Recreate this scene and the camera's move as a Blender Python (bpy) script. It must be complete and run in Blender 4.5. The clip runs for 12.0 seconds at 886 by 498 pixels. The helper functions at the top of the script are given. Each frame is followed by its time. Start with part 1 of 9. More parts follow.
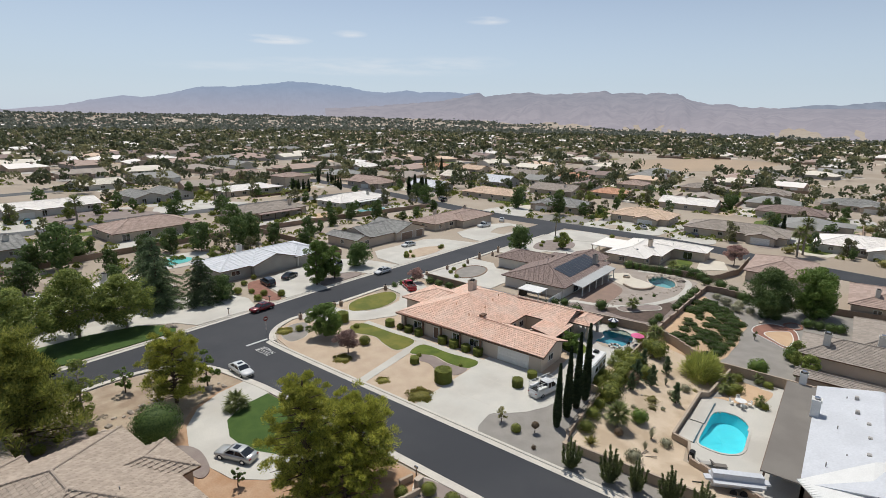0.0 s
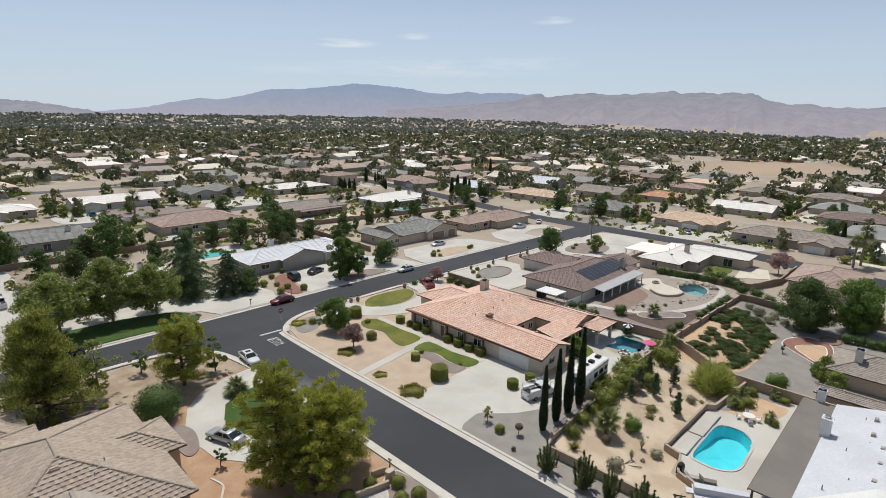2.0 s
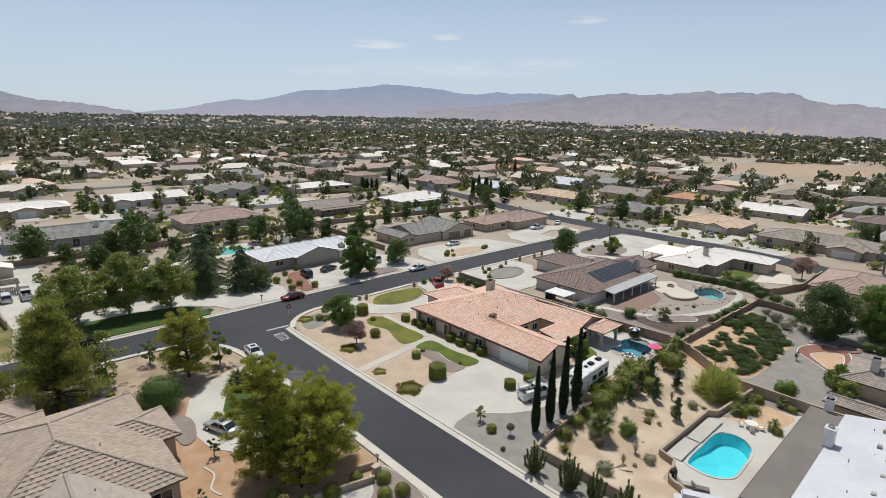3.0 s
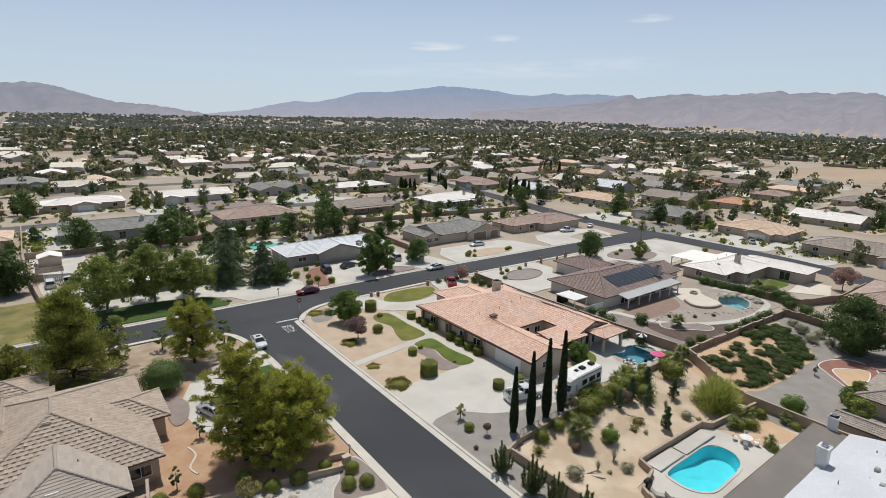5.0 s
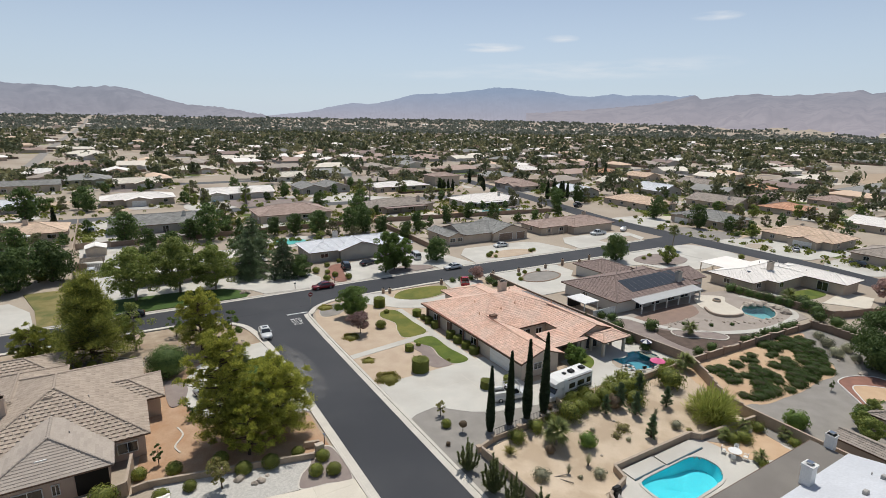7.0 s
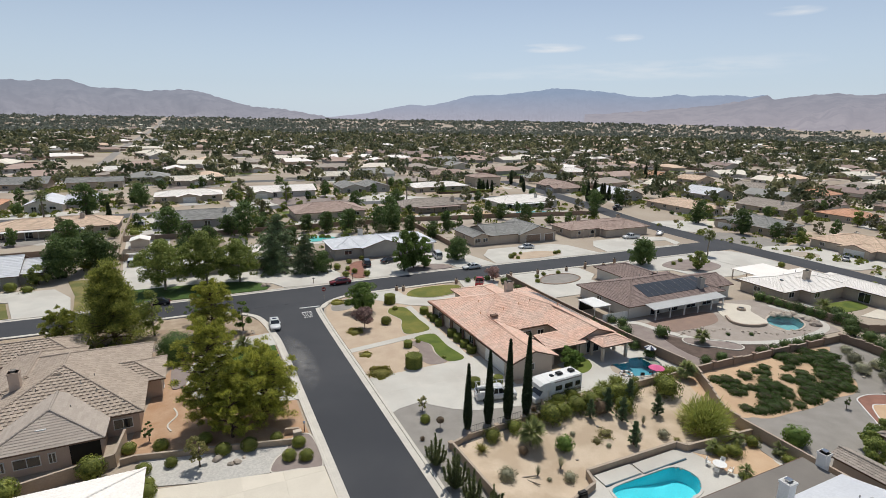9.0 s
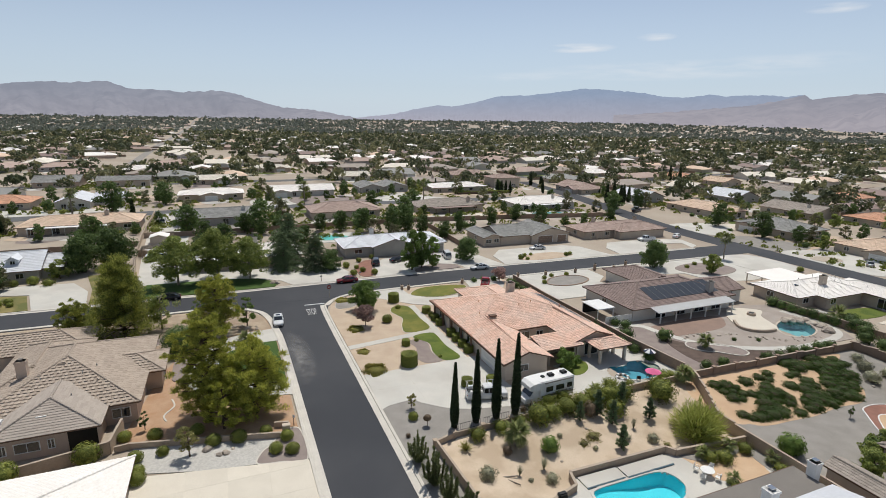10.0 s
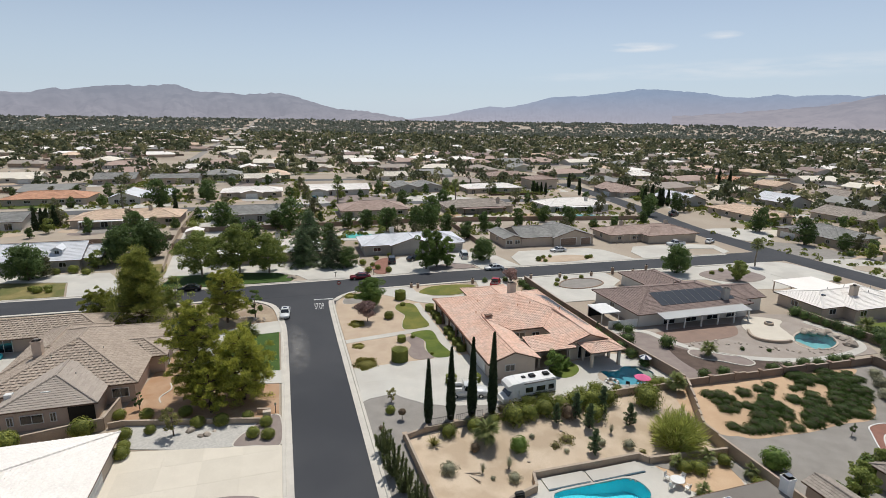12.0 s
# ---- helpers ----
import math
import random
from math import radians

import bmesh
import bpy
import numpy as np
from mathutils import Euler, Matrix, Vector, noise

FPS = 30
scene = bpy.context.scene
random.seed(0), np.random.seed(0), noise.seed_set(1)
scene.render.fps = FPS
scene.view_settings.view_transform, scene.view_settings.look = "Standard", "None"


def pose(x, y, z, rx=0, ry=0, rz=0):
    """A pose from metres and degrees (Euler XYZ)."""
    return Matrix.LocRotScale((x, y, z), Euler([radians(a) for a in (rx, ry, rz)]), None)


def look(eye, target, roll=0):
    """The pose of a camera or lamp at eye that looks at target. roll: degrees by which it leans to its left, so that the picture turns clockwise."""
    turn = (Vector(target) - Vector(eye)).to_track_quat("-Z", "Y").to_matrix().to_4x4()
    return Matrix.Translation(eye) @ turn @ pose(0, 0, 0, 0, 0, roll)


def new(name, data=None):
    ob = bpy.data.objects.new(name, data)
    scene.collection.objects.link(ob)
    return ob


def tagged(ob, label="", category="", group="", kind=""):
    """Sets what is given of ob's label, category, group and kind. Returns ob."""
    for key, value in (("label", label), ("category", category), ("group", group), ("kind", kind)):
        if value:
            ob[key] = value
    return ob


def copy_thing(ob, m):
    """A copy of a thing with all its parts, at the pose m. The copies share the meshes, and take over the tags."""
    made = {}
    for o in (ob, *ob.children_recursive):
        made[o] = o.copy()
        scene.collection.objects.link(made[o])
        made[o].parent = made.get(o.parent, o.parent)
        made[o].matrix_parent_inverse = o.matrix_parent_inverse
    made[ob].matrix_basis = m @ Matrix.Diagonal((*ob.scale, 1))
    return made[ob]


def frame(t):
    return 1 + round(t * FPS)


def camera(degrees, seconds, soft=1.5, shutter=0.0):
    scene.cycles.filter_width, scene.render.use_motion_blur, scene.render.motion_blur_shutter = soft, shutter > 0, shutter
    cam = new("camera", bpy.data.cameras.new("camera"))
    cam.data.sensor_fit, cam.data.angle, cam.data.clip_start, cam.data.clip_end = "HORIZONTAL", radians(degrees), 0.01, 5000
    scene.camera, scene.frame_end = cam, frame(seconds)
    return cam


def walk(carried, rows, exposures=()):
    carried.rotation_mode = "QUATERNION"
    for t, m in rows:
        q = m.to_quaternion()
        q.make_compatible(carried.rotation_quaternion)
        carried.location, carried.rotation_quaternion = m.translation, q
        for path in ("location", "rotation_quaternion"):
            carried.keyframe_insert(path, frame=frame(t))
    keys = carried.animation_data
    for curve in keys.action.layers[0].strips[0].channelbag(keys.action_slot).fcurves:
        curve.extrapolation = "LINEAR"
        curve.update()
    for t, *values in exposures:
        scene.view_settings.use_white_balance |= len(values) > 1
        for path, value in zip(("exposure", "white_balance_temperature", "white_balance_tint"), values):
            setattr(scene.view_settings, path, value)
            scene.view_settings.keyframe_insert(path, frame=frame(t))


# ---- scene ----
cam = camera(79.7, 12.0, 0.7)
METRES, EYE, TILT, LEAN, TURN = 52.0, 37.3, -14.1, -0.9, -52.3
ROWS = [
    (0.0, 0.0, 0.0, 0.0, 0.0, 0.0, -0.0),
    (0.5, 0.0411, -0.0018, -0.0017, 1.53, 0.03, -0.37),
    (1.0, 0.0816, -0.0028, -0.0033, 3.06, 0.03, -0.75),
    (1.5, 0.1218, -0.0023, -0.0043, 4.63, 0.02, -1.13),
    (2.0, 0.1626, -0.0007, -0.0058, 6.23, 0.04, -1.49),
    (2.5, 0.2025, 0.0019, -0.0069, 7.8, 0.03, -1.89),
    (3.0, 0.2435, 0.0055, -0.0078, 9.33, 0.0, -2.25),
    (5.0, 0.405, 0.0271, -0.0071, 14.95, -0.14, -3.66),
    (5.5, 0.4459, 0.0349, -0.0065, 16.33, -0.2, -3.98),
    (6.0, 0.4861, 0.0435, -0.0056, 17.67, -0.25, -4.32),
    (6.5, 0.5271, 0.0535, -0.0048, 19.14, -0.32, -4.66),
    (7.0, 0.5677, 0.0644, -0.0033, 20.64, -0.41, -5.0),
    (9.0, 0.7277, 0.1171, 0.0047, 26.51, -0.84, -6.31),
    (9.5, 0.7677, 0.133, 0.0081, 27.92, -0.97, -6.64),
    (10.0, 0.8072, 0.1492, 0.0115, 29.32, -1.1, -6.96),
    (10.5, 0.8461, 0.167, 0.015, 30.89, -1.27, -7.28),
    (11.0, 0.8846, 0.1852, 0.019, 32.26, -1.42, -7.58),
    (11.5, 0.9233, 0.2029, 0.0225, 33.48, -1.55, -7.85),
    (12.0, 0.9613, 0.2225, 0.0268, 34.78, -1.69, -8.13),
]
walk(cam, [(t, pose(0, 0, EYE, TILT, LEAN, TURN) @ pose(METRES * x, METRES * y, METRES * z, 90 + pitch, roll, yaw)) for t, x, y, z, yaw, pitch, roll in ROWS])

# ---- world, sun, exposure ----
SUN_TO = Vector((0.55, 0.83, 2.30)).normalized()
scene.view_settings.exposure = 0.0
wd = bpy.data.worlds.new("sky")
scene.world = wd
wd.use_nodes = True
wn, wl = wd.node_tree.nodes, wd.node_tree.links
sky = wn.new("ShaderNodeTexSky")
sky.sky_type, sky.sun_disc = "NISHITA", False
sky.sun_elevation = math.asin(SUN_TO.z)
sky.sun_rotation = math.atan2(SUN_TO.x, SUN_TO.y)
sky.altitude, sky.air_density, sky.dust_density, sky.ozone_density = 900, 1.0, 0.2, 1.0
bg = wn["Background"]
bg.inputs["Strength"].default_value = 0.092
# thin high cloud streaks low in the northern and eastern sky
tc = wn.new("ShaderNodeTexCoord")
mp = wn.new("ShaderNodeMapping")
mp.inputs["Scale"].default_value = (9.0, 9.0, 60.0)
cn = wn.new("ShaderNodeTexNoise")
cn.inputs["Scale"].default_value, cn.inputs["Detail"].default_value = 1.6, 6.0
cm = wn.new("ShaderNodeMix")
cm.data_type = "RGBA"
cm.inputs["B"].default_value = (8.6, 8.8, 9.1, 1)
wl.new(tc.outputs["Generated"], mp.inputs["Vector"])
wl.new(mp.outputs["Vector"], cn.inputs["Vector"])


def wmath(op, a, b, clamp=False):
    n = wn.new("ShaderNodeMath")
    n.operation, n.use_clamp = op, clamp
    for k, v in enumerate((a, b)):
        if isinstance(v, (int, float)):
            n.inputs[k].default_value = v
        else:
            wl.new(v, n.inputs[k])
    return n.outputs["Value"]


def wdot(v):
    n = wn.new("ShaderNodeVectorMath")
    n.operation = "DOT_PRODUCT"
    n.inputs[1].default_value = v
    wl.new(tc.outputs["Generated"], n.inputs[0])
    return n.outputs["Value"]


cover = 0.0
for az, el, wide, high, thick in ((54.2, 6.9, 3.6, 0.5, 0.85), (47.2, 7.7, 1.9, 0.4, 0.65), (33.4, 9.2, 2.4, 0.45, 0.7), (45.5, 4.7, 14.0, 1.0, 0.38), (60.0, 4.2, 6.0, 0.5, 0.22), (36.0, 5.3, 6.0, 0.8, 0.25)):
    a, e = radians(az), radians(el)
    side = wdot((-math.sin(a) / radians(wide), math.cos(a) / radians(wide), 0))
    rise = wdot((-math.cos(a) * math.sin(e) / radians(high), -math.sin(a) * math.sin(e) / radians(high), math.cos(e) / radians(high)))
    near_ = wmath("SUBTRACT", 1.0, wmath("ADD", wmath("MULTIPLY", side, side), wmath("MULTIPLY", rise, rise)), True)
    front = wmath("GREATER_THAN", wdot((math.cos(a), math.sin(a), 0)), 0.2)
    cover = wmath("ADD", cover, wmath("MULTIPLY", wmath("MULTIPLY", near_, front), thick), True)
grain = wn.new("ShaderNodeMapRange")
grain.inputs["From Min"].default_value, grain.inputs["From Max"].default_value = 0.36, 0.66
wl.new(cn.outputs["Fac"], grain.inputs["Value"])
wl.new(wmath("MULTIPLY", cover, grain.outputs["Result"]), cm.inputs["Factor"])
hs = wn.new("ShaderNodeHueSaturation")
hs.inputs["Saturation"].default_value = 0.56
tn = wn.new("ShaderNodeMix")
tn.data_type, tn.blend_type = "RGBA", "MULTIPLY"
tn.inputs["Factor"].default_value = 1.0
tn.inputs["B"].default_value = (0.91, 0.985, 1.07, 1)
wl.new(sky.outputs["Color"], hs.inputs["Color"])
hz = wn.new("ShaderNodeMix")
hz.data_type = "RGBA"
hz.inputs["B"].default_value = (5.7, 6.7, 7.9, 1)
wl.new(hs.outputs["Color"], tn.inputs["A"])
wl.new(tn.outputs["Result"], hz.inputs["A"])
wl.new(wmath("MULTIPLY", wmath("SUBTRACT", 1.0, wmath("MULTIPLY", wdot((0, 0, 1)), 4.5), True), 0.8), hz.inputs["Factor"])
wl.new(hz.outputs["Result"], cm.inputs["A"])
wl.new(cm.outputs["Result"], bg.inputs["Color"])
sl = bpy.data.lights.new("sun", "SUN")
sl.energy, sl.angle, sl.color = 3.7, radians(0.53), (1.0, 0.965, 0.90)
new("sun", sl).matrix_basis = look((0, 0, 200), Vector((0, 0, 200)) - SUN_TO)


# ---- materials ----
def mat(name, c1, c2=None, rough=0.85, scale=0.5, fine=8.0, bump=0.0, metal=0.0, spec=0.3, isl=0.0, obj=0.0, c3=None, patch=0.08, wave=None):
    """A surface with large stains, fine grain, and shifts of tone from piece to piece."""
    m = bpy.data.materials.new(name)
    m.use_nodes = True
    N, L = m.node_tree.nodes, m.node_tree.links
    b = N["Principled BSDF"]
    b.inputs["Roughness"].default_value, b.inputs["Metallic"].default_value = rough, metal
    b.inputs["Specular IOR Level"].default_value = spec
    c2 = c2 or tuple(v * 0.8 for v in c1)
    geo = N.new("ShaderNodeNewGeometry")

    def tex(sc, det=3.0):
        n = N.new("ShaderNodeTexNoise")
        n.inputs["Scale"].default_value, n.inputs["Detail"].default_value = sc, det
        L.new(geo.outputs["Position"], n.inputs["Vector"])
        return n

    def mix(fac, a, bb, mode="MIX"):
        x = N.new("ShaderNodeMix")
        x.data_type, x.blend_type = "RGBA", mode
        for sock, v in (("A", a), ("B", bb)):
            if isinstance(v, tuple):
                x.inputs[sock].default_value = (*v, 1)
            else:
                L.new(v, x.inputs[sock])
        if isinstance(fac, float):
            x.inputs["Factor"].default_value = fac
        else:
            L.new(fac, x.inputs["Factor"])
        return x.outputs["Result"]

    def ramp(v, lo, hi, top=1.0):
        r = N.new("ShaderNodeMapRange")
        r.inputs["From Min"].default_value, r.inputs["From Max"].default_value, r.inputs["To Max"].default_value = lo, hi, top
        L.new(v, r.inputs["Value"])
        return r.outputs["Result"]

    big, small = tex(scale), tex(fine, 4.0)
    col = mix(ramp(big.outputs["Fac"], 0.35, 0.65), c1, c2)
    if c3:
        col = mix(ramp(tex(patch, 4.0).outputs["Fac"], 0.46, 0.62), col, c3)
    col = mix(ramp(small.outputs["Fac"], 0.3, 0.75, 0.35), col, tuple(v * 0.62 for v in c1))
    if wave:
        w = N.new("ShaderNodeTexWave")
        w.bands_direction, w.inputs["Scale"].default_value = wave[0], wave[1]
        w.inputs["Distortion"].default_value = 0.3
        L.new(geo.outputs["Position"], w.inputs["Vector"])
        col = mix(ramp(w.outputs["Fac"], wave[2], 1.0, wave[3]), col, tuple(v * 0.5 for v in c1))
    if isl or obj:
        oi = N.new("ShaderNodeObjectInfo")
        hv = N.new("ShaderNodeHueSaturation")
        v = N.new("ShaderNodeMapRange")
        amt = isl or obj
        v.inputs["To Min"].default_value, v.inputs["To Max"].default_value = 1 - amt, 1 + amt
        L.new(geo.outputs["Random Per Island"] if isl else oi.outputs["Random"], v.inputs["Value"])
        L.new(v.outputs["Result"], hv.inputs["Value"])
        L.new(col, hv.inputs["Color"])
        col = hv.outputs["Color"]
    L.new(col, b.inputs["Base Color"])
    if bump:
        bp = N.new("ShaderNodeBump")
        bp.inputs["Strength"].default_value, bp.inputs["Distance"].default_value = bump, 0.03
        L.new(small.outputs["Fac"], bp.inputs["Height"])
        L.new(bp.outputs["Normal"], b.inputs["Normal"])
    return m


def leafmat(name, dark, light, trans=0.3, tint=0.25, gain=1.75):
    """Leaves: tone shifts from leaf to leaf and tree to tree, part of the light passes through."""
    dark, light = tuple(v * gain for v in dark), tuple(v * gain for v in light)
    trans += 0.12
    m = bpy.data.materials.new(name)
    m.use_nodes = True
    N, L = m.node_tree.nodes, m.node_tree.links
    b, out = N["Principled BSDF"], N["Material Output"]
    b.inputs["Roughness"].default_value, b.inputs["Specular IOR Level"].default_value = 0.6, 0.25
    geo, oi = N.new("ShaderNodeNewGeometry"), N.new("ShaderNodeObjectInfo")
    x = N.new("ShaderNodeMix")
    x.data_type = "RGBA"
    x.inputs["A"].default_value, x.inputs["B"].default_value = (*dark, 1), (*light, 1)
    L.new(geo.outputs["Random Per Island"], x.inputs["Factor"])
    hv, r = N.new("ShaderNodeHueSaturation"), N.new("ShaderNodeMapRange")
    r.inputs["To Min"].default_value, r.inputs["To Max"].default_value = 1 - tint, 1 + tint
    L.new(oi.outputs["Random"], r.inputs["Value"])
    L.new(r.outputs["Result"], hv.inputs["Value"])
    L.new(x.outputs["Result"], hv.inputs["Color"])
    L.new(hv.outputs["Color"], b.inputs["Base Color"])
    t, ms = N.new("ShaderNodeBsdfTranslucent"), N.new("ShaderNodeMixShader")
    L.new(hv.outputs["Color"], t.inputs["Color"])
    ms.inputs["Fac"].default_value = trans
    L.new(b.outputs["BSDF"], ms.inputs[1])
    L.new(t.outputs["BSDF"], ms.inputs[2])
    L.new(ms.outputs["Shader"], out.inputs["Surface"])
    return m


def plain(name, c, rough=0.4, metal=0.0, spec=0.5, coat=0.0):
    m = mat(name, c, tuple(v * 0.92 for v in c), rough, 1.5, 20.0, 0.0, metal, spec)
    m.node_tree.nodes["Principled BSDF"].inputs["Coat Weight"].default_value = coat
    return m


SAND = mat("desert soil", (0.38, 0.315, 0.245), (0.43, 0.365, 0.29), 0.95, 0.06, 3.0, 0.5, c3=(0.34, 0.275, 0.21), patch=0.02)
TANGRAVEL = mat("tan gravel", (0.47, 0.36, 0.262), (0.53, 0.42, 0.31), 0.95, 0.4, 14.0, 0.6)
HILLSOIL = mat("pale hillside soil", (0.55, 0.435, 0.315), (0.61, 0.495, 0.37), 0.95, 0.35, 9.0, 0.7, c3=(0.46, 0.355, 0.25), patch=0.25)
ORANGESOIL = mat("orange soil", (0.58, 0.41, 0.265), (0.53, 0.36, 0.225), 0.95, 0.5, 9.0, 0.5)
REDSOIL = mat("reddish bare soil", (0.40, 0.24, 0.14), (0.47, 0.32, 0.21), 0.95, 0.5, 6.0, 0.6)
GREYGRAVEL = mat("grey gravel", (0.26, 0.24, 0.215), (0.31, 0.285, 0.255), 0.95, 0.5, 14.0, 0.6)
WHITEGRAVEL = mat("white gravel", (0.54, 0.515, 0.47), (0.42, 0.40, 0.365), 0.95, 5.0, 9.0, 1.0)
PURPLEGRAVEL = mat("mauve gravel", (0.25, 0.20, 0.18), (0.30, 0.25, 0.22), 0.95, 0.6, 14.0, 0.6)
REDBRICKPAVE = mat("red paving", (0.30, 0.15, 0.11), (0.24, 0.12, 0.09), 0.9, 0.8, 9.0, 0.3)
ASPHALT = mat("asphalt", (0.050, 0.052, 0.058), (0.060, 0.061, 0.066), 0.85, 0.12, 25.0, 0.3, c3=(0.042, 0.044, 0.05), patch=0.05)
OLDASPHALT = mat("worn asphalt", (0.10, 0.10, 0.10), (0.13, 0.13, 0.13), 0.9, 0.12, 20.0, 0.3)
CONCRETE = mat("concrete paving", (0.58, 0.55, 0.49), (0.52, 0.50, 0.45), 0.85, 0.3, 10.0, 0.2, c3=(0.48, 0.45, 0.40), patch=0.12)
CREAMCONCRETE = mat("cream concrete", (0.66, 0.60, 0.50), (0.62, 0.56, 0.465), 0.85, 0.4, 10.0, 0.2, obj=0.05)
KERBMAT = mat("kerb concrete", (0.60, 0.56, 0.49), (0.53, 0.49, 0.43), 0.9, 0.5, 6.0, 0.3)
LAWN = mat("mown lawn", (0.095, 0.135, 0.02), (0.14, 0.165, 0.028), 0.9, 0.5, 18.0, 0.8, c3=(0.075, 0.11, 0.018), patch=0.3)
OLIVELAWN = mat("olive lawn", (0.15, 0.155, 0.03), (0.20, 0.185, 0.042), 0.9, 0.4, 16.0, 0.8, c3=(0.11, 0.13, 0.024), patch=0.25)
DRYLAWN = mat("dry lawn", (0.20, 0.17, 0.06), (0.27, 0.22, 0.09), 0.9, 0.35, 14.0, 0.8, c3=(0.12, 0.13, 0.04), patch=0.2)
DARKLAWN = mat("lush lawn", (0.045, 0.088, 0.016), (0.062, 0.108, 0.02), 0.9, 0.6, 18.0, 0.8)
DRYFIELD = mat("dry grass field", (0.44, 0.33, 0.23), (0.39, 0.30, 0.215), 0.95, 0.02, 0.6, 0.3)
PAINT = mat("road paint", (0.62, 0.62, 0.60), (0.52, 0.52, 0.50), 0.8, 2.0, 12.0)
SALMON = mat("salmon roof tile", (0.68, 0.435, 0.325), (0.73, 0.50, 0.39), 0.8, 0.35, 6.0, 0.2, isl=0.12, c3=(0.69, 0.50, 0.40), patch=0.3)
BROWNTILE = mat("brown roof tile", (0.255, 0.19, 0.165), (0.235, 0.175, 0.155), 0.85, 0.4, 6.0, 0.3, isl=0.16)
TANTILE = mat("tan roof tile", (0.395, 0.32, 0.255), (0.43, 0.35, 0.28), 0.85, 0.3, 6.0, 0.3, isl=0.13)
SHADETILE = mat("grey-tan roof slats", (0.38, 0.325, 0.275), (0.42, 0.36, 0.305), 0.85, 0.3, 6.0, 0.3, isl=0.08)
WHITETILE = mat("white roof tile", (0.82, 0.77, 0.71), (0.86, 0.81, 0.75), 0.75, 0.3, 5.0, 0.15, isl=0.035)
WHITESHEET = mat("white roof coating", (0.60, 0.61, 0.635), (0.56, 0.57, 0.595), 0.6, 0.3, 4.0, 0.1, c3=(0.53, 0.54, 0.565), patch=0.15)
GREYSHEET = mat("grey rolled roofing", (0.19, 0.17, 0.15), (0.22, 0.20, 0.175), 0.9, 0.3, 20.0, 0.3)
BLUESLATE = mat("pale blue-grey roof slate", (0.63, 0.64, 0.66), (0.69, 0.70, 0.72), 0.7, 0.3, 5.0, 0.15, isl=0.05)
GREYTILE = mat("grey roof tile", (0.24, 0.235, 0.22), (0.28, 0.275, 0.255), 0.85, 0.3, 6.0, 0.3, isl=0.16)
PINKTILE = mat("dusty pink roof tile", (0.37, 0.27, 0.225), (0.41, 0.31, 0.26), 0.85, 0.3, 6.0, 0.3, isl=0.14)
ORANGETILE = mat("orange roof tile", (0.55, 0.29, 0.18), (0.60, 0.34, 0.22), 0.85, 0.3, 6.0, 0.3, isl=0.14)
TAUPETILE = mat("taupe roof tile", (0.31, 0.265, 0.225), (0.35, 0.30, 0.255), 0.85, 0.3, 6.0, 0.3, isl=0.14)
PEACHTILE = mat("peach roof tile", (0.60, 0.44, 0.32), (0.66, 0.50, 0.37), 0.85, 0.3, 6.0, 0.3, isl=0.12)
CREAMTILE = mat("cream roof tile", (0.68, 0.62, 0.52), (0.73, 0.67, 0.57), 0.85, 0.3, 6.0, 0.2, isl=0.08)
STUCCO = mat("beige stucco", (0.545, 0.46, 0.375), (0.505, 0.425, 0.345), 0.9, 0.5, 15.0, 0.3)
PINKSTUCCO = mat("pinkish stucco", (0.55, 0.435, 0.35), (0.51, 0.40, 0.32), 0.9, 0.5, 15.0, 0.3)
PALESTUCCO = mat("pale beige stucco", (0.60, 0.515, 0.43), (0.56, 0.48, 0.40), 0.9, 0.5, 15.0, 0.3)
WHITESTUCCO = mat("off-white stucco", (0.66, 0.62, 0.56), (0.60, 0.57, 0.52), 0.9, 0.5, 15.0, 0.3)
GREYSTUCCO = mat("grey stucco", (0.42, 0.40, 0.37), (0.38, 0.36, 0.33), 0.9, 0.5, 15.0, 0.3)
TANBLOCK = mat("tan block wall", (0.42, 0.33, 0.245), (0.47, 0.37, 0.28), 0.92, 0.6, 6.0, 0.4)
BROWNBLOCK = mat("brown block wall", (0.27, 0.195, 0.145), (0.32, 0.23, 0.17), 0.92, 0.6, 6.0, 0.4)
CAP = mat("wall cap", (0.44, 0.36, 0.28), (0.40, 0.32, 0.25), 0.9, 0.8, 8.0, 0.2)
WOODTRIM = mat("brown trim", (0.16, 0.10, 0.07), (0.19, 0.12, 0.085), 0.8, 1.0, 9.0)
WHITEPAINT = mat("white paint", (0.76, 0.75, 0.72), (0.70, 0.69, 0.66), 0.55, 0.8, 9.0)
IRON = plain("black iron", (0.02, 0.02, 0.02), 0.5, 0.6)
RUBBER = plain("black rubber", (0.018, 0.018, 0.018), 0.8)
CHROME = plain("bright metal", (0.62, 0.62, 0.62), 0.25, 1.0)
GLASS = plain("dark window glass", (0.018, 0.022, 0.026), 0.06, 0.0, 0.8)
SOLAR = plain("solar glass", (0.03, 0.034, 0.042), 0.3, 0.0, 0.5)
BARK = mat("bark", (0.14, 0.10, 0.07), (0.10, 0.07, 0.05), 0.95, 2.0, 14.0, 0.8)
PALEBARK = mat("pale bark", (0.30, 0.26, 0.21), (0.22, 0.18, 0.14), 0.95, 2.0, 14.0, 0.8)
ROCK = mat("boulder stone", (0.44, 0.38, 0.31), (0.36, 0.30, 0.25), 0.95, 1.0, 7.0, 0.8, obj=0.25)
BLUETILE = mat("dark blue pool tile", (0.05, 0.10, 0.13), (0.08, 0.14, 0.17), 0.4, 2.0, 12.0)
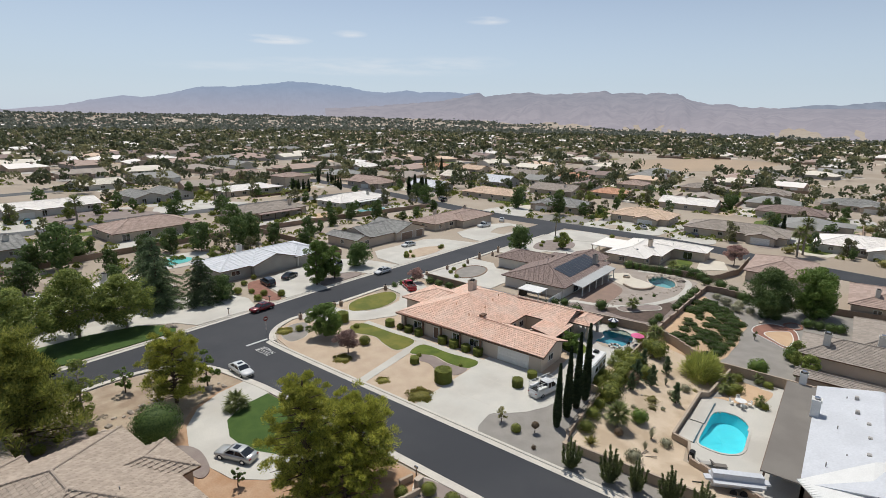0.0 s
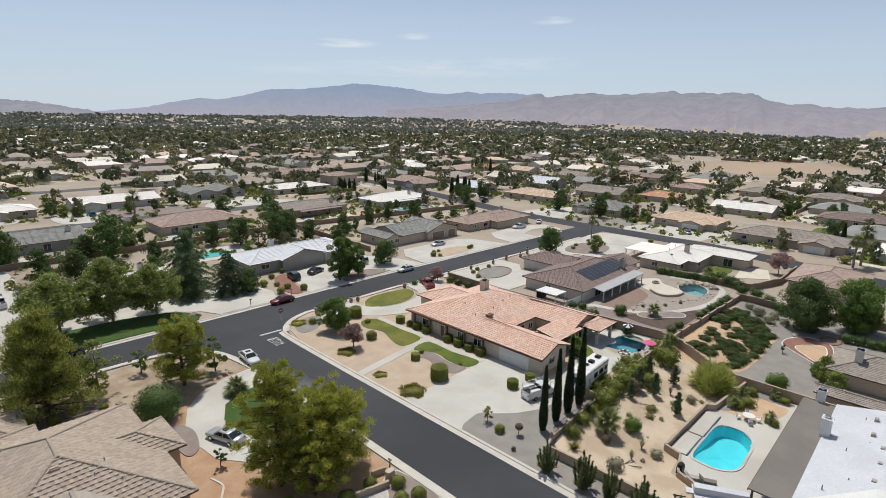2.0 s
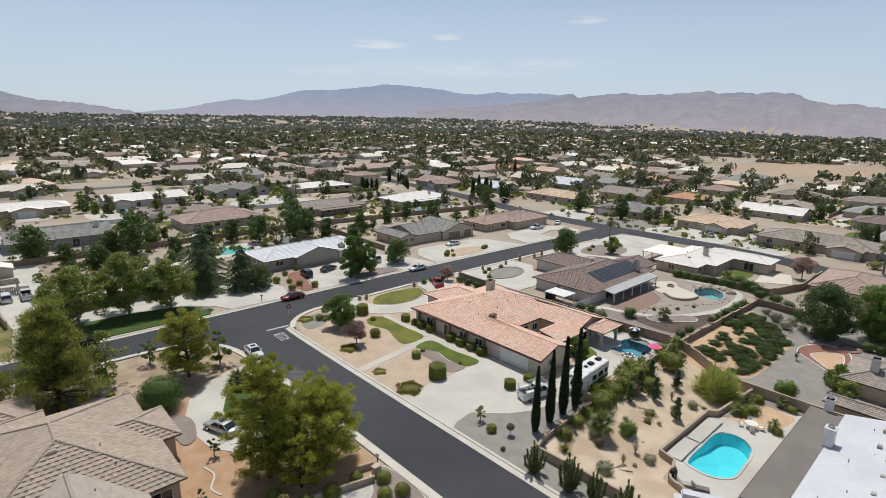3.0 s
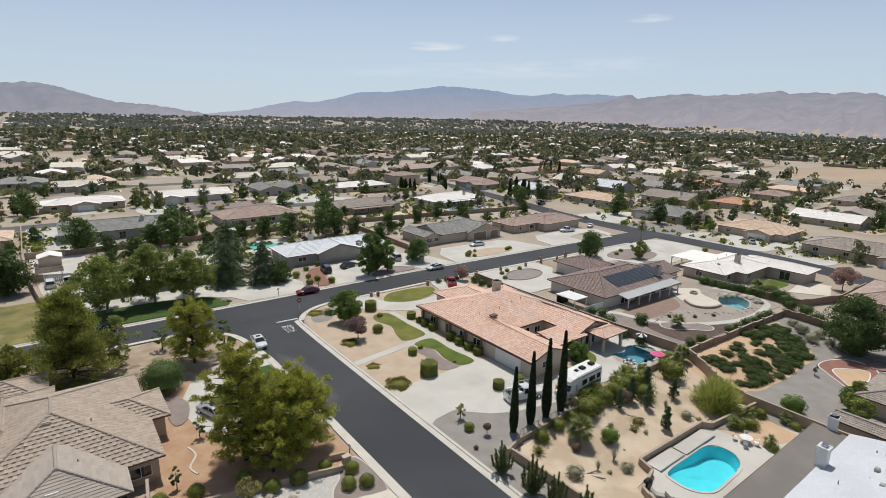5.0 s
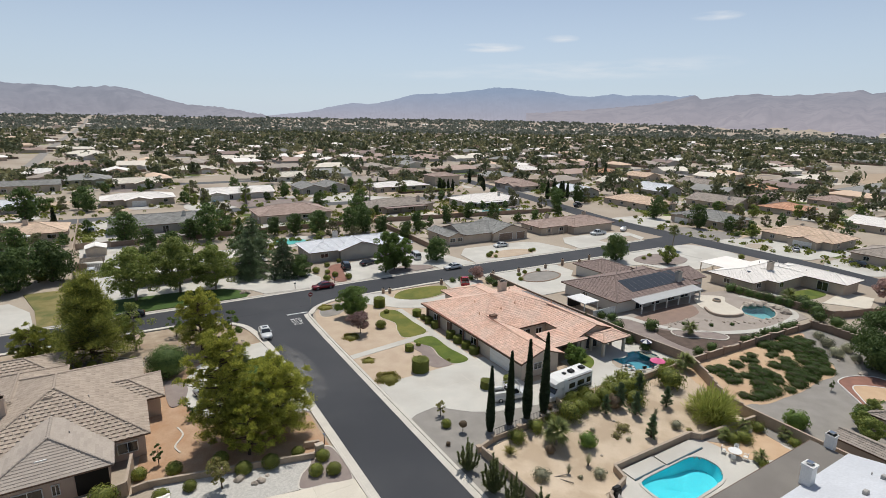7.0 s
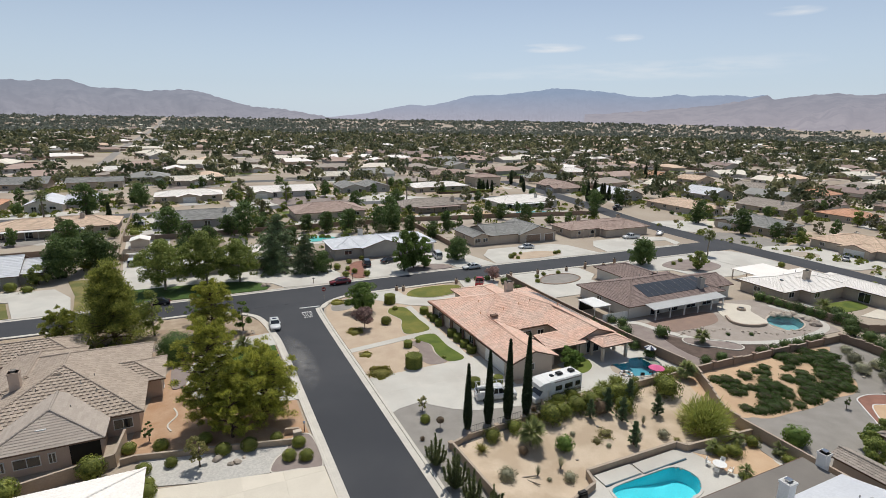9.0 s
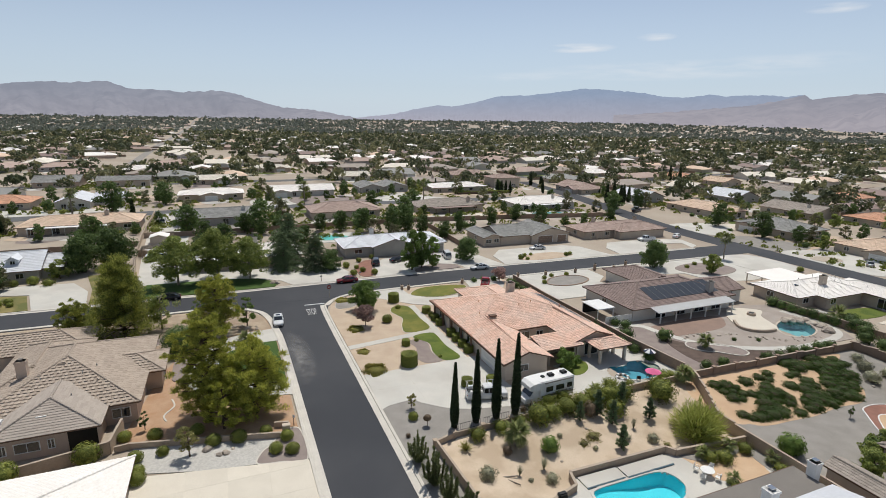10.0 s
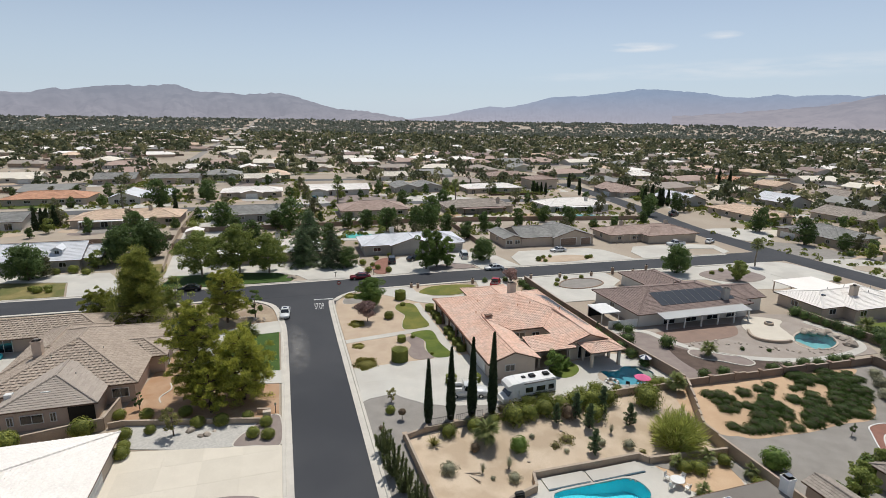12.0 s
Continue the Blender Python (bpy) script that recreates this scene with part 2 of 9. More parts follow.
POOLWALL = mat("pool plaster", (0.10, 0.68, 0.76), (0.13, 0.74, 0.80), 0.8, 0.6, 6.0)
TEALPOOLWALL = mat("teal pool plaster", (0.20, 0.42, 0.42), (0.25, 0.48, 0.48), 0.8, 0.6, 6.0)
DARKPOOLWALL = mat("dark pool plaster", (0.10, 0.32, 0.40), (0.13, 0.38, 0.45), 0.8, 0.6, 6.0)
PINK = plain("pink fabric", (0.75, 0.14, 0.30), 0.85)
CANVAS = plain("white fabric", (0.75, 0.74, 0.72), 0.85)
NAVY = plain("dark blue fabric", (0.03, 0.04, 0.08), 0.85)
L_PINE = leafmat("pine needles", (0.056, 0.072, 0.015), (0.238, 0.228, 0.044), 0.38, 0.1, 2.6)
L_DPINE = leafmat("dark pine needles", (0.042, 0.058, 0.015), (0.185, 0.184, 0.040), 0.34, 0.1, 2.4)
L_OAK = leafmat("dark green leaves", (0.034, 0.058, 0.018), (0.085, 0.118, 0.036), 0.25)
L_SYC = leafmat("yellow-green leaves", (0.06, 0.085, 0.022), (0.185, 0.20, 0.055), 0.38, 0.12, 2.0)
L_LIME = leafmat("bright green leaves", (0.06, 0.10, 0.022), (0.12, 0.165, 0.04), 0.3)
L_CEDAR = leafmat("blue-green needles", (0.045, 0.066, 0.034), (0.11, 0.14, 0.07), 0.28, 0.2, 2.0)
L_CYP = leafmat("cypress scales", (0.018, 0.028, 0.013), (0.04, 0.054, 0.022), 0.10, 0.15, 1.7)
L_BUSH = leafmat("hedge leaves", (0.058, 0.074, 0.016), (0.145, 0.152, 0.034), 0.25, 0.25, 2.1)
L_OLIVE = leafmat("olive shrub leaves", (0.10, 0.10, 0.035), (0.20, 0.18, 0.065), 0.25)
L_GREY = leafmat("grey-green shrub leaves", (0.15, 0.15, 0.10), (0.27, 0.26, 0.18), 0.25)
L_JUN = leafmat("juniper sprays", (0.026, 0.052, 0.011), (0.068, 0.102, 0.022), 0.22, 0.12, 1.35)
L_UPJUN = leafmat("ragged juniper sprays", (0.05, 0.066, 0.024), (0.13, 0.14, 0.055), 0.22, 0.12, 1.9)
L_YEL = leafmat("yellowish juniper sprays", (0.13, 0.125, 0.03), (0.24, 0.215, 0.06), 0.25)
L_RED = leafmat("plum-red leaves", (0.14, 0.085, 0.075), (0.32, 0.22, 0.19), 0.25)
L_BROWN = leafmat("reddish-brown leaves", (0.075, 0.055, 0.035), (0.16, 0.115, 0.075), 0.2)
L_BROOM = leafmat("thin green stems", (0.15, 0.17, 0.04), (0.28, 0.285, 0.08), 0.3, 0.1, 1.85)
L_FARA = leafmat("dark garden leaves", (0.055, 0.068, 0.036), (0.12, 0.13, 0.066), 0.22, 0.25, 1.35)
L_FARB = leafmat("olive garden leaves", (0.085, 0.09, 0.045), (0.175, 0.165, 0.085), 0.22, 0.25, 1.4)
# far haze is painted into this leaf colour
L_HAZE = leafmat("haze-paled far-off leaves", (0.11, 0.125, 0.10), (0.19, 0.205, 0.165), 0.2, 0.2, 1.2)
L_PALM = leafmat("palm fronds", (0.07, 0.09, 0.03), (0.16, 0.17, 0.06), 0.25)


# ---- shared builders ----
def smooth(v):
    v = min(max(v, 0.0), 1.0)
    return v * v * (3 - 2 * v)


def gz(x, y):
    """Height of the ground: it falls gently eastward, dips behind the pool garden's wall, and rises toward the hills far off."""
    z = -0.015 * min(max(0.0, x - 80), 300) + 24 * smooth((math.hypot(x, y) - 1500) / 2000)
    return z - 1.35 * smooth((22.5 - y) / 11) * smooth((x - 52.5) / 9) * smooth((170 - x) / 40) * smooth((y + 260) / 60)


def mesh_ob(name, bm, material, parent=None):
    me = bpy.data.meshes.new(name)
    bm.to_mesh(me)
    bm.free()
    if material:
        me.materials.append(material)
    ob = new(name, me)
    if parent:
        ob.parent = parent
    return ob


def part(name, bm, material, parent, label=""):
    return tagged(mesh_ob(name, bm, material, parent), label)


def array_mesh(name, verts, faces, material):
    me = bpy.data.meshes.new(name)
    me.from_pydata(verts, [], faces)
    me.materials.append(material)
    return me


def thing(name, label, category, group="", at=(0, 0, 0), turn=0.0):
    ob = new(name)
    ob.empty_display_size = 0.3
    ob.matrix_basis = pose(*at, 0, 0, turn)
    return tagged(ob, label, category, group)


def box(bm, x0, y0, z0, x1, y1, z1, bevel=0.0, segs=2):
    m = Matrix.Translation(((x0 + x1) / 2, (y0 + y1) / 2, (z0 + z1) / 2)) @ Matrix.Diagonal((abs(x1 - x0), abs(y1 - y0), abs(z1 - z0), 1))
    r = bmesh.ops.create_cube(bm, size=1.0, matrix=m)
    if bevel:
        es = {e for v in r["verts"] for e in v.link_edges}
        bmesh.ops.bevel(bm, geom=list(es), offset=bevel, segments=segs, affect="EDGES")
    return bm


def boxes(*rows, bevel=0.0):
    bm = bmesh.new()
    for r in rows:
        box(bm, *r, bevel=bevel)
    return bm


def rod(bm, a, b, r0, r1=None, n=8):
    a, b = Vector(a), Vector(b)
    d = b - a
    m = Matrix.Translation((a + b) / 2) @ d.to_track_quat("Z", "Y").to_matrix().to_4x4()
    bmesh.ops.create_cone(bm, cap_ends=True, segments=n, radius1=r0, radius2=r0 if r1 is None else r1, depth=d.length, matrix=m)
    return bm


def curve_pts(pts, steps=6, closed=True):
    """A smooth line through the given points."""
    out, n = [], len(pts)
    for i in range(n if closed else n - 1):
        p0, p1 = pts[(i - 1) % n] if closed or i else pts[i], pts[i]
        p2 = pts[(i + 1) % n]
        p3 = pts[(i + 2) % n] if closed or i < n - 2 else p2
        for k in range(steps):
            t = k / steps
            out.append(tuple(0.5 * (2 * b + (c - a) * t + (2 * a - 5 * b + 4 * c - d) * t * t + (3 * b - a - 3 * c + d) * t ** 3) for a, b, c, d in zip(p0, p1, p2, p3)))
    if not closed:
        out.append(tuple(pts[-1]))
    return out


pool_a = [(82.4, 29.2), (84.0, 30.8), (86.2, 30.2), (88.2, 31.2), (90.6, 30.4), (91.4, 28.2), (89.8, 26.4), (87.4, 25.6), (84.4, 26.2), (82.6, 27.4)]
pool_p = [(65.4, 9.9), (69.6, 10.0), (73.6, 9.9), (74.9, 8.8), (74.8, 6.9), (73.0, 5.5), (69.2, 5.2), (66.2, 5.3), (64.7, 6.8), (64.6, 8.8)]
pool_c = [(123.6, 31.0), (125.4, 33.8), (128.6, 35.6), (132.0, 35.6), (133.0, 33.2), (131.2, 30.4), (128, 29.0), (125, 29.2)]
POOLS = [curve_pts(p, 8) for p in (pool_a, pool_p, pool_c)]


def inside(x, y, line):
    hit = False
    for (xa, ya), (xb, yb) in zip(line, line[1:] + line[:1]):
        if (ya > y) != (yb > y) and x < (xb - xa) * (y - ya) / (yb - ya) + xa:
            hit = not hit
    return hit


def drape(bm, lift, step=0.0):
    """Cuts a flat sheet along a grid and lays it on the ground."""
    if step:
        xs, ys = [v.co.x for v in bm.verts], [v.co.y for v in bm.verts]
        for ax, lo, hi in ((0, min(xs), max(xs)), (1, min(ys), max(ys))):
            k = math.ceil(lo / step) * step
            while k < hi:
                co, no = Vector((0, 0, 0)), Vector((0, 0, 0))
                co[ax], no[ax] = k, 1
                bmesh.ops.bisect_plane(bm, geom=bm.verts[:] + bm.edges[:] + bm.faces[:], plane_co=co, plane_no=no)
                k += step
    for v in bm.verts:
        v.co.z = gz(v.co.x, v.co.y) + lift
    return bm


def sheet(pts, lift, step=0.0):
    bm = bmesh.new()
    f = bm.faces.new([bm.verts.new((x, y, 0)) for x, y in pts])
    f.normal_update()
    if f.normal.z < 0:
        f.normal_flip()
    bmesh.ops.triangulate(bm, faces=[f])
    drape(bm, lift, step)
    for hole in POOLS:
        hx, hy = [p[0] for p in hole], [p[1] for p in hole]
        if min(p[0] for p in pts) < max(hx) and max(p[0] for p in pts) > min(hx) and min(p[1] for p in pts) < max(hy) and max(p[1] for p in pts) > min(hy):
            for ax, lo, hi in ((0, min(hx), max(hx)), (1, min(hy), max(hy))):
                for k in np.arange(lo, hi + 0.4, 0.4):
                    co, no = Vector((0, 0, 0)), Vector((0, 0, 0))
                    co[ax], no[ax] = k, 1
                    bmesh.ops.bisect_plane(bm, geom=bm.verts[:] + bm.edges[:] + bm.faces[:], plane_co=co, plane_no=no)
            bmesh.ops.delete(bm, geom=[f for f in bm.faces if inside(f.calc_center_median().x, f.calc_center_median().y, hole)], context="FACES")
    edge = [e for e in bm.edges if e.is_boundary]
    r = bmesh.ops.extrude_edge_only(bm, edges=edge)
    for v in (q for q in r["geom"] if isinstance(q, bmesh.types.BMVert)):
        v.co.z -= 0.15
    return bm


def patch(name, label, pts, material, lift=0.05, curved=True, step=None, kind="structure"):
    """A bed, lawn or paved area that lies on the ground."""
    pts = curve_pts(pts) if curved else pts
    if step is None:
        step = 1.5 if min(p[1] for p in pts) < 23 and max(p[0] for p in pts) > 52 else 0
    return tagged(mesh_ob(name, sheet(pts, lift, step), material), label, name.replace("_", " "), kind=kind)


def ribbon(bm, line, offs, zs, closed=False):
    """Sweeps a profile along a line on the ground: offs are sideways, zs above ground."""
    n, rows = len(line), []
    for i, (x, y) in enumerate(line):
        a = Vector(line[(i - 1) % n] if closed or i else line[0])
        b = Vector(line[(i + 1) % n] if closed or i < n - 1 else line[-1])
        t = (b - a).normalized()
        s = Vector((t.y, -t.x))
        rows.append([bm.verts.new((x + s.x * o, y + s.y * o, gz(x, y) + z)) for o, z in zip(offs, zs)])
    for i in range(n if closed else n - 1):
        r0, r1 = rows[i], rows[(i + 1) % n]
        for k in range(len(offs) - 1):
            bm.faces.new((r0[k], r1[k], r1[k + 1], r0[k + 1]))
    return bm


def kerb(label, pts, curved=True, closed=False, steps=6):
    """Gutter pan and raised kerb, seen along the edge of a street; the street lies to the right of the line."""
    line = curve_pts(pts, steps, closed) if curved else pts
    bm = ribbon(bmesh.new(), line, (-0.16, -0.16, 0.16, 0.21, 0.23, 0.98), (-0.1, 0.18, 0.18, 0.13, 0.065, 0.06), closed)
    return tagged(mesh_ob("kerb", bm, KERBMAT), label, "kerb", kind="structure")


def edging(label, pts, width=0.18, high=0.12, material=None, closed=True):
    line = curve_pts(pts, 6, closed)
    bm = ribbon(bmesh.new(), line, (-width / 2, -width / 2, width / 2, width / 2), (-0.1, high, high, -0.1), closed)
    return tagged(mesh_ob("edging", bm, material or KERBMAT), label, "garden edging", kind="structure")


def block_wall(label, pts, height=1.7, thick=0.2, material=None, pillars=0.0, base=None, step=1.2):
    """A garden wall of blocks with a cap, stepping with the ground, and pillars where asked."""
    w = thing("garden_wall", label, "wall")
    tagged(w, kind="structure")
    body, cap, k = bmesh.new(), bmesh.new(), 0.0
    for (xa, ya), (xb, yb) in zip(pts, pts[1:]):
        L = math.hypot(xb - xa, yb - ya)
        n = max(1, round(L / step))
        ang = math.atan2(yb - ya, xb - xa)
        for i in range(n):
            x, y = xa + (xb - xa) * (i + 0.5) / n, ya + (yb - ya) * (i + 0.5) / n
            top = round((gz(x, y) + height) / 0.2) * 0.2
            m = Matrix.Translation((x, y, 0)) @ Matrix.Rotation(ang, 4, "Z")
            for bm_, z0, z1, t in ((body, gz(x, y) - 0.4, top - 0.06, thick), (cap, top - 0.06, top, thick + 0.06)):
                bmesh.ops.create_cube(bm_, size=1.0, matrix=m @ Matrix.Translation((0, 0, (z0 + z1) / 2)) @ Matrix.Diagonal((L / n + 0.002, t, z1 - z0, 1)))
    part("block_wall", body, material or TANBLOCK, w)
    part("wall_cap", cap, CAP, w)
    if pillars:
        for s, ((xa, ya), (xb, yb)) in enumerate(zip(pts, pts[1:])):
            L = math.hypot(xb - xa, yb - ya)
            n = max(1, round(L / pillars))
            for i in range(1 if s else 0, n + 1):
                x, y = xa + (xb - xa) * i / n, ya + (yb - ya) * i / n
                z = gz(x, y)
                part("pillar", boxes((x - 0.22, y - 0.22, z - 0.3, x + 0.22, y + 0.22, z + height + 0.12), (x - 0.28, y - 0.28, z + height + 0.12, x + 0.28, y + 0.28, z + height + 0.22)), material or TANBLOCK, w)
    return w


# ---- roofs and houses ----
def tile_facet(V, F, poly, tile=0.42, course=0.38, thick=0.045, barrel=0.0, stagger=0.0):
    """Lays rows of lapped tiles over one sloping roof face; each tile is a piece of its own."""
    poly = [Vector(p) for p in poly]
    n = Vector((0, 0, 0))
    for i in range(len(poly)):
        n += poly[i].cross(poly[(i + 1) % len(poly)])
    n.normalize()
    if n.z < 0:
        n = -n
    u = Vector((0, 0, 1)).cross(n).normalized()
    v = n.cross(u)
    uv = [(p.dot(u), p.dot(v)) for p in poly]
    o = n * poly[0].dot(n)
    lo, hi = min(q[1] for q in uv), max(q[1] for q in uv)

    def span(k):
        k, hit = min(max(k, lo + 1e-4), hi - 1e-4), []
        for (a, b), (c, d) in zip(uv, uv[1:] + uv[:1]):
            if (b - k) * (d - k) <= 0 and abs(d - b) > 1e-9:
                hit.append(a + (c - a) * (k - b) / (d - b))
        return (min(hit), max(hit)) if len(hit) > 1 else (0, 0)

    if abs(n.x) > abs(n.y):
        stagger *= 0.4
    rows = max(1, round((hi - lo) / course))
    for r in range(rows):
        v0, v1 = lo + (hi - lo) * r / rows, lo + (hi - lo) * (r + 1) / rows
        a0, b0 = span(v0)
        a1, b1 = span(v1)
        half = r % 2 and not stagger
        k = math.floor(min(a0, a1) / tile) * tile - (tile / 2 if half else 0)
        while k < max(b0, b1):
            c = [min(max(k + j * tile / 2, a0), b0) for j in range(3)]
            d = [min(max(k + j * tile / 2, a1), b1) for j in range(3)]
            k += tile
            if c[2] - c[0] < 0.02 and d[2] - d[0] < 0.02:
                continue
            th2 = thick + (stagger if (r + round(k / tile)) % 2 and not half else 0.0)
            s, js = len(V), (0, 1, 2) if barrel else (0, 2)
            for arr, vv, th in ((c, v0, th2), (d, v1 + 0.03, 0.008)):
                for j in js:
                    V.append(o + u * arr[j] + v * vv + n * (th + (barrel if j == 1 and th > 0.01 else (barrel * 0.8 if j == 1 else 0))))
            for j in js:
                V.append(o + u * c[j] + v * v0 - n * 0.03)
            m = len(js)
            for j in range(m - 1):
                F.append((s + j, s + j + 1, s + m + j + 1, s + m + j))
                F.append((s + 2 * m + j, s + 2 * m + j + 1, s + j + 1, s + j))


def roof_faces(x0, y0, x1, y1, ze, pitch, style, along, over):
    """Faces of a roof over a rectangle. style: hip, gable, or the two letters of the ends (h or g) in rising order of the axis."""
    x0, y0, x1, y1 = x0 - over, y0 - over, x1 + over, y1 + over
    ends = {"hip": "hh", "gable": "gg"}.get(style, style)
    half = (y1 - y0) / 2 if along == "x" else (x1 - x0) / 2
    long = (x1 - x0) if along == "x" else (y1 - y0)
    a, b = (min(half, long / 2) if ends[0] == "h" else 0.0), (min(half, long / 2) if ends[1] == "h" else 0.0)
    rise = half * pitch
    if along == "x":
        yc = (y0 + y1) / 2
        p, q = (x0 + a, yc, ze + rise), (x1 - b, yc, ze + rise)
        A, B, C, D = (x0, y0, ze), (x1, y0, ze), (x1, y1, ze), (x0, y1, ze)
        fs = [[A, B, q, p], [C, D, p, q]]
        e0, e1 = [D, A, p], [B, C, q]
    else:
        xc = (x0 + x1) / 2
        p, q = (xc, y0 + a, ze + rise), (xc, y1 - b, ze + rise)
        A, B, C, D = (x0, y0, ze), (x1, y0, ze), (x1, y1, ze), (x0, y1, ze)
        fs = [[B, C, q, p], [D, A, p, q]]
        e0, e1 = [A, B, p], [C, D, q]
    caps = [(p, q)] if (Vector(p) - Vector(q)).length > 0.2 else []
    gables = []
    if ends[0] == "h":
        fs.append(e0)
        caps += [(e0[0], p), (e0[1], p)]
    else:
        gables.append(e0)
    if ends[1] == "h":
        fs.append(e1)
        caps += [(e1[0], q), (e1[1], q)]
    else:
        gables.append(e1)
    return fs, caps, gables


def dedupe(poly):
    out = []
    for p in poly:
        if not out or (Vector(p) - Vector(out[-1])).length > 0.05:
            out.append(p)
    if (Vector(out[0]) - Vector(out[-1])).length < 0.05:
        out.pop()
    return out


def add_roof(h, faces, caps, gables, tile_mat, fine=True, wall_mat=None, barrel=0.03, tile=0.42, course=0.38, fascia=None, stagger=0.0):
    """Deck, tiles and ridge caps over the given faces, and the gable walls below them."""
    bm, seen = bmesh.new(), {}

    def vert(p):
        key = tuple(round(c, 2) for c in p)
        if key not in seen:
            seen[key] = bm.verts.new(p)
        return seen[key]

    for f in faces:
        f = dedupe(f)
        if len(f) >= 3:
            bm.faces.new([vert(p) for p in f])
    ex = bmesh.ops.extrude_face_region(bm, geom=bm.faces[:], use_keep_orig=True)
    for v in (q for q in ex["geom"] if isinstance(q, bmesh.types.BMVert)):
        v.co.z -= 0.16
    roof = part("roof", bm, (fascia or WOODTRIM) if fine else tile_mat, h)
    if fine:
        V, F = [], []
        for f in faces:
            f = dedupe(f)
            if len(f) >= 3:
                tile_facet(V, F, f, tile, course, 0.05, barrel, stagger)
        tiles = new("roof_tiles", array_mesh("roof_tiles", V, F, tile_mat))
        tiles.parent = roof
        tagged(tiles, kind="stuff")
    for a, b in caps if fine else ():
        a, b = Vector(a), Vector(b)
        t = (b - a).normalized()
        side = t.cross(Vector((0, 0, 1))).normalized()
        n, bm, rows = max(1, round((b - a).length / 0.45)), bmesh.new(), []
        for i in range(2 * n + 1):
            p = a.lerp(b, i / (2 * n)) + Vector((0, 0, 0.035 + (0.03 if i % 2 else 0.0)))
            w = 0.17 if i % 2 else 0.13
            rows.append([bm.verts.new(p + side * w * math.cos(k) + Vector((0, 0, w * 0.75 * math.sin(k)))) for k in (0, 0.8, 1.57, 2.34, 3.14)])
        for r0, r1 in zip(rows, rows[1:]):
            for k in range(4):
                bm.faces.new((r0[k], r1[k], r1[k + 1], r0[k + 1]))
        part("ridge_cap", bm, tile_mat, roof)
    if gables and wall_mat:
        for g3 in gables:
            a, b, c = (Vector(p) for p in g3)
            mid = (a + b) / 2
            d = Vector((sum(p[0] for f in faces for p in f), sum(p[1] for f in faces for p in f), 0)) / sum(len(f) for f in faces)
            inn = (Vector((d.x, d.y, 0)) - Vector((mid.x, mid.y, 0)))
            inn = Vector((inn.x, 0, 0)) if abs(a.x - b.x) < 0.01 else Vector((0, inn.y, 0))
            inn = inn.normalized() * 0.5
            ax = (b - a).normalized() * 0.5
            bm = bmesh.new()
            pts = [a + inn + ax, b + inn - ax, c + inn - Vector((0, 0, 0.35))]
            f1 = bm.faces.new([bm.verts.new(p) for p in pts])
            ex = bmesh.ops.extrude_face_region(bm, geom=[f1])
            for v in (q for q in ex["geom"] if isinstance(q, bmesh.types.BMVert)):
                v.co += inn * 0.4
            part("gable_wall", bm, wall_mat, h)
    return roof


def opening(h, kind, side, x, y, z, w, hgt, wall=None):
    """A window, door or garage door set on a wall face. side: s, n, w or e, the way it faces; x, y is its middle."""
    turn = {"s": 0, "e": 90, "n": 180, "w": 270}[side]
    m = pose(x, y, z, 0, 0, turn)
    name = {"window": "window", "door": "door", "garage": "garage_door", "slider": "glass_door"}[kind]
    fr = bmesh.new()
    t = 0.08
    if kind == "garage":
        for r in range(4):
            box(fr, -w / 2 + 0.03, -0.05 - (0.01 if r % 2 else 0), r * hgt / 4 + 0.02, w / 2 - 0.03, 0.05, (r + 1) * hgt / 4 - 0.02)
            for k in range(4):
                xa = -w / 2 + w * (k + 0.12) / 4
                box(fr, xa, -0.075, r * hgt / 4 + 0.1, xa + w * 0.19, 0.0, (r + 1) * hgt / 4 - 0.1)
        ob = part(name, fr, WHITEPAINT if wall is None else wall, h)
        ob.matrix_basis = m
        tr = boxes((-w / 2 - 0.15, -0.06, 0, -w / 2, 0.05, hgt + 0.15), (w / 2, -0.06, 0, w / 2 + 0.15, 0.05, hgt + 0.15), (-w / 2, -0.06, hgt, w / 2, 0.05, hgt + 0.15))
        part("door_trim", tr, WHITEPAINT, ob)
        return ob
    for a in ((-w / 2, -0.07, 0, -w / 2 + t, 0.04, hgt), (w / 2 - t, -0.07, 0, w / 2, 0.04, hgt), (-w / 2 + t, -0.07, hgt - t, w / 2 - t, 0.04, hgt), (-w / 2 + t, -0.07, 0, w / 2 - t, 0.04, t)):
        box(fr, *a)
    if kind != "door":
        box(fr, -0.035, -0.06, t, 0.035, 0.04, hgt - t)
    ob = part(name, fr, WHITEPAINT, h)
    ob.matrix_basis = m
    if kind == "door":
        part("door_leaf", boxes((-w / 2 + t, -0.03, t, w / 2 - t, 0.03, hgt - t)), WOODTRIM, ob)
    else:
        part("pane", boxes((-w / 2 + t, -0.02, t, -0.035, 0.02, hgt - t)), GLASS, ob)
        part("pane", boxes((0.035, -0.02, t, w / 2 - t, 0.02, hgt - t)), GLASS, ob)
    return ob


def walls(h, x0, y0, x1, y1, z0, z1, material, t=0.25):
    bm = boxes((x0, y0, z0, x1, y0 + t, z1), (x0, y1 - t, z0, x1, y1, z1), (x0, y0 + t, z0, x0 + t, y1 - t, z1), (x1 - t, y0 + t, z0, x1, y1 - t, z1))
    return part("wall", bm, material, h)


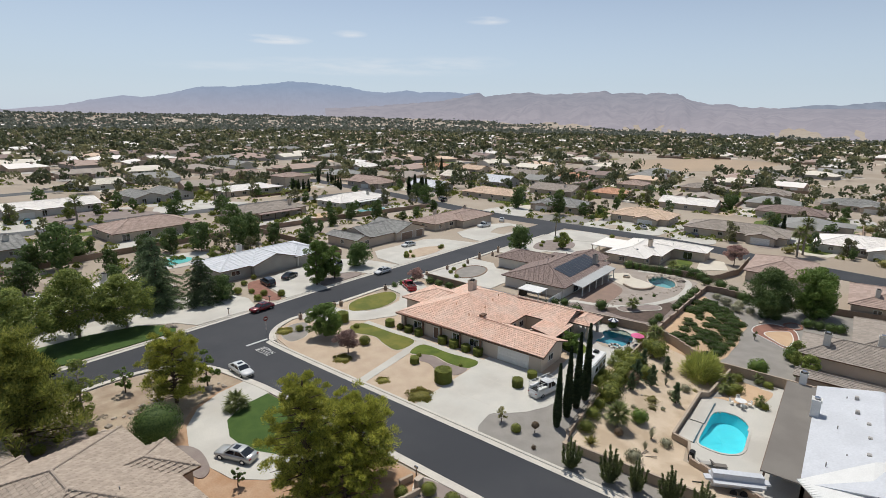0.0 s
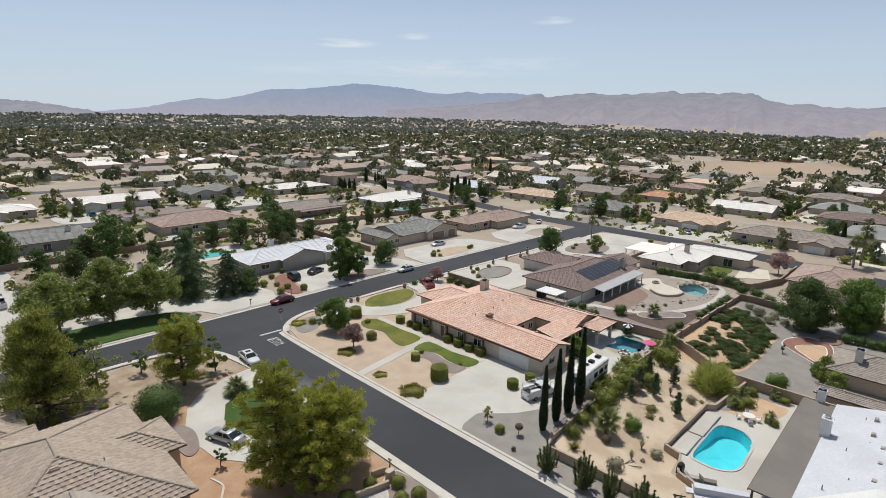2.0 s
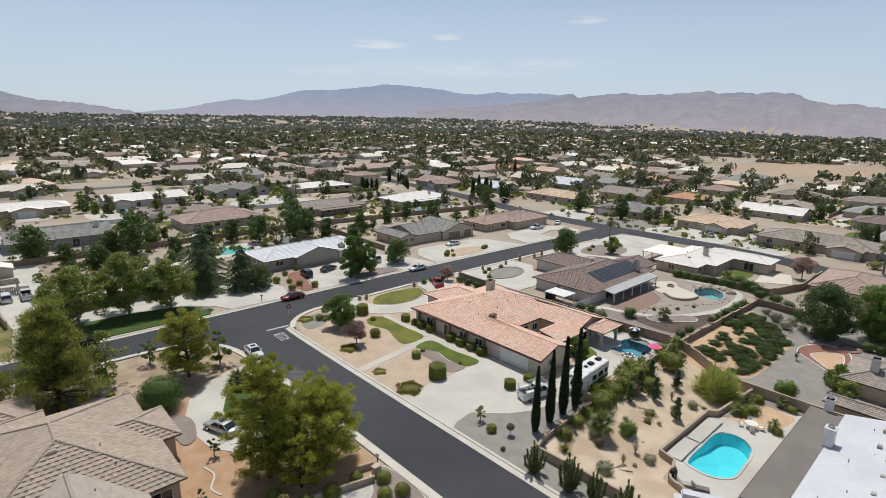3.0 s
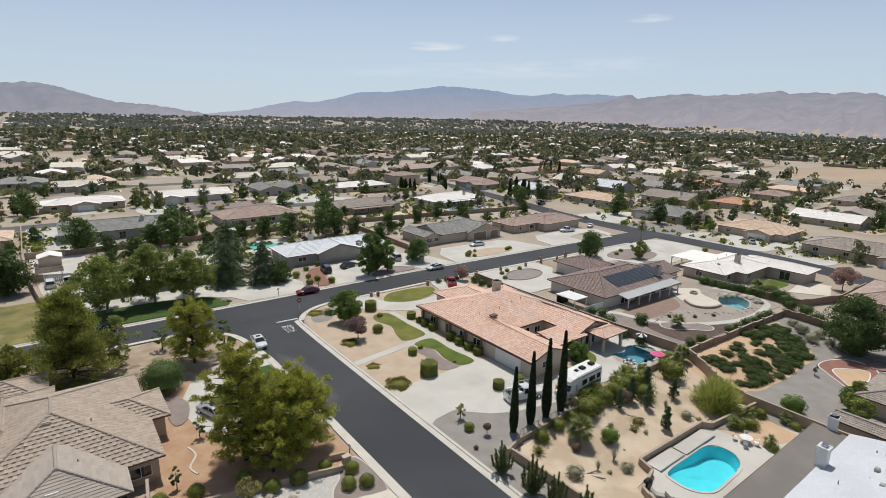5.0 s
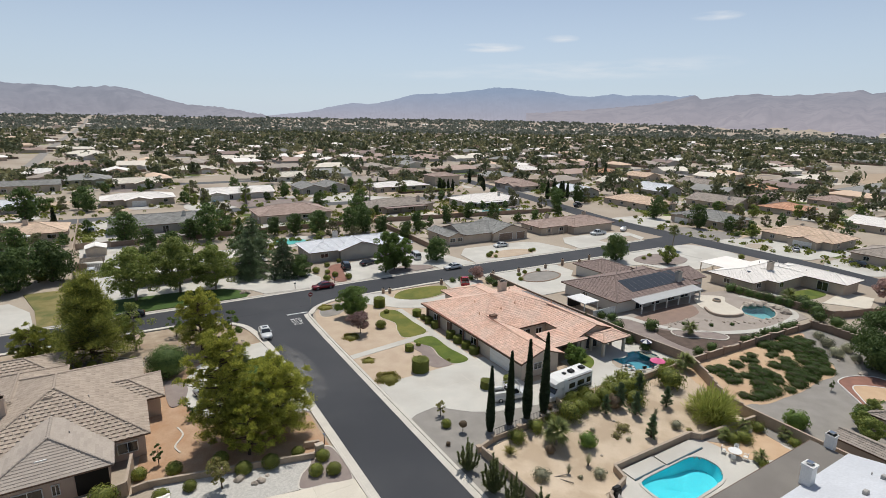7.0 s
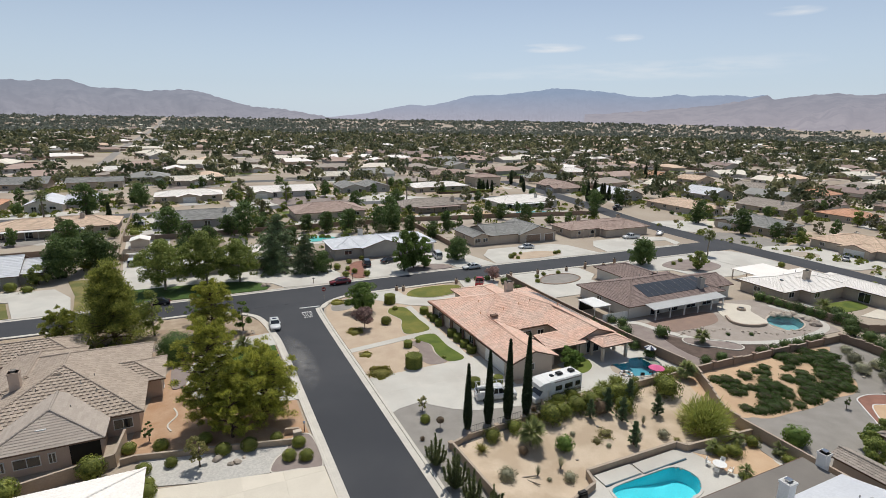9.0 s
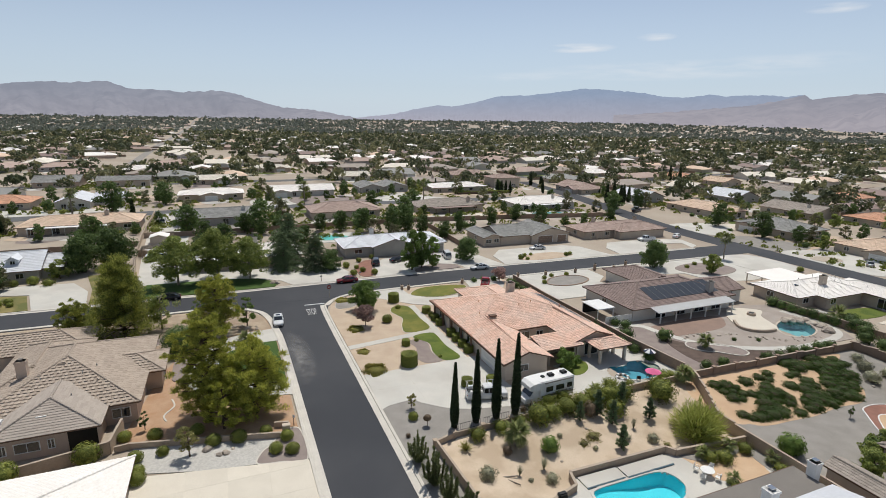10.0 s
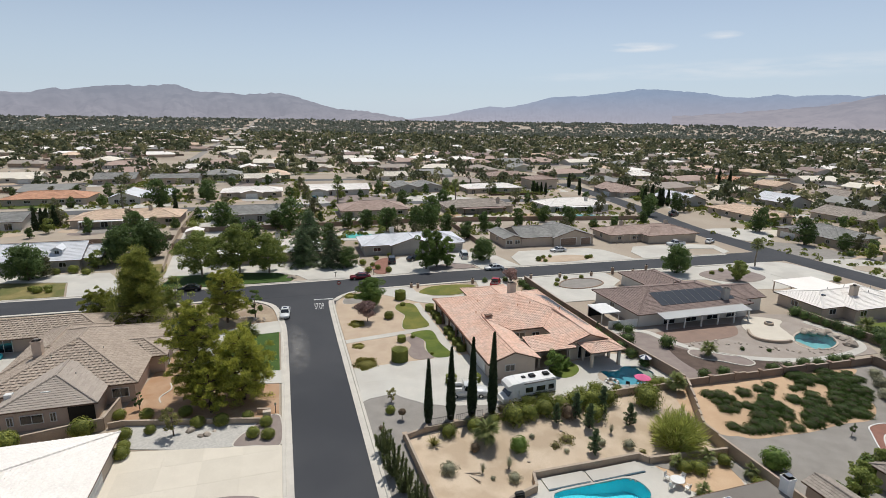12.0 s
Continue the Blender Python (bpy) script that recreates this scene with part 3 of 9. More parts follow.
def wing(h, x0, y0, x1, y1, tile_mat, wall_mat, ze=2.7, pitch=0.3, style="hip", along="x", over=0.6, fine=True, z0=0.0, barrel=0.03, fascia=None, tile=0.42, course=0.38, stagger=0.0):
    """One block of a house: four walls and a roof."""
    walls(h, x0, y0, x1, y1, z0 - 0.4, z0 + ze, wall_mat)
    fs, cp, gb = roof_faces(x0, y0, x1, y1, z0 + ze, pitch, style, along, over)
    return add_roof(h, fs, cp, gb, tile_mat, fine, wall_mat, barrel, tile, course, fascia, stagger)


def chimney(h, x, y, z0, z1, w=0.9, d=0.7, material=None, cap=None):
    c = part("chimney", boxes((x - w / 2, y - d / 2, z0, x + w / 2, y + d / 2, z1), (x - w / 2 - 0.07, y - d / 2 - 0.07, z1 - 0.25, x + w / 2 + 0.07, y + d / 2 + 0.07, z1), bevel=0.0), material or STUCCO, h)
    part("flue_cap", boxes((x - 0.2, y - 0.2, z1, x + 0.2, y + 0.2, z1 + 0.2), (x - 0.28, y - 0.28, z1 + 0.2, x + 0.28, y + 0.28, z1 + 0.25)), cap or GREYSHEET, c)
    return c


def vents(h, rows):
    for x, y, z in rows:
        part("roof_vent", rod(bmesh.new(), (x, y, z - 0.2), (x, y, z + 0.35), 0.06, 0.06, 8), GREYSTUCCO, h)


# ---- plants ----
def leaf_mesh(name, pts, size, material, flat=0.0, up=None, seed=1, stretch=1.0, slim=0.55, along=None, out=None, keen=1.3):
    """Many small leaves at the given points, each a quad of its own, turned at random or facing outward."""
    rng = np.random.default_rng(seed)
    P = np.asarray(pts, dtype=float)
    n = len(P)
    a = rng.normal(size=(n, 3))
    if up is not None:
        a += np.asarray(up) * flat
    if out is not None:
        a += np.asarray(out) * keen
    a /= np.linalg.norm(a, axis=1)[:, None]
    b = np.cross(a, rng.normal(size=(n, 3)))
    if along is not None:
        b = np.asarray(along) + rng.normal(size=(n, 3)) * 0.38
    b /= np.linalg.norm(b, axis=1)[:, None] + 1e-9
    c = np.cross(a, b)
    c /= np.linalg.norm(c, axis=1)[:, None] + 1e-9
    s = size * rng.uniform(0.6, 1.35, n)[:, None]
    q = np.stack([P + b * s * stretch, P + c * s * slim, P - b * s * stretch, P - c * s * slim], axis=1).reshape(-1, 3)
    F = np.arange(4 * n).reshape(n, 4)
    return array_mesh(name, q.tolist(), F.tolist(), material)


def clump_points(rng, centres, radii, per, shell=0.6):
    """Points gathered in clumps, denser toward each clump's skin, and the way each faces."""
    out, ways = [], []
    for c, r in zip(centres, radii):
        d = rng.normal(size=(per, 3))
        d /= np.linalg.norm(d, axis=1)[:, None]
        k = rng.uniform(shell ** 3, 1, per) ** (1 / 3)
        ways.append(d * 1.0)
        d = d * k[:, None] * r
        d[:, 2] *= 0.75
        out.append(np.asarray(c) + d)
    return np.concatenate(out), np.concatenate(ways)


def trunk_bm(rng, height, r, limbs, spread, lean=0.0, start=0.35):
    bm, p = bmesh.new(), Vector((0, 0, -0.2))
    n = 5
    for i in range(n):
        q = Vector((lean * (i + 1) / n + rng.uniform(-1, 1) * r * 0.5, rng.uniform(-1, 1) * r * 0.5, height * (i + 1) / n))
        rod(bm, p, q, r * (1 - 0.75 * i / n), r * (1 - 0.75 * (i + 1) / n), 8)
        p = q
    for i in range(limbs):
        a, z = i * 2.4 + rng.uniform(-0.3, 0.3), height * (start + (0.95 - start) * i / limbs)
        base = Vector((lean * z / height, 0, z))
        tip = base + Vector((math.cos(a) * spread, math.sin(a) * spread, spread * rng.uniform(0.3, 0.8))) * rng.uniform(0.6, 0.95)
        mid = base.lerp(tip, 0.5) + Vector((0, 0, -0.1 * spread))
        rod(bm, base, mid, r * 0.38, r * 0.24, 6)
        rod(bm, mid, tip, r * 0.24, r * 0.07, 6)
    return bm


def make_tree(name, label, category, crown_mesh, bm, bark):
    t = thing(name, label, category)
    part("trunk", bm, bark, t)
    c = new("crown", crown_mesh)
    c.parent = t
    return t


def broad_tree(seed, name, label, height=7.0, radius=3.2, base=1.6, clumps=46, per=200, leaf=0.16, material=None, bark=None, open_=0.75, squash=1.0, limbs=9):
    """A spreading tree: clumps of leaves at the ends of its limbs, with gaps between."""
    rng = np.random.default_rng(seed)
    cs, rs = [], []
    for i in range(clumps):
        a, u = rng.uniform(0, 6.283), rng.uniform(0, 1)
        z = base + (height - base) * u
        prof = math.sin(math.pi * min(max((u * 0.86 + 0.12), 0), 1)) ** 0.6
        k = math.sqrt(rng.uniform(0.12, 1)) * prof * radius * (0.82 + 0.25 * math.sin(3 * a + seed))
        cs.append((math.cos(a) * k, math.sin(a) * k * squash, z))
        rs.append(radius * rng.uniform(0.2, 0.36) * open_)
    pts, ways = clump_points(rng, cs, rs, per)
    core = pts - np.array([0, 0, base + (height - base) * 0.35])
    ways = ways + 0.6 * core / (np.linalg.norm(core, axis=1)[:, None] + 1e-6)
    return make_tree(name, label, "tree", leaf_mesh("crown", pts, leaf, material or L_OAK, seed=seed, out=ways), trunk_bm(rng, height * 0.8, 0.045 * height * 0.55, limbs, radius * 0.75), bark or BARK)


def pine_tree(seed, label, height=10.0, radius=3.6, base=1.2, material=None, boughs=60, per=420, leaf=0.15, name="pine_tree", cone=False):
    """A pine: boughs that sweep out and up from the trunk and carry rounded puffs of needles, with dark gaps between."""
    rng = np.random.default_rng(seed)
    pts, ways, tb = [], [], trunk_bm(rng, height * 0.95, 0.02 * height + 0.06, 0, 1.0)
    lobes = rng.uniform(0, 6.283, 3)
    for i in range(boughs):
        u = (i + rng.uniform(0, 1)) / boughs
        z = base + (height * 0.9 - base) * u
        a = i * 2.4 + rng.uniform(-0.4, 0.4)
        lim = radius * ((1 - u) ** 0.7 * (0.8 + 0.2 * math.sin(6.28 * u * 5)) if cone else math.sin(math.pi * min(0.24 + 0.68 * u, 1)) ** 0.7)
        lim *= rng.uniform(0.62, 1.08) * (0.86 + 0.12 * math.sin(2 * a + lobes[0]) + 0.1 * math.sin(3 * a + lobes[1] + 4 * u))
        lift = rng.uniform(0.05, 0.4) + 0.5 * u
        tip = np.array([math.cos(a) * lim, math.sin(a) * lim, z + lim * lift * 0.6])
        root = np.array([0, 0, z])
        rod(tb, tuple(root), tuple(root * 0.06 + tip * 0.94), 0.05 + 0.01 * radius, 0.02, 5)
        for t in (0.52, 0.78, 1.0):
            c = root + (tip - root) * t + rng.normal(size=3) * np.array([0.07, 0.07, 0.1]) * radius
            r = radius * rng.uniform(0.1, 0.18) * (0.8 + 0.3 * t) * (1.1 - 0.35 * u)
            m = max(10, int(per * rng.uniform(0.7, 1.2) / 3 * (0.55 + 0.5 * t)))
            d = rng.normal(size=(m, 3))
            d /= np.linalg.norm(d, axis=1)[:, None]
            d[:, 2] = np.where(d[:, 2] < -0.25, -d[:, 2], d[:, 2])
            face = d + np.array([0, 0, 0.45])
            d *= (rng.uniform(0.35, 1.15, m) * r)[:, None]
            d[:, 2] *= 0.92
            ways.append(face)
            pts.append(c + d)
    return make_tree(name, label, "tree", leaf_mesh("crown", np.concatenate(pts), leaf, material or L_PINE, seed=seed, stretch=1.35, slim=0.34, along=np.concatenate(ways)), tb, BARK)


def cypress(seed, label, height=10.0, radius=0.75, n=8000, leaf=0.12):
    rng = np.random.default_rng(seed)
    u = rng.uniform(0, 1, n)
    r = radius * np.minimum(1, (1 - u) ** 0.75 * 1.25) * np.minimum(1, 0.55 + u * 3) * rng.uniform(0.72, 1.06, n)
    a = rng.uniform(0, 6.283, n)
    pts = np.stack([np.cos(a) * r, np.sin(a) * r, 0.15 + u * (height - 0.15)], 1)
    return make_tree("cypress_tree", label, "tree", leaf_mesh("crown", pts, leaf, L_CYP, seed=seed, stretch=1.4), rod(bmesh.new(), (0, 0, -0.2), (0, 0, height * 0.93), 0.34, 0.04, 8), BARK)


def cedar_tree(seed, label, height=11.0, radius=4.2):
    """A cedar: flat airy sprays on long level limbs that droop at the tips, ending in a thin leader."""
    rng = np.random.default_rng(seed)
    pts, tb = [], trunk_bm(rng, height * 0.97, 0.24, 0, radius * 0.5)
    for i in range(15):
        u = i / 15
        z, lim = 0.9 + (height - 1.3) * u, radius * (1 - u) ** 0.62 + 0.25
        for k in range(6):
            a = k * 1.05 + i * 1.7 + rng.uniform(-0.3, 0.3)
            ln = lim * rng.uniform(0.45, 1.1)
            tip = (math.cos(a) * ln, math.sin(a) * ln, z - 0.12 * ln)
            rod(tb, (0, 0, z), tip, 0.07, 0.02, 5)
            m = int(24 + 44 * ln)
            t = rng.uniform(0.2, 1.03, m)
            w = 0.2 * ln * (1.1 - t * 0.7) * rng.normal(size=m) * 0.8
            pts.append(np.stack([np.cos(a) * ln * t - np.sin(a) * w, np.sin(a) * ln * t + np.cos(a) * w, z - 0.05 * ln * t - 0.22 * ln * t ** 3 - np.abs(w) * 0.35 + rng.normal(size=m) * 0.1], 1))
    return make_tree("cedar_tree", label, "tree", leaf_mesh("crown", np.concatenate(pts), 0.19, L_CEDAR, flat=1.0, up=(0, 0, 1), seed=seed, stretch=1.3, slim=0.45), tb, BARK)


def shrub(seed, name, label, rx=0.8, rz=0.7, material=None, leaf=0.09, n=900, shape="round", rough=0.12):
    """A bush: a leafy skin over a dark woody core; round, flat-topped or loose."""
    rng = np.random.default_rng(seed)
    d = rng.normal(size=(n, 3))
    d /= np.linalg.norm(d, axis=1)[:, None]
    d[:, 2] = np.abs(d[:, 2]) if shape != "round" else d[:, 2]
    k = rng.uniform(1 - 2.2 * rough, 1 + rough, n)
    lump = 1 + rough * np.sin(d[:, 0] * 5 + seed) * np.cos(d[:, 1] * 4 - seed)
    if shape == "drum":
        m = np.maximum(np.abs(d[:, 2]), np.hypot(d[:, 0], d[:, 1]))
        d = d / m[:, None]
    P = d * (k * lump)[:, None]
    z = P[:, 2] * rz + (rz * 0.92 if shape == "round" else 0.05)
    if shape == "drum":
        z = np.abs(P[:, 2]) * rz
    pts = np.stack([P[:, 0] * rx, P[:, 1] * rx, np.maximum(z, 0.03)], 1)
    t = thing(name, label, "shrub")
    core = bmesh.new()
    bmesh.ops.create_icosphere(core, subdivisions=2, radius=1.0, matrix=Matrix.Translation((0, 0, rz * (0.92 if shape == "round" else 0.3))) @ Matrix.Diagonal((rx * 0.72, rx * 0.72, rz * (0.75 if shape == "round" else 0.5), 1)))
    if shape == "drum":
        core.free()
        core = rod(bmesh.new(), (0, 0, -0.05), (0, 0, rz * 0.97), rx * 0.97, rx * 0.95, 24)
    part("woody_core", core, BARK if shape == "loose" else material or L_BUSH, t)
    c = new("foliage", leaf_mesh("foliage", pts, leaf, material or L_BUSH, seed=seed))
    c.parent = t
    return t


def topiary(seed, label, height=1.3, r=0.5, material=None):
    """A clipped ball of leaves on a thin bare stem."""
    rng = np.random.default_rng(seed)
    d = rng.normal(size=(1500, 3))
    d /= np.linalg.norm(d, axis=1)[:, None]
    pts = d * (rng.uniform(0.8, 1.05, 1500) * r)[:, None] * np.array([1, 1, 0.82]) + np.array([0, 0, height])
    return make_tree("topiary", label, "shrub", leaf_mesh("crown", pts, 0.06, material or L_BROWN, seed=seed, out=d), rod(bmesh.new(), (0, 0, -0.1), (0, 0, height), 0.05, 0.03, 8), BARK)


def blade_mesh(name, base, tips, width, material, droop=0.0, segs=3, start=None):
    """Long tapering blades from near one point to the given tips."""
    V, F = [], []
    for i, tip in enumerate(tips):
        b = Vector(start[i]) if start is not None else Vector(base)
        tip = Vector(tip)
        side = (tip - b).cross(Vector((0, 0, 1)))
        side = side.normalized() if side.length > 1e-6 else Vector((1, 0, 0))
        s = len(V)
        for k in range(segs + 1):
            t = k / segs
            c = b.lerp(tip, t) + Vector((0, 0, droop * (t * (1 - t) * 2)))
            w = width * (1 - t) * (0.6 + 1.2 * t * (1 - t) * 2) + 0.004
            V += [c - side * w, c + side * w]
        for k in range(segs):
            F.append((s + 2 * k, s + 2 * k + 1, s + 2 * k + 3, s + 2 * k + 2))
    return array_mesh(name, V, F, material)


def palm(seed, label, height=6.0, fan=1.7, fronds=34, material=None, category="palm"):
    """A palm: ringed trunk, a head of arching split fronds, with dead ones hanging below."""
    rng = np.random.default_rng(seed)
    t = thing("palm_tree", label, category)
    tb, p = bmesh.new(), Vector((0, 0, -0.2))
    n = max(3, int(height * 1.6))
    for i in range(n):
        q = Vector((0.05 * math.sin(i), 0.05 * math.cos(i * 1.3), height * (i + 1) / n))
        rod(tb, p, q, 0.24 - 0.06 * i / n, 0.20 - 0.06 * i / n, 8)
        p = q
    part("trunk", tb, PALEBARK, t)
    tips, st = [], []
    for i in range(fronds):
        a, e = i * 2.4 + rng.uniform(-0.2, 0.2), rng.uniform(-0.75, 1.25)
        d = Vector((math.cos(a) * math.cos(e), math.sin(a) * math.cos(e), math.sin(e)))
        c = Vector((0, 0, height)) + d * fan * 0.55
        for k in range(12):
            s = (k / 11 - 0.5) * 2.0
            side = Vector((-math.sin(a), math.cos(a), 0))
            st.append(c - d * fan * 0.2)
            tips.append(c + d * fan * (0.62 - 0.3 * abs(s)) + side * s * fan * 0.42 + Vector((0, 0, -0.25 * fan * abs(s) - 0.1 * fan)))
        st.append(Vector((0, 0, height)))
        tips.append(c)
    c = new("fronds", blade_mesh("fronds", None, tips, 0.05 * fan / 1.7 + 0.02, material or L_PALM, 0.15, 3, st))
    c.parent = t
    return t


def spiky(seed, name, label, radius=0.8, height=0.9, blades=70, width=0.05, material=None, up=0.3, category="desert plant"):
    """A rosette of stiff or arching blades that springs from the ground."""
    rng = np.random.default_rng(seed)
    tips = []
    for i in range(blades):
        a, e = i * 2.4, rng.uniform(up, 1.45)
        k = rng.uniform(0.75, 1.1)
        tips.append((math.cos(a) * math.cos(e) * radius * k, math.sin(a) * math.cos(e) * radius * k, 0.05 + math.sin(e) * height * k))
    t = thing(name, label, category)
    part("crown_base", rod(bmesh.new(), (0, 0, -0.1), (0, 0, 0.15), 0.12, 0.08, 7), BARK, t)
    c = new("leaf_rosette", blade_mesh("leaf_rosette", (0, 0, 0.05), tips, width, material or L_OLIVE, 0.12 * height))
    c.parent = t
    return t


def broom(seed, label, radius=2.1, height=2.8, n=5200):
    """A broom-like shrub: thousands of thin upright sprays that fan out from its foot."""
    rng = np.random.default_rng(seed)
    d = rng.normal(size=(n, 3))
    d /= np.linalg.norm(d, axis=1)[:, None]
    d[:, 2] = np.abs(d[:, 2]) * 0.9 + 0.08
    k = rng.uniform(0.12, 1.0, n) ** 0.5 * (0.82 + 0.18 * np.sin(5 * np.arctan2(d[:, 1], d[:, 0])) * rng.uniform(0, 1, n))
    pts = d * k[:, None] * np.array([radius, radius, height])
    t = thing("broom_shrub", label, "shrub")
    st = bmesh.new()
    for i in range(26):
        q = d[i] * np.array([radius, radius, height]) * 0.7
        rod(st, (0, 0, -0.1), tuple(q), 0.035, 0.012, 5)
    part("brush", st, BARK, t)
    c = new("foliage", leaf_mesh("foliage", pts, 0.11, L_BROOM, seed=seed, stretch=2.6, slim=0.2, along=d + np.array([0, 0, 0.35])))
    c.parent = t
    return t


def scatter(ob, rows, group=""):
    """Copies of a plant: rows of x, y, size. The first row moves the plant itself."""
    if group:
        tagged(ob, group=group)
    rng = random.Random(len(rows) * 7 + int(rows[0][0] * 10))
    for i, (x, y, s) in enumerate(rows):
        m = pose(x, y, gz(x, y), 0, 0, rng.uniform(0, 360)) @ Matrix.Diagonal((s, s, s * rng.uniform(0.92, 1.08), 1))
        if i == 0:
            first = m
        else:
            copy_thing(ob, m)
    ob.matrix_basis = first
    return ob


# ---- ground and streets ----
def ground_sheet():
    a = np.concatenate([-np.geomspace(4900, 70, 22), np.arange(-60, 48, 6.0), np.arange(48, 136, 1.0), np.arange(136, 400, 8.0), np.geomspace(400, 4900, 26)])
    b = np.concatenate([-np.geomspace(4900, 70, 18), np.arange(-60, -16, 4.0), np.arange(-16, 26, 1.0), np.arange(26, 300, 8.0), np.geomspace(300, 4900, 26)])
    V = [(x, y, gz(x, y)) for y in b for x in a]
    n = len(a)
    F = [(j * n + i, j * n + i + 1, (j + 1) * n + i + 1, (j + 1) * n + i) for j in range(len(b) - 1) for i in range(n - 1)]
    F = [f for f in F if not any(inside(V[k][0], V[k][1], hole) for k in f for hole in POOLS)]
    return tagged(new("ground", array_mesh("ground", V, F, SAND)), "dry sandy desert soil between the lots", "ground", kind="structure")


ground_sheet()


def street(label, pts, width, material, lift=0.03):
    line = curve_pts(pts, 8, False)
    bm = ribbon(bmesh.new(), line, (-width / 2, -width / 2, 0, width / 2, width / 2), (-0.2, lift, lift + 0.06, lift, -0.2))
    bmesh.ops.reverse_faces(bm, faces=bm.faces[:])
    return tagged(mesh_ob("road", bm, material), label, "road", kind="structure")


patch("road", "dark smooth asphalt side street with pale kerbs", [(38.1, -70), (48.1, -70), (48.1, 69), (49.0, 73.2), (51.6, 76.4), (56, 78.3), (56, 80), (26, 80), (26, 78.2), (31.5, 77.0), (35.2, 74.0), (36.7, 70.5), (37.6, 64), (38.0, 57)], ASPHALT, 0.035, False, 0)
street("dark asphalt through street crossing the side street", [(-240, 74), (-120, 80), (-40, 84.2), (0, 83.6), (40, 83.1), (90, 83.6), (140, 84.2), (181, 84.8)], 10.4, ASPHALT, 0.045)
street("asphalt cross street beyond the houses", [(158, -60), (170, 5), (176, 28), (179, 44), (179.8, 62), (179.6, 94), (182, 125), (190, 160), (197, 192), (202, 226), (207, 266)], 10.4, ASPHALT, 0.05)
street("worn asphalt street behind the first row of houses", [(-260, 201), (-60, 200), (60, 199.6), (150, 200), (198, 198)], 9.5, OLDASPHALT, 0.04)
street("worn asphalt street among far houses", [(-300, 300), (40, 297), (300, 290), (620, 270)], 9.5, OLDASPHALT, 0.04)
street("long straight pale road running to the hills", [(-33.6, 440), (-34, 480), (-40, 700), (-48, 1250), (-70, 2600)], 7, GREYGRAVEL, 0.05)

kerb("pale concrete kerb on the east side of the side street", [(48.1, -70), (48.1, 20), (48.1, 68), (49.1, 73), (51.8, 76.4), (56, 78.2), (62, 78.3), (110, 78.7), (160, 79)][::-1], steps=5)
kerb("pale concrete kerb on the west side of the side street", [(38.1, -70), (38.1, 20), (38.05, 55), (37.6, 64), (36.7, 70.5), (35.2, 74.0), (31.5, 77.0), (26, 78.2), (10, 78.4), (-40, 79), (-120, 74.8)], steps=5)
kerb("pale concrete kerb along the far side of the through street", [(-120, 85.4), (-40, 89.4), (0, 88.8), (40, 88.3), (90, 88.8), (140, 89.4), (164, 89.6)], steps=5)

# stop line and letters on the asphalt
patch("stop_line", "worn white painted stop line on asphalt", [(44.5, 74.3), (48.4, 74.1), (48.4, 74.5), (44.5, 74.7)], PAINT, 0.105, False, 0)
fc = bpy.data.curves.new("road_letters", "FONT")
fc.body, fc.size, fc.extrude, fc.align_x = "STOP", 2.5, 0.004, "CENTER"
fo = new("tmp_letters", fc)
me = bpy.data.meshes.new_from_object(fo.evaluated_get(bpy.context.evaluated_depsgraph_get()))
bpy.data.objects.remove(fo)
me.materials.append(PAINT)
fo = new("road_letters", me)
fo.matrix_basis = Matrix.Translation((45.3, 68.7, 0.112)) @ Matrix.Diagonal((0.31, 1.95, 1, 1))
tagged(fo, "worn white painted letters on the asphalt", "road marking", kind="structure")


def film_mat():
    """A thin film of dried sand that fades out unevenly over the asphalt."""
    m = mat("dried sand film", (0.44, 0.42, 0.39), (0.36, 0.35, 0.335), 0.9, 0.4, 22.0)
    N, L = m.node_tree.nodes, m.node_tree.links
    geo, nz, mr, tr, ms, tc2 = N.new("ShaderNodeNewGeometry"), N.new("ShaderNodeTexNoise"), N.new("ShaderNodeMapRange"), N.new("ShaderNodeBsdfTransparent"), N.new("ShaderNodeMixShader"), N.new("ShaderNodeTexCoord")
    gr, mp2, ml = N.new("ShaderNodeTexGradient"), N.new("ShaderNodeMapping"), N.new("ShaderNodeMath")
    gr.gradient_type = "SPHERICAL"
    mp2.inputs["Location"].default_value, mp2.inputs["Scale"].default_value = (-1.0, -1.0, 0), (2, 2, 0)
    L.new(tc2.outputs["Generated"], mp2.inputs["Vector"])
    L.new(mp2.outputs["Vector"], gr.inputs["Vector"])
    nz.inputs["Scale"].default_value, nz.inputs["Detail"].default_value, nz.inputs["Distortion"].default_value = 0.8, 7.0, 0.6
    L.new(geo.outputs["Position"], nz.inputs["Vector"])
    mr.inputs["From Min"].default_value, mr.inputs["From Max"].default_value = 0.28, 0.8
    L.new(nz.outputs["Fac"], mr.inputs["Value"])
    ml.operation = "MULTIPLY"
    mr.inputs["To Max"].default_value = 0.75
    L.new(mr.outputs["Result"], ml.inputs[0])
    L.new(gr.outputs["Fac"], ml.inputs[1])
    L.new(ml.outputs["Value"], ms.inputs["Fac"])
    L.new(tr.outputs["BSDF"], ms.inputs[1])
    L.new(N["Principled BSDF"].outputs["BSDF"], ms.inputs[2])
    L.new(ms.outputs["Shader"], N["Material Output"].inputs["Surface"])
    return m


patch("sand_stain", "pale dried wash of sand on the asphalt", [(38.3, 41), (41.6, 43), (42.8, 47), (42.4, 56), (40.6, 61), (38.4, 62)], film_mat(), 0.104, True, 0)

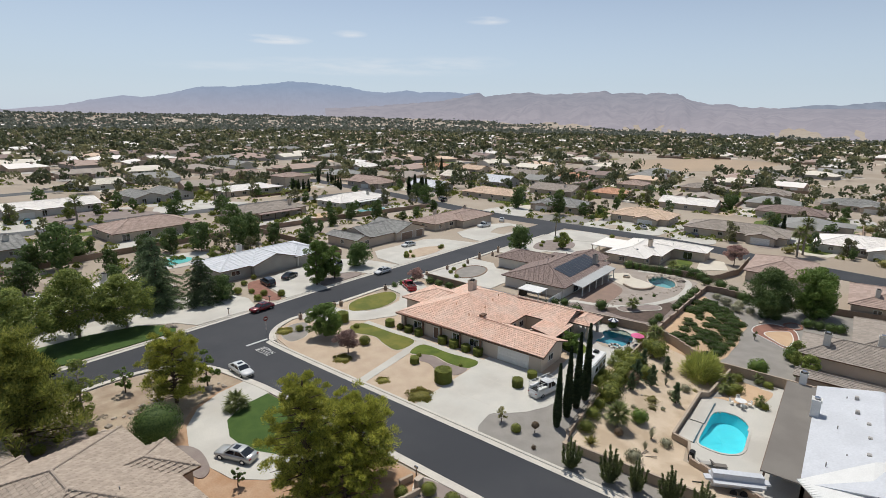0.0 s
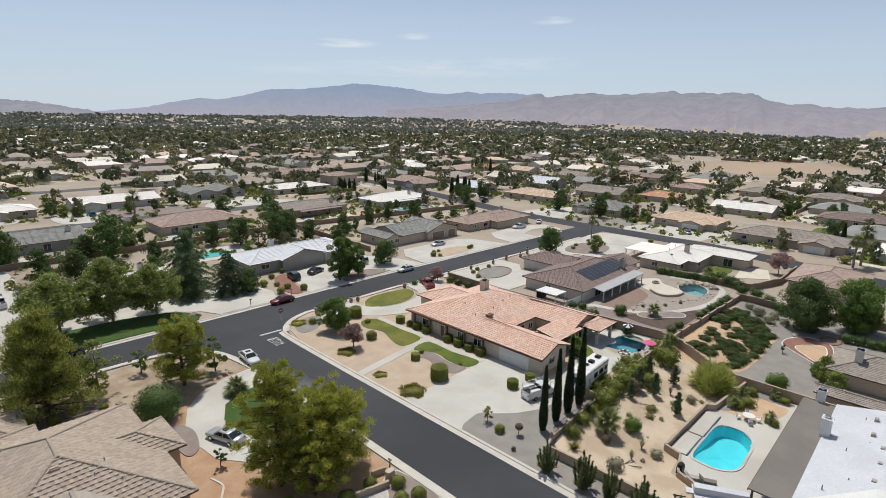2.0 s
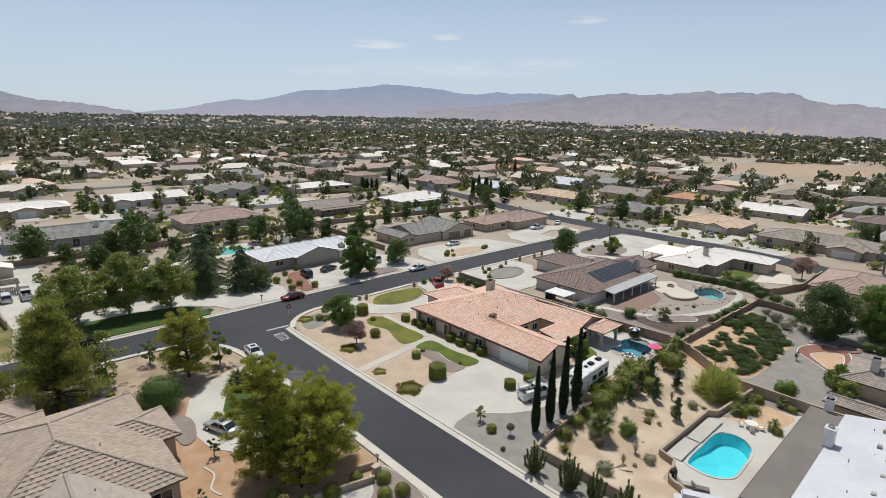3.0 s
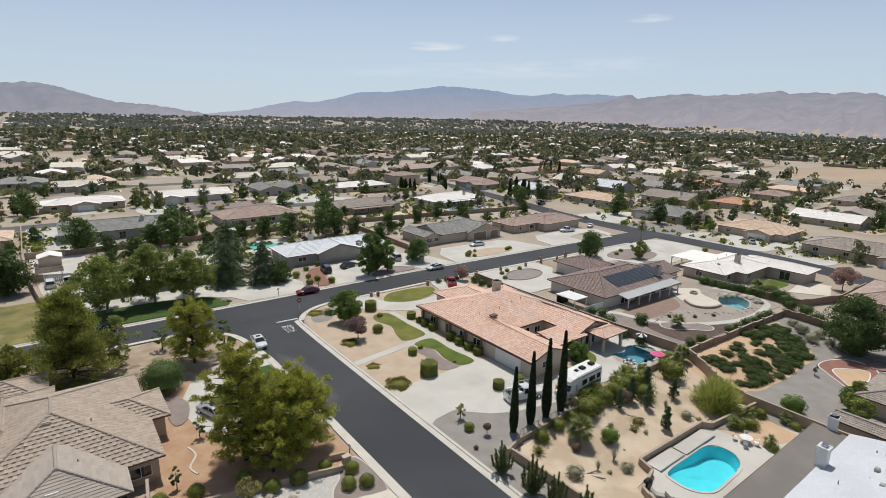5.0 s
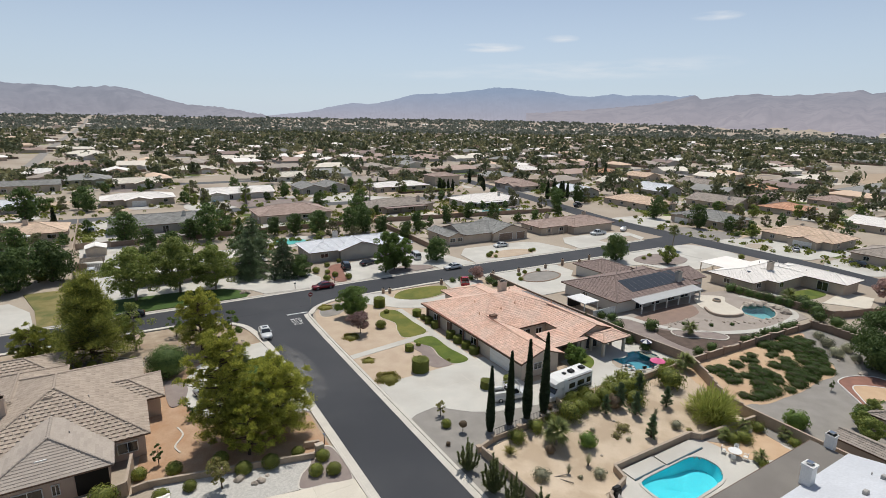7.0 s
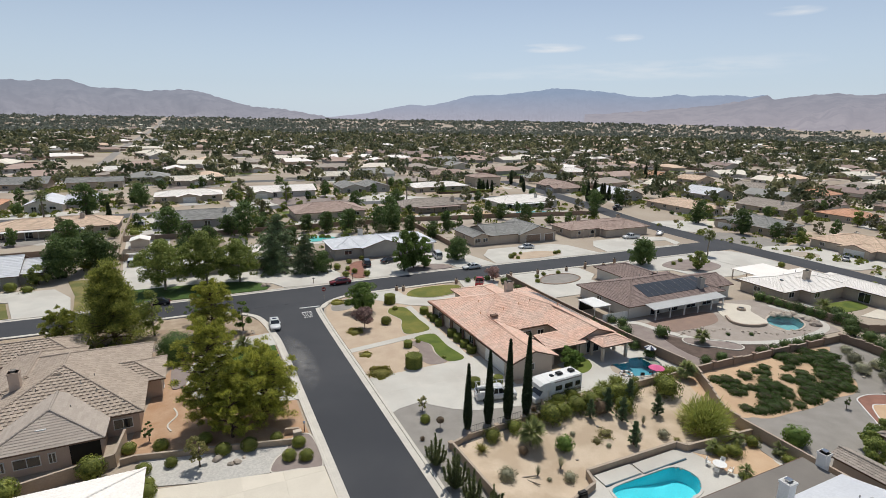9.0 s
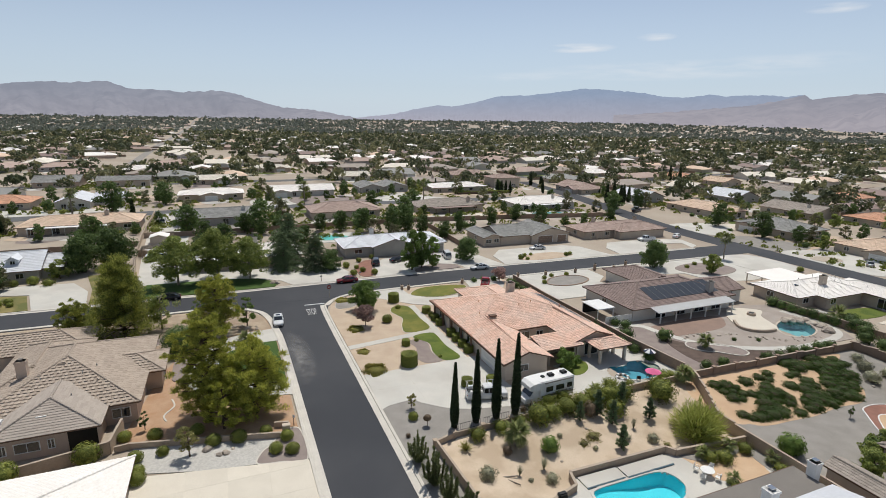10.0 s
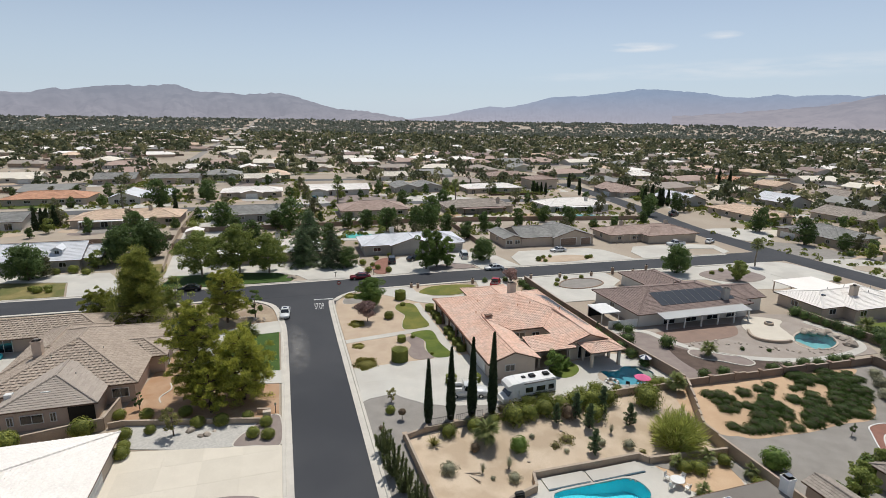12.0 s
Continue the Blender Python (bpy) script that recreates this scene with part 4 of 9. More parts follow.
# ---- lot with the salmon-tiled house ----
patch("front_yard", "tan gravel front yard", [(48.3, 41), (48.3, 68), (49.4, 72.8), (52, 76.2), (56, 78.0), (91, 78.4), (91.5, 24), (66, 24), (66, 41)], TANGRAVEL, 0.10, False, 0)
patch("gravel_bed", "grey gravel corner bed beside the driveway", [(48.25, 32.4), (52.3, 33.2), (55, 30.4), (60, 27.6), (67, 26.4), (67, 22.8), (52, 21.4), (51.3, 10), (50.8, -60), (48.3, -60)], GREYGRAVEL, 0.11, False, 1.5)
drive_rows = [(48.3, 41.2), (66.5, 41.4), (66.8, 31), (79, 31.5), (79, 25.5), (66, 25.6), (62.8, 26.3), (58.6, 27.3), (55.8, 28.8), (53.5, 31.0), (52.9, 31.9), (52.2, 32.2), (49.3, 31.8), (48.25, 31.2)]
patch("driveway", "wide pale concrete driveway with joints", drive_rows, CONCRETE, 0.13, False, 0)
for xa, ya, xb, yb in ((54.3, 30.6, 54.3, 41.2), (60.2, 27.2, 60.2, 41.2), (49, 36.3, 66.4, 36.3), (66.5, 26, 66.5, 31)):
    patch("expansion_joint", "dark joint in the concrete", [(xa - 0.03, ya - 0.03), (xb + 0.03, ya - 0.03), (xb + 0.03, yb + 0.03), (xa - 0.03, yb + 0.03)], KERBMAT, 0.136, False, 0)
patch("path", "straight pale concrete garden path", [(48.3, 50.6), (63.6, 52.6), (63.6, 41.4), (65.0, 41.4), (65.0, 67), (63.8, 67), (63.8, 54.2), (48.3, 52.0)], CONCRETE, 0.14, False, 0)
lawn_a = [(59.2, 54.2), (63.6, 54.6), (63.7, 60), (63.6, 66.6), (61.0, 67.6), (59.6, 65), (60.6, 61), (59.4, 57.5)]
lawn_b = [(59.6, 52.0), (63.4, 52.4), (63.5, 47), (64.0, 41.9), (61.2, 41.7), (60.6, 45), (61.2, 48.5)]
oval = [(66.6, 73.6), (69.4, 76.6), (74, 77.2), (79.4, 76.0), (79.6, 73.6), (76.5, 71.0), (72, 70.2), (68.6, 71.4)]
for pts, lb in ((lawn_a, "yellowing lawn with curved edge"), (lawn_b, "green lawn with curved edge"), (oval, "yellowing oval lawn inside the drive")):
    patch("lawn", lb, pts, OLIVELAWN if pts is oval or pts is lawn_a else LAWN, 0.145)
    edging("pale concrete mowing edge of the lawn", pts)
patch("gravel_bed", "mauve gravel bed beside the lawn", [(58.2, 50.3), (60.2, 50.8), (61.0, 48.4), (60.4, 45), (61, 41.8), (58.2, 41.8), (57.4, 44.5), (58.6, 47.4)], PURPLEGRAVEL, 0.135)
patch("driveway", "curved pale concrete entrance drive", [(57.6, 78.1), (65.8, 78.1), (66.2, 74.2), (68.8, 70.6), (73, 69.6), (77, 70.2), (80.4, 73), (81.4, 78.1), (90.4, 78.3), (89.4, 74), (86, 69), (80, 65.8), (70, 65), (65, 67.6), (61.8, 71), (58.4, 74.5)], CONCRETE, 0.128, False, 0)
edging("pale curved edging of the corner bed", [(50.2, 70.5), (51.0, 74.2), (54.4, 76.2), (57.0, 75.2), (55.2, 72.2), (53.0, 70.2)])
patch("planting_bed", "corner planting bed with low shrubs", [(50.2, 70.5), (51.0, 74.2), (54.4, 76.2), (57.0, 75.2), (55.2, 72.2), (53.0, 70.2)], GREYGRAVEL, 0.14)
patch("patio", "pale concrete pool terrace", [(76, 24.6), (93.4, 24.4), (93.4, 34.5), (88.6, 36), (76, 34)], CONCRETE, 0.125, False, 0)
lawn_c = [(76.4, 31.6), (77.2, 30.2), (78.8, 30.2), (80.6, 31.4), (81.4, 33.2), (80.6, 34.5), (78.6, 34.4), (76.8, 33.4)]
patch("lawn", "small round green lawn by the pool", lawn_c, LAWN, 0.15)
edging("pale edging of the round lawn", lawn_c)


def pool(label, pts, z, wallmat, depth=1.5, coping=None):
    """A sunk basin with plaster walls, a rim of coping and clear water."""
    line = curve_pts(pts, 8)
    p = thing("swimming_pool", label, "pool")
    bm = bmesh.new()
    cx, cy = sum(q[0] for q in line) / len(line), sum(q[1] for q in line) / len(line)
    top = [bm.verts.new((x, y, z + 0.02)) for x, y in line]
    low = [bm.verts.new((cx + (x - cx) * 0.93, cy + (y - cy) * 0.93, z - depth * (0.65 + 0.35 * math.sin((x - cx) * 0.4)))) for x, y in line]
    mid = bm.verts.new((cx, cy, z - depth))
    for i in range(len(line)):
        j = (i + 1) % len(line)
        bm.faces.new((top[i], top[j], low[j], low[i]))
        bm.faces.new((low[i], low[j], mid))
    part("basin", bm, wallmat, p)
    bm = bmesh.new()
    n, rows = len(line), []
    for i in range(n):
        t = (Vector(line[(i + 1) % n]) - Vector(line[i - 1])).normalized()
        s, q = Vector((t.y, -t.x)), Vector(line[i])
        if (q + s - Vector((cx, cy))).length < (q - Vector((cx, cy))).length:
            s = -s
        rows.append([bm.verts.new((*(q + s * o), z + h)) for o, h in ((-0.05, 0.0), (-0.05, 0.12), (0.24, 0.12), (0.24, 0.0))])
    for i in range(n):
        for k in range(3):
            bm.faces.new((rows[i][k], rows[(i + 1) % n][k], rows[(i + 1) % n][k + 1], rows[i][k + 1]))
    part("coping", bm, coping or CONCRETE, p)
    w = bmesh.new()
    f = w.faces.new([w.verts.new((x, y, z - 0.08)) for x, y in line])
    f.normal_update()
    if f.normal.z < 0:
        f.normal_flip()
    bmesh.ops.triangulate(w, faces=[f])
    part("water", w, WATER, p, "clear rippled water")
    return p


def water_mat():
    m = bpy.data.materials.new("pool water")
    m.use_nodes = True
    N, L = m.node_tree.nodes, m.node_tree.links
    N.remove(N["Principled BSDF"])
    gl, tr, ms, fr = N.new("ShaderNodeBsdfGlossy"), N.new("ShaderNodeBsdfTransparent"), N.new("ShaderNodeMixShader"), N.new("ShaderNodeFresnel")
    nz, bp, geo = N.new("ShaderNodeTexNoise"), N.new("ShaderNodeBump"), N.new("ShaderNodeNewGeometry")
    nz.inputs["Scale"].default_value, fr.inputs["IOR"].default_value, gl.inputs["Roughness"].default_value = 3.0, 1.33, 0.03
    bp.inputs["Strength"].default_value, bp.inputs["Distance"].default_value = 0.25, 0.05
    tr.inputs["Color"].default_value = (0.80, 0.95, 0.97, 1)
    L.new(geo.outputs["Position"], nz.inputs["Vector"])
    L.new(nz.outputs["Fac"], bp.inputs["Height"])
    L.new(bp.outputs["Normal"], gl.inputs["Normal"])
    L.new(bp.outputs["Normal"], fr.inputs["Normal"])
    L.new(fr.outputs["Fac"], ms.inputs["Fac"])
    L.new(tr.outputs["BSDF"], ms.inputs[1])
    L.new(gl.outputs["BSDF"], ms.inputs[2])
    L.new(ms.outputs["Shader"], N["Material Output"].inputs["Surface"])
    return m


WATER = water_mat()

# ---- pool garden south of it ----
patch("hillside", "bare pale sandy hillside garden", [(52.1, 21.6), (66, 22.6), (92.6, 23.4), (88.0, 16), (88.0, 10.6), (77.6, 12.3), (76.6, 12.5), (64.2, 12.9), (63.2, 10.8), (60.2, 10.4), (56.4, 3), (52.4, 3)], HILLSOIL, 0.06, False, 1.0)
patch("patio", "pale concrete pool deck", [(63.8, 12.4), (77.3, 12.0), (87.8, 10.4), (87.8, 3.0), (85.4, 3.0), (85.4, -1), (56.4, -1), (56.4, 3), (60.4, 10), (63.4, 10.4)], CONCRETE, 0.10, False, 1.0)
patch("sand_bed", "orange sand bed beside the pool deck", [(79.2, 11.4), (87.8, 10.3), (87.9, 8.0), (85.8, 6.0), (85.2, 4.2), (81.4, 4.8), (79.0, 6.6), (78.6, 9.4)], ORANGESOIL, 0.12, True, 1.0)
sb = [(86.6, 8.8), (86.0, 6.4), (86.4, 4.4), (87.6, 4.2), (87.8, 9.4)]
patch("gravel_bed", "grey gravel bed with pale edging", sb, GREYGRAVEL, 0.15)
edging("pale edging of the gravel bed", sb)
sb = [(78.2, 11.2), (80.4, 10.8), (83.4, 10.6), (86.0, 10.4), (85.6, 9.2), (83, 9.2), (80, 9.4)]
patch("gravel_bed", "grey gravel bed under the palms", sb, GREYGRAVEL, 0.15)
block_wall("tan block retaining wall round the pool deck", [(60.0, 9.6), (63.4, 10.6), (64.0, 12.6), (77.2, 12.4), (77.9, 11.4), (88.0, 10.4)], 1.0, 0.25, TANBLOCK)
block_wall("tan block retaining wall at the deck corner", [(56.2, 1.6), (60.0, 9.6)], 0.9, 0.25, TANBLOCK)
block_wall("tan block wall between the garden and the street", [(51.7, 20.8), (52.0, 12), (52.4, -4), (52.6, -60)], 1.15, 0.2, TANBLOCK)
block_wall("low tan block wall below the iron railing", [(51.7, 21.4), (54.4, 22.2), (66.2, 22.8)], 0.75, 0.22, TANBLOCK, pillars=3.9)
block_wall("tan block wall beside the motorhome", [(66.2, 22.8), (67.0, 27.8)], 1.2, 0.22, TANBLOCK)
block_wall("tan block wall below the pool terrace", [(66.2, 22.8), (80, 23.6), (93.4, 23.8)], 1.0, 0.22, TANBLOCK)
block_wall("stepped tan block wall behind the pool garden", [(92.9, 23.2), (88.2, 14.6), (88.1, -30)], 1.75, 0.22, TANBLOCK)
block_wall("brown block wall with pillars along the lower lot", [(92.9, 23.6), (128.4, 22.6)], 1.25, 0.22, BROWNBLOCK, pillars=4.4)
block_wall("brown block wall between the two lots", [(93.4, 24.0), (92.4, 36), (91.9, 60), (92.2, 75)], 1.7, 0.2, BROWNBLOCK)
block_wall("tan block wall behind the planted slope", [(128.4, 22.6), (133, 8), (137, -30)], 1.5, 0.2, BROWNBLOCK)

# iron railing on the low wall
rail = thing("iron_railing", "black iron railing on a low block wall", "railing")
for k in range(3):
    xa, xb = 54.5 + k * 3.9, 54.5 + (k + 1) * 3.9 - 0.45
    ya = 22.25 + (xa - 54.5) * 0.05
    yb = 22.25 + (xb - 54.5) * 0.05
    za = gz(xa, ya) + 0.75
    part("top_rail", rod(bmesh.new(), (xa, ya, za + 0.95), (xb, yb, za + 0.95), 0.025), IRON, rail)
    part("bottom_rail", rod(bmesh.new(), (xa, ya, za + 0.1), (xb, yb, za + 0.1), 0.025), IRON, rail)
    for i in range(15):
        f = i / 14
        x, y = xa + (xb - xa) * f, ya + (yb - ya) * f
        part("baluster", rod(bmesh.new(), (x, y, za), (x, y, za + 0.95), 0.014, 0.014, 5), IRON, rail)

# planted slope and gravel lot east of the pool garden
patch("sand_bed", "orange sandy planted slope", [(89.4, 15.6), (93.0, 23.2), (122.4, 22.5), (120, 19.6), (116.8, 17), (117.4, 14.2), (113.4, 11.8), (108.5, 12.0), (103, 11.6), (98.5, 11.9), (93.6, 12.4)], ORANGESOIL, 0.075, True, 2.0)
patch("gravel_lot", "grey gravel back lot", [(88.5, 14.6), (93.1, 23.0), (128, 22.3), (132.5, 8), (134, -8), (112, -8), (100, -1), (88.4, 2.4)], GREYGRAVEL, 0.055, False, 2.0)
ring = [(105.6, 4.2), (107.4, 6.6), (109.8, 9.2), (111.4, 10.6), (114.4, 10.6), (117.4, 9.2), (118.6, 7.4), (117.4, 4.4), (113, 3.2), (108.6, 3.2)]
patch("paved_ring", "red paved band round a sand bed", ring, REDBRICKPAVE, 0.10, True, 2.0)
edging("white edging of the red paving", ring, 0.16, 0.16, WHITEPAINT)
inner = [(106.8, 4.6), (108.8, 6.8), (111.4, 8.6), (113.6, 7.6), (115.6, 5.2), (113.4, 4.2), (109.6, 3.9)]
patch("sand_bed", "orange sand inside the paved band", inner, ORANGESOIL, 0.14, True, 2.0)
edging("white edging of the sand", inner, 0.16, 0.18, WHITEPAINT)
ring2 = [(117.9, 5.4), (119.4, 6.2), (121.6, 5.2), (121.2, 3.6), (119.2, 3.2), (117.7, 4.2)]
patch("gravel_bed", "round gravel bed with red edging", ring2, PURPLEGRAVEL, 0.12, True, 2.0)
edging("red edging of the round bed", ring2, 0.4, 0.2, REDBRICKPAVE)

# ---- lot with the brown-tiled house ----
patch("back_yard", "mauve gravel side yard", [(92.4, 44), (99.6, 44), (101.5, 37), (105, 31.5), (116, 25.8), (127.6, 25.4), (128.2, 22.9), (93.4, 24)], PURPLEGRAVEL, 0.06, False, 0)
patch("back_yard", "grey-brown gravel garden with rock rows", [(99.6, 44), (101.5, 37), (105, 31.5), (116, 25.8), (134, 25.4), (137, 30), (135.6, 44), (126, 46), (104, 44.6)], mat("grey-brown gravel", (0.33, 0.28, 0.24), (0.38, 0.33, 0.285), 0.95, 0.5, 10.0, 0.6), 0.08, False, 0)
patch("patio", "reddish-brown paved terrace", [(102.4, 41.8), (118.6, 42.4), (117.6, 38.4), (113.6, 36.8), (106.4, 36.6), (103, 37.4)], mat("reddish pavers", (0.29, 0.20, 0.155), (0.25, 0.175, 0.14), 0.9, 0.6, 6.0, 0.3), 0.10)
patch("patio", "cream concrete terrace round a fire pit", [(119.2, 37.8), (118.4, 34.6), (121.6, 32.6), (125, 33.2), (126.6, 36), (128, 39), (131, 41.6), (126, 44.6), (121.4, 41.4)], CREAMCONCRETE, 0.16)
line_c = [(93.6, 43.4), (97.6, 44), (101.0, 42.4), (102.2, 38.4), (104.8, 33.2), (110, 29.4), (116.2, 26.9), (122, 26.0), (130, 26.6), (134.5, 28.6), (136.2, 33), (135, 40)]
pb = ribbon(bmesh.new(), curve_pts(line_c, 8, False), (-0.7, -0.7, 0.7, 0.7), (-0.1, 0.13, 0.13, -0.1))
tagged(mesh_ob("path", pb, CONCRETE), "curving pale concrete garden path", "path", kind="structure")
isl_c = [(101.8, 32.6), (103.4, 34.0), (106.4, 32.4), (109.4, 29.8), (109.8, 27.4), (107.6, 26.8), (104.8, 29.2), (102.6, 30.6)]
patch("mulch_bed", "dark brown mulch bed below the garden path", [(100.6, 36.4), (103.6, 33.0), (108.8, 29.2), (114, 26.6), (110, 25.2), (103.6, 25.2), (99.4, 26.4), (98.8, 31)], mat("dark bark mulch", (0.10, 0.072, 0.058), (0.14, 0.10, 0.08), 0.95, 0.8, 12.0, 0.6), 0.09)
patch("gravel_bed", "mauve gravel palm bed inside a pale edging", isl_c, PURPLEGRAVEL, 0.13)
edging("pale edging round a palm bed", isl_c, 0.25, 0.2)
patch("driveway", "pale concrete front drive with a circular bed", [(92.6, 78.3), (116, 78.5), (116, 72), (112, 68.6), (112.5, 60.4), (92.6, 60.4)], CONCRETE, 0.12, False, 0)
ob_c = [(99, 70.4), (101.4, 73.8), (105.6, 75.2), (110, 74.2), (110.6, 71), (107, 68.6), (102, 68.2)]
patch("gravel_bed", "grey gravel oval inside the drive", ob_c, GREYGRAVEL, 0.17)
edging("brown stone edging of the oval", ob_c, 0.4, 0.25, BROWNBLOCK)

# lot east of it, white roof
patch("driveway", "pale concrete drive in front of the white-roofed house", [(128, 79), (162, 79), (161, 60), (150, 58), (140, 60), (138, 68), (128, 70)], CONCRETE, 0.08, False, 0)
patch("gravel_bed", "brown gravel bed with shrubs", [(139, 72), (146, 75), (154, 73.5), (155, 67), (148, 64), (141, 66)], PURPLEGRAVEL, 0.14)
patch("patio", "pale concrete sports slab", [(147.0, 28.8), (152.1, 22.0), (161.6, 24.8), (160.4, 30.6)], CREAMCONCRETE, 0.10, False, 0)
patch("lawn", "small green back lawn", [(145.6, 35.4), (151, 36), (156, 35), (154.6, 31.4), (145.3, 31.7)], LAWN, 0.08)
block_wall("tan block wall beside the slab", [(136.6, 44), (137.8, 23), (150, 19.6), (166, 19.4)], 1.6, 0.2, BROWNBLOCK)

# ---- lot with the tan-tiled house, west of the side street ----
patch("front_yard", "reddish bare soil yard", [(37.6, 28.8), (21, 33.6), (18, 34), (21, 52), (24, 60), (32, 66), (36.6, 70.5), (37.7, 62)], REDSOIL, 0.06, False, 0)
patch("sand_bed", "tan gravel verge along the street", [(37.4, 64.4), (36.4, 71), (33, 75.5), (28, 77.6), (-30, 78.4), (-30, 70), (8, 66.5), (20, 61.5), (24, 58.4), (26.2, 60), (29.2, 62.8), (33.2, 64.3)], mat("dusty verge soil", (0.38, 0.30, 0.215), (0.44, 0.35, 0.255), 0.95, 0.5, 4.0, 0.8, c3=(0.30, 0.22, 0.155), patch=0.3), 0.08, False, 0)
patch("driveway", "curved pale concrete driveway", [(37.7, 64.2), (33.4, 63.8), (29.6, 62.2), (26.6, 59.2), (24.9, 55.4), (24.3, 50.6), (24.8, 46.4), (27, 43.4), (30.4, 41.4), (35, 40.0), (38, 39.4), (38, 43.6), (33.4, 44.6), (30.2, 46.4), (28.8, 49.6), (28.9, 53.4), (30.6, 56.8), (33.6, 58.4), (37.9, 58.6)], CONCRETE, 0.12, False, 0)
lw = [(37.7, 43.5), (33.4, 44.5), (30.2, 46.4), (28.7, 49.6), (28.8, 53.4), (30.5, 56.8), (33.6, 58.4), (37.6, 58.6)]
patch("lawn", "lush green lawn inside the driveway curve", lw, DARKLAWN, 0.13, False, 0)
patch("gravel_bed", "mauve gravel bed beside the house", [(22.6, 49.4), (24.2, 49.6), (25.2, 53.4), (24.4, 56), (22.6, 56.4)], PURPLEGRAVEL, 0.16)
vb = [(8.6, 66.6), (12, 69.4), (17.6, 68.6), (20.4, 64), (16.6, 63.2), (12.4, 65.6)]
patch("gravel_bed", "grey gravel bed with small round shrubs", vb, PURPLEGRAVEL, 0.12)
edging("pale edging of the shrub bed", vb)
wl_pts = [(-6, 31), (8.7, 31.2), (17.6, 33.2)]
block_wall("pinkish block wall before the house", wl_pts, 1.5, 0.22, TANBLOCK)
block_wall("pinkish block wall beside the patio", [(17.6, 33.2), (18.2, 38.0)], 1.7, 0.22, TANBLOCK)
block_wall("low tan block wall along the gravel yard", [(18.0, 33.2), (19.4, 33.4), (29, 31.2), (35.4, 29.6)], 0.8, 0.22, TANBLOCK)
block_wall("tan block piers at the wall's end", [(35.0, 32.0), (36.6, 31.6)], 0.9, 0.25, TANBLOCK)
edging("curved pale edging along the house", [(23, 43.6), (23.4, 41.6), (22.4, 39.6), (22.8, 38.0)], 0.2, 0.15, None, False)

# lot of the white-tiled house further south
patch("gravel_bed", "white gravel yard", [(19.8, 33.2), (29, 31.0), (35.4, 30.4), (34.5, 28.6), (33.2, 27.3), (32.4, 25.4), (28, 26.0), (20.6, 28.2)], WHITEGRAVEL, 0.10, False, 0)
mb = [(32.6, 25.4), (33.2, 27.4), (34.5, 28.7), (35.5, 30.6), (37.7, 30.7), (37.8, 24.4), (35.2, 24.8)]
patch("gravel_bed", "mauve gravel bed with three round shrubs", mb, PURPLEGRAVEL, 0.115, True, 0)
edging("pale edging of the mauve bed", mb)
patch("joint_bed", "cream concrete below the slab joints", [(20.3, 27.3), (37.9, 24.2), (38, 10), (20.3, 10)], CREAMCONCRETE, 0.095, False, 0)
slab = thing("driveway_slabs", "broad cream concrete driveway of large slabs", "driveway")
tagged(slab, kind="structure")
for i in range(4):
    for j in range(4):
        xa, xb = 21.4 + i * 4.1, 21.4 + (i + 1) * 4.1 - 0.012
        ya, yb = 27.4 - j * 4.0, 27.4 - (j + 1) * 4.0 + 0.012
        tilt = -(0.195 if j == 0 else 0.0)
        bm = bmesh.new()
        pts = [(xa, yb), (xb, yb), (xb, ya + tilt * (xb - 21.4)), (xa, ya + tilt * (xa - 21.4))]
        top = [bm.verts.new((x, y, 0.13)) for x, y in pts]
        low = [bm.verts.new((x, y, -0.1)) for x, y in pts]
        bm.faces.new(top)
        for a in range(4):
            bm.faces.new((top[a], low[a], low[(a + 1) % 4], top[(a + 1) % 4]))
        part("slab", bm, CREAMCONCRETE, slab)
patch("gravel_bed", "reddish gravel mound", [(26, 15), (29, 16.6), (34, 16.4), (36.4, 14), (36, 4), (26, 4)], PURPLEGRAVEL, 0.18)

# ---- lots north of the through street ----
patch("lawn", "shaded lush lawn under the trees", [(12, 89.6), (40, 89), (41.6, 92), (37, 96.6), (30, 98.6), (14, 99.5)], DARKLAWN, 0.13, False, 0)
patch("driveway", "pale concrete drive under trees", [(12, 99), (30, 98.2), (37, 96.8), (42, 93), (44, 89), (56, 88.8), (58, 95), (56, 104), (40, 108), (12, 108)], CONCRETE, 0.10, False, 0)
patch("driveway", "curved pale concrete drive of the blue-roofed house", [(63.2, 89), (73.2, 89), (74, 92.5), (80, 95.4), (86, 92.8), (86.6, 89), (97.6, 89.2), (95.5, 100), (90, 106), (76, 105.4), (69, 104), (65.4, 99.2)], CONCRETE, 0.10, False, 0)
patch("gravel_bed", "brown mulch island with trees", [(73.6, 90), (75.4, 92.6), (80, 94.4), (84.6, 92.6), (85.4, 90), (80, 89.4)], PURPLEGRAVEL, 0.14)
patch("gravel_bed", "reddish gravel bed", [(60, 91), (62.6, 90.2), (64.6, 98), (67.6, 103), (64, 104), (60.5, 98)], REDBRICKPAVE, 0.09)
patch("driveway", "broad pale concrete forecourt with an oval bed", [(98, 89.2), (133, 89.5), (130, 101), (126, 104), (104, 104), (99, 98)], CONCRETE, 0.10, False, 0)
patch("gravel_bed", "sandy oval bed with small shrubs", [(104, 92.6), (110, 96.6), (118, 96.8), (122, 93), (116, 90.8), (108, 90.6)], TANGRAVEL, 0.15)
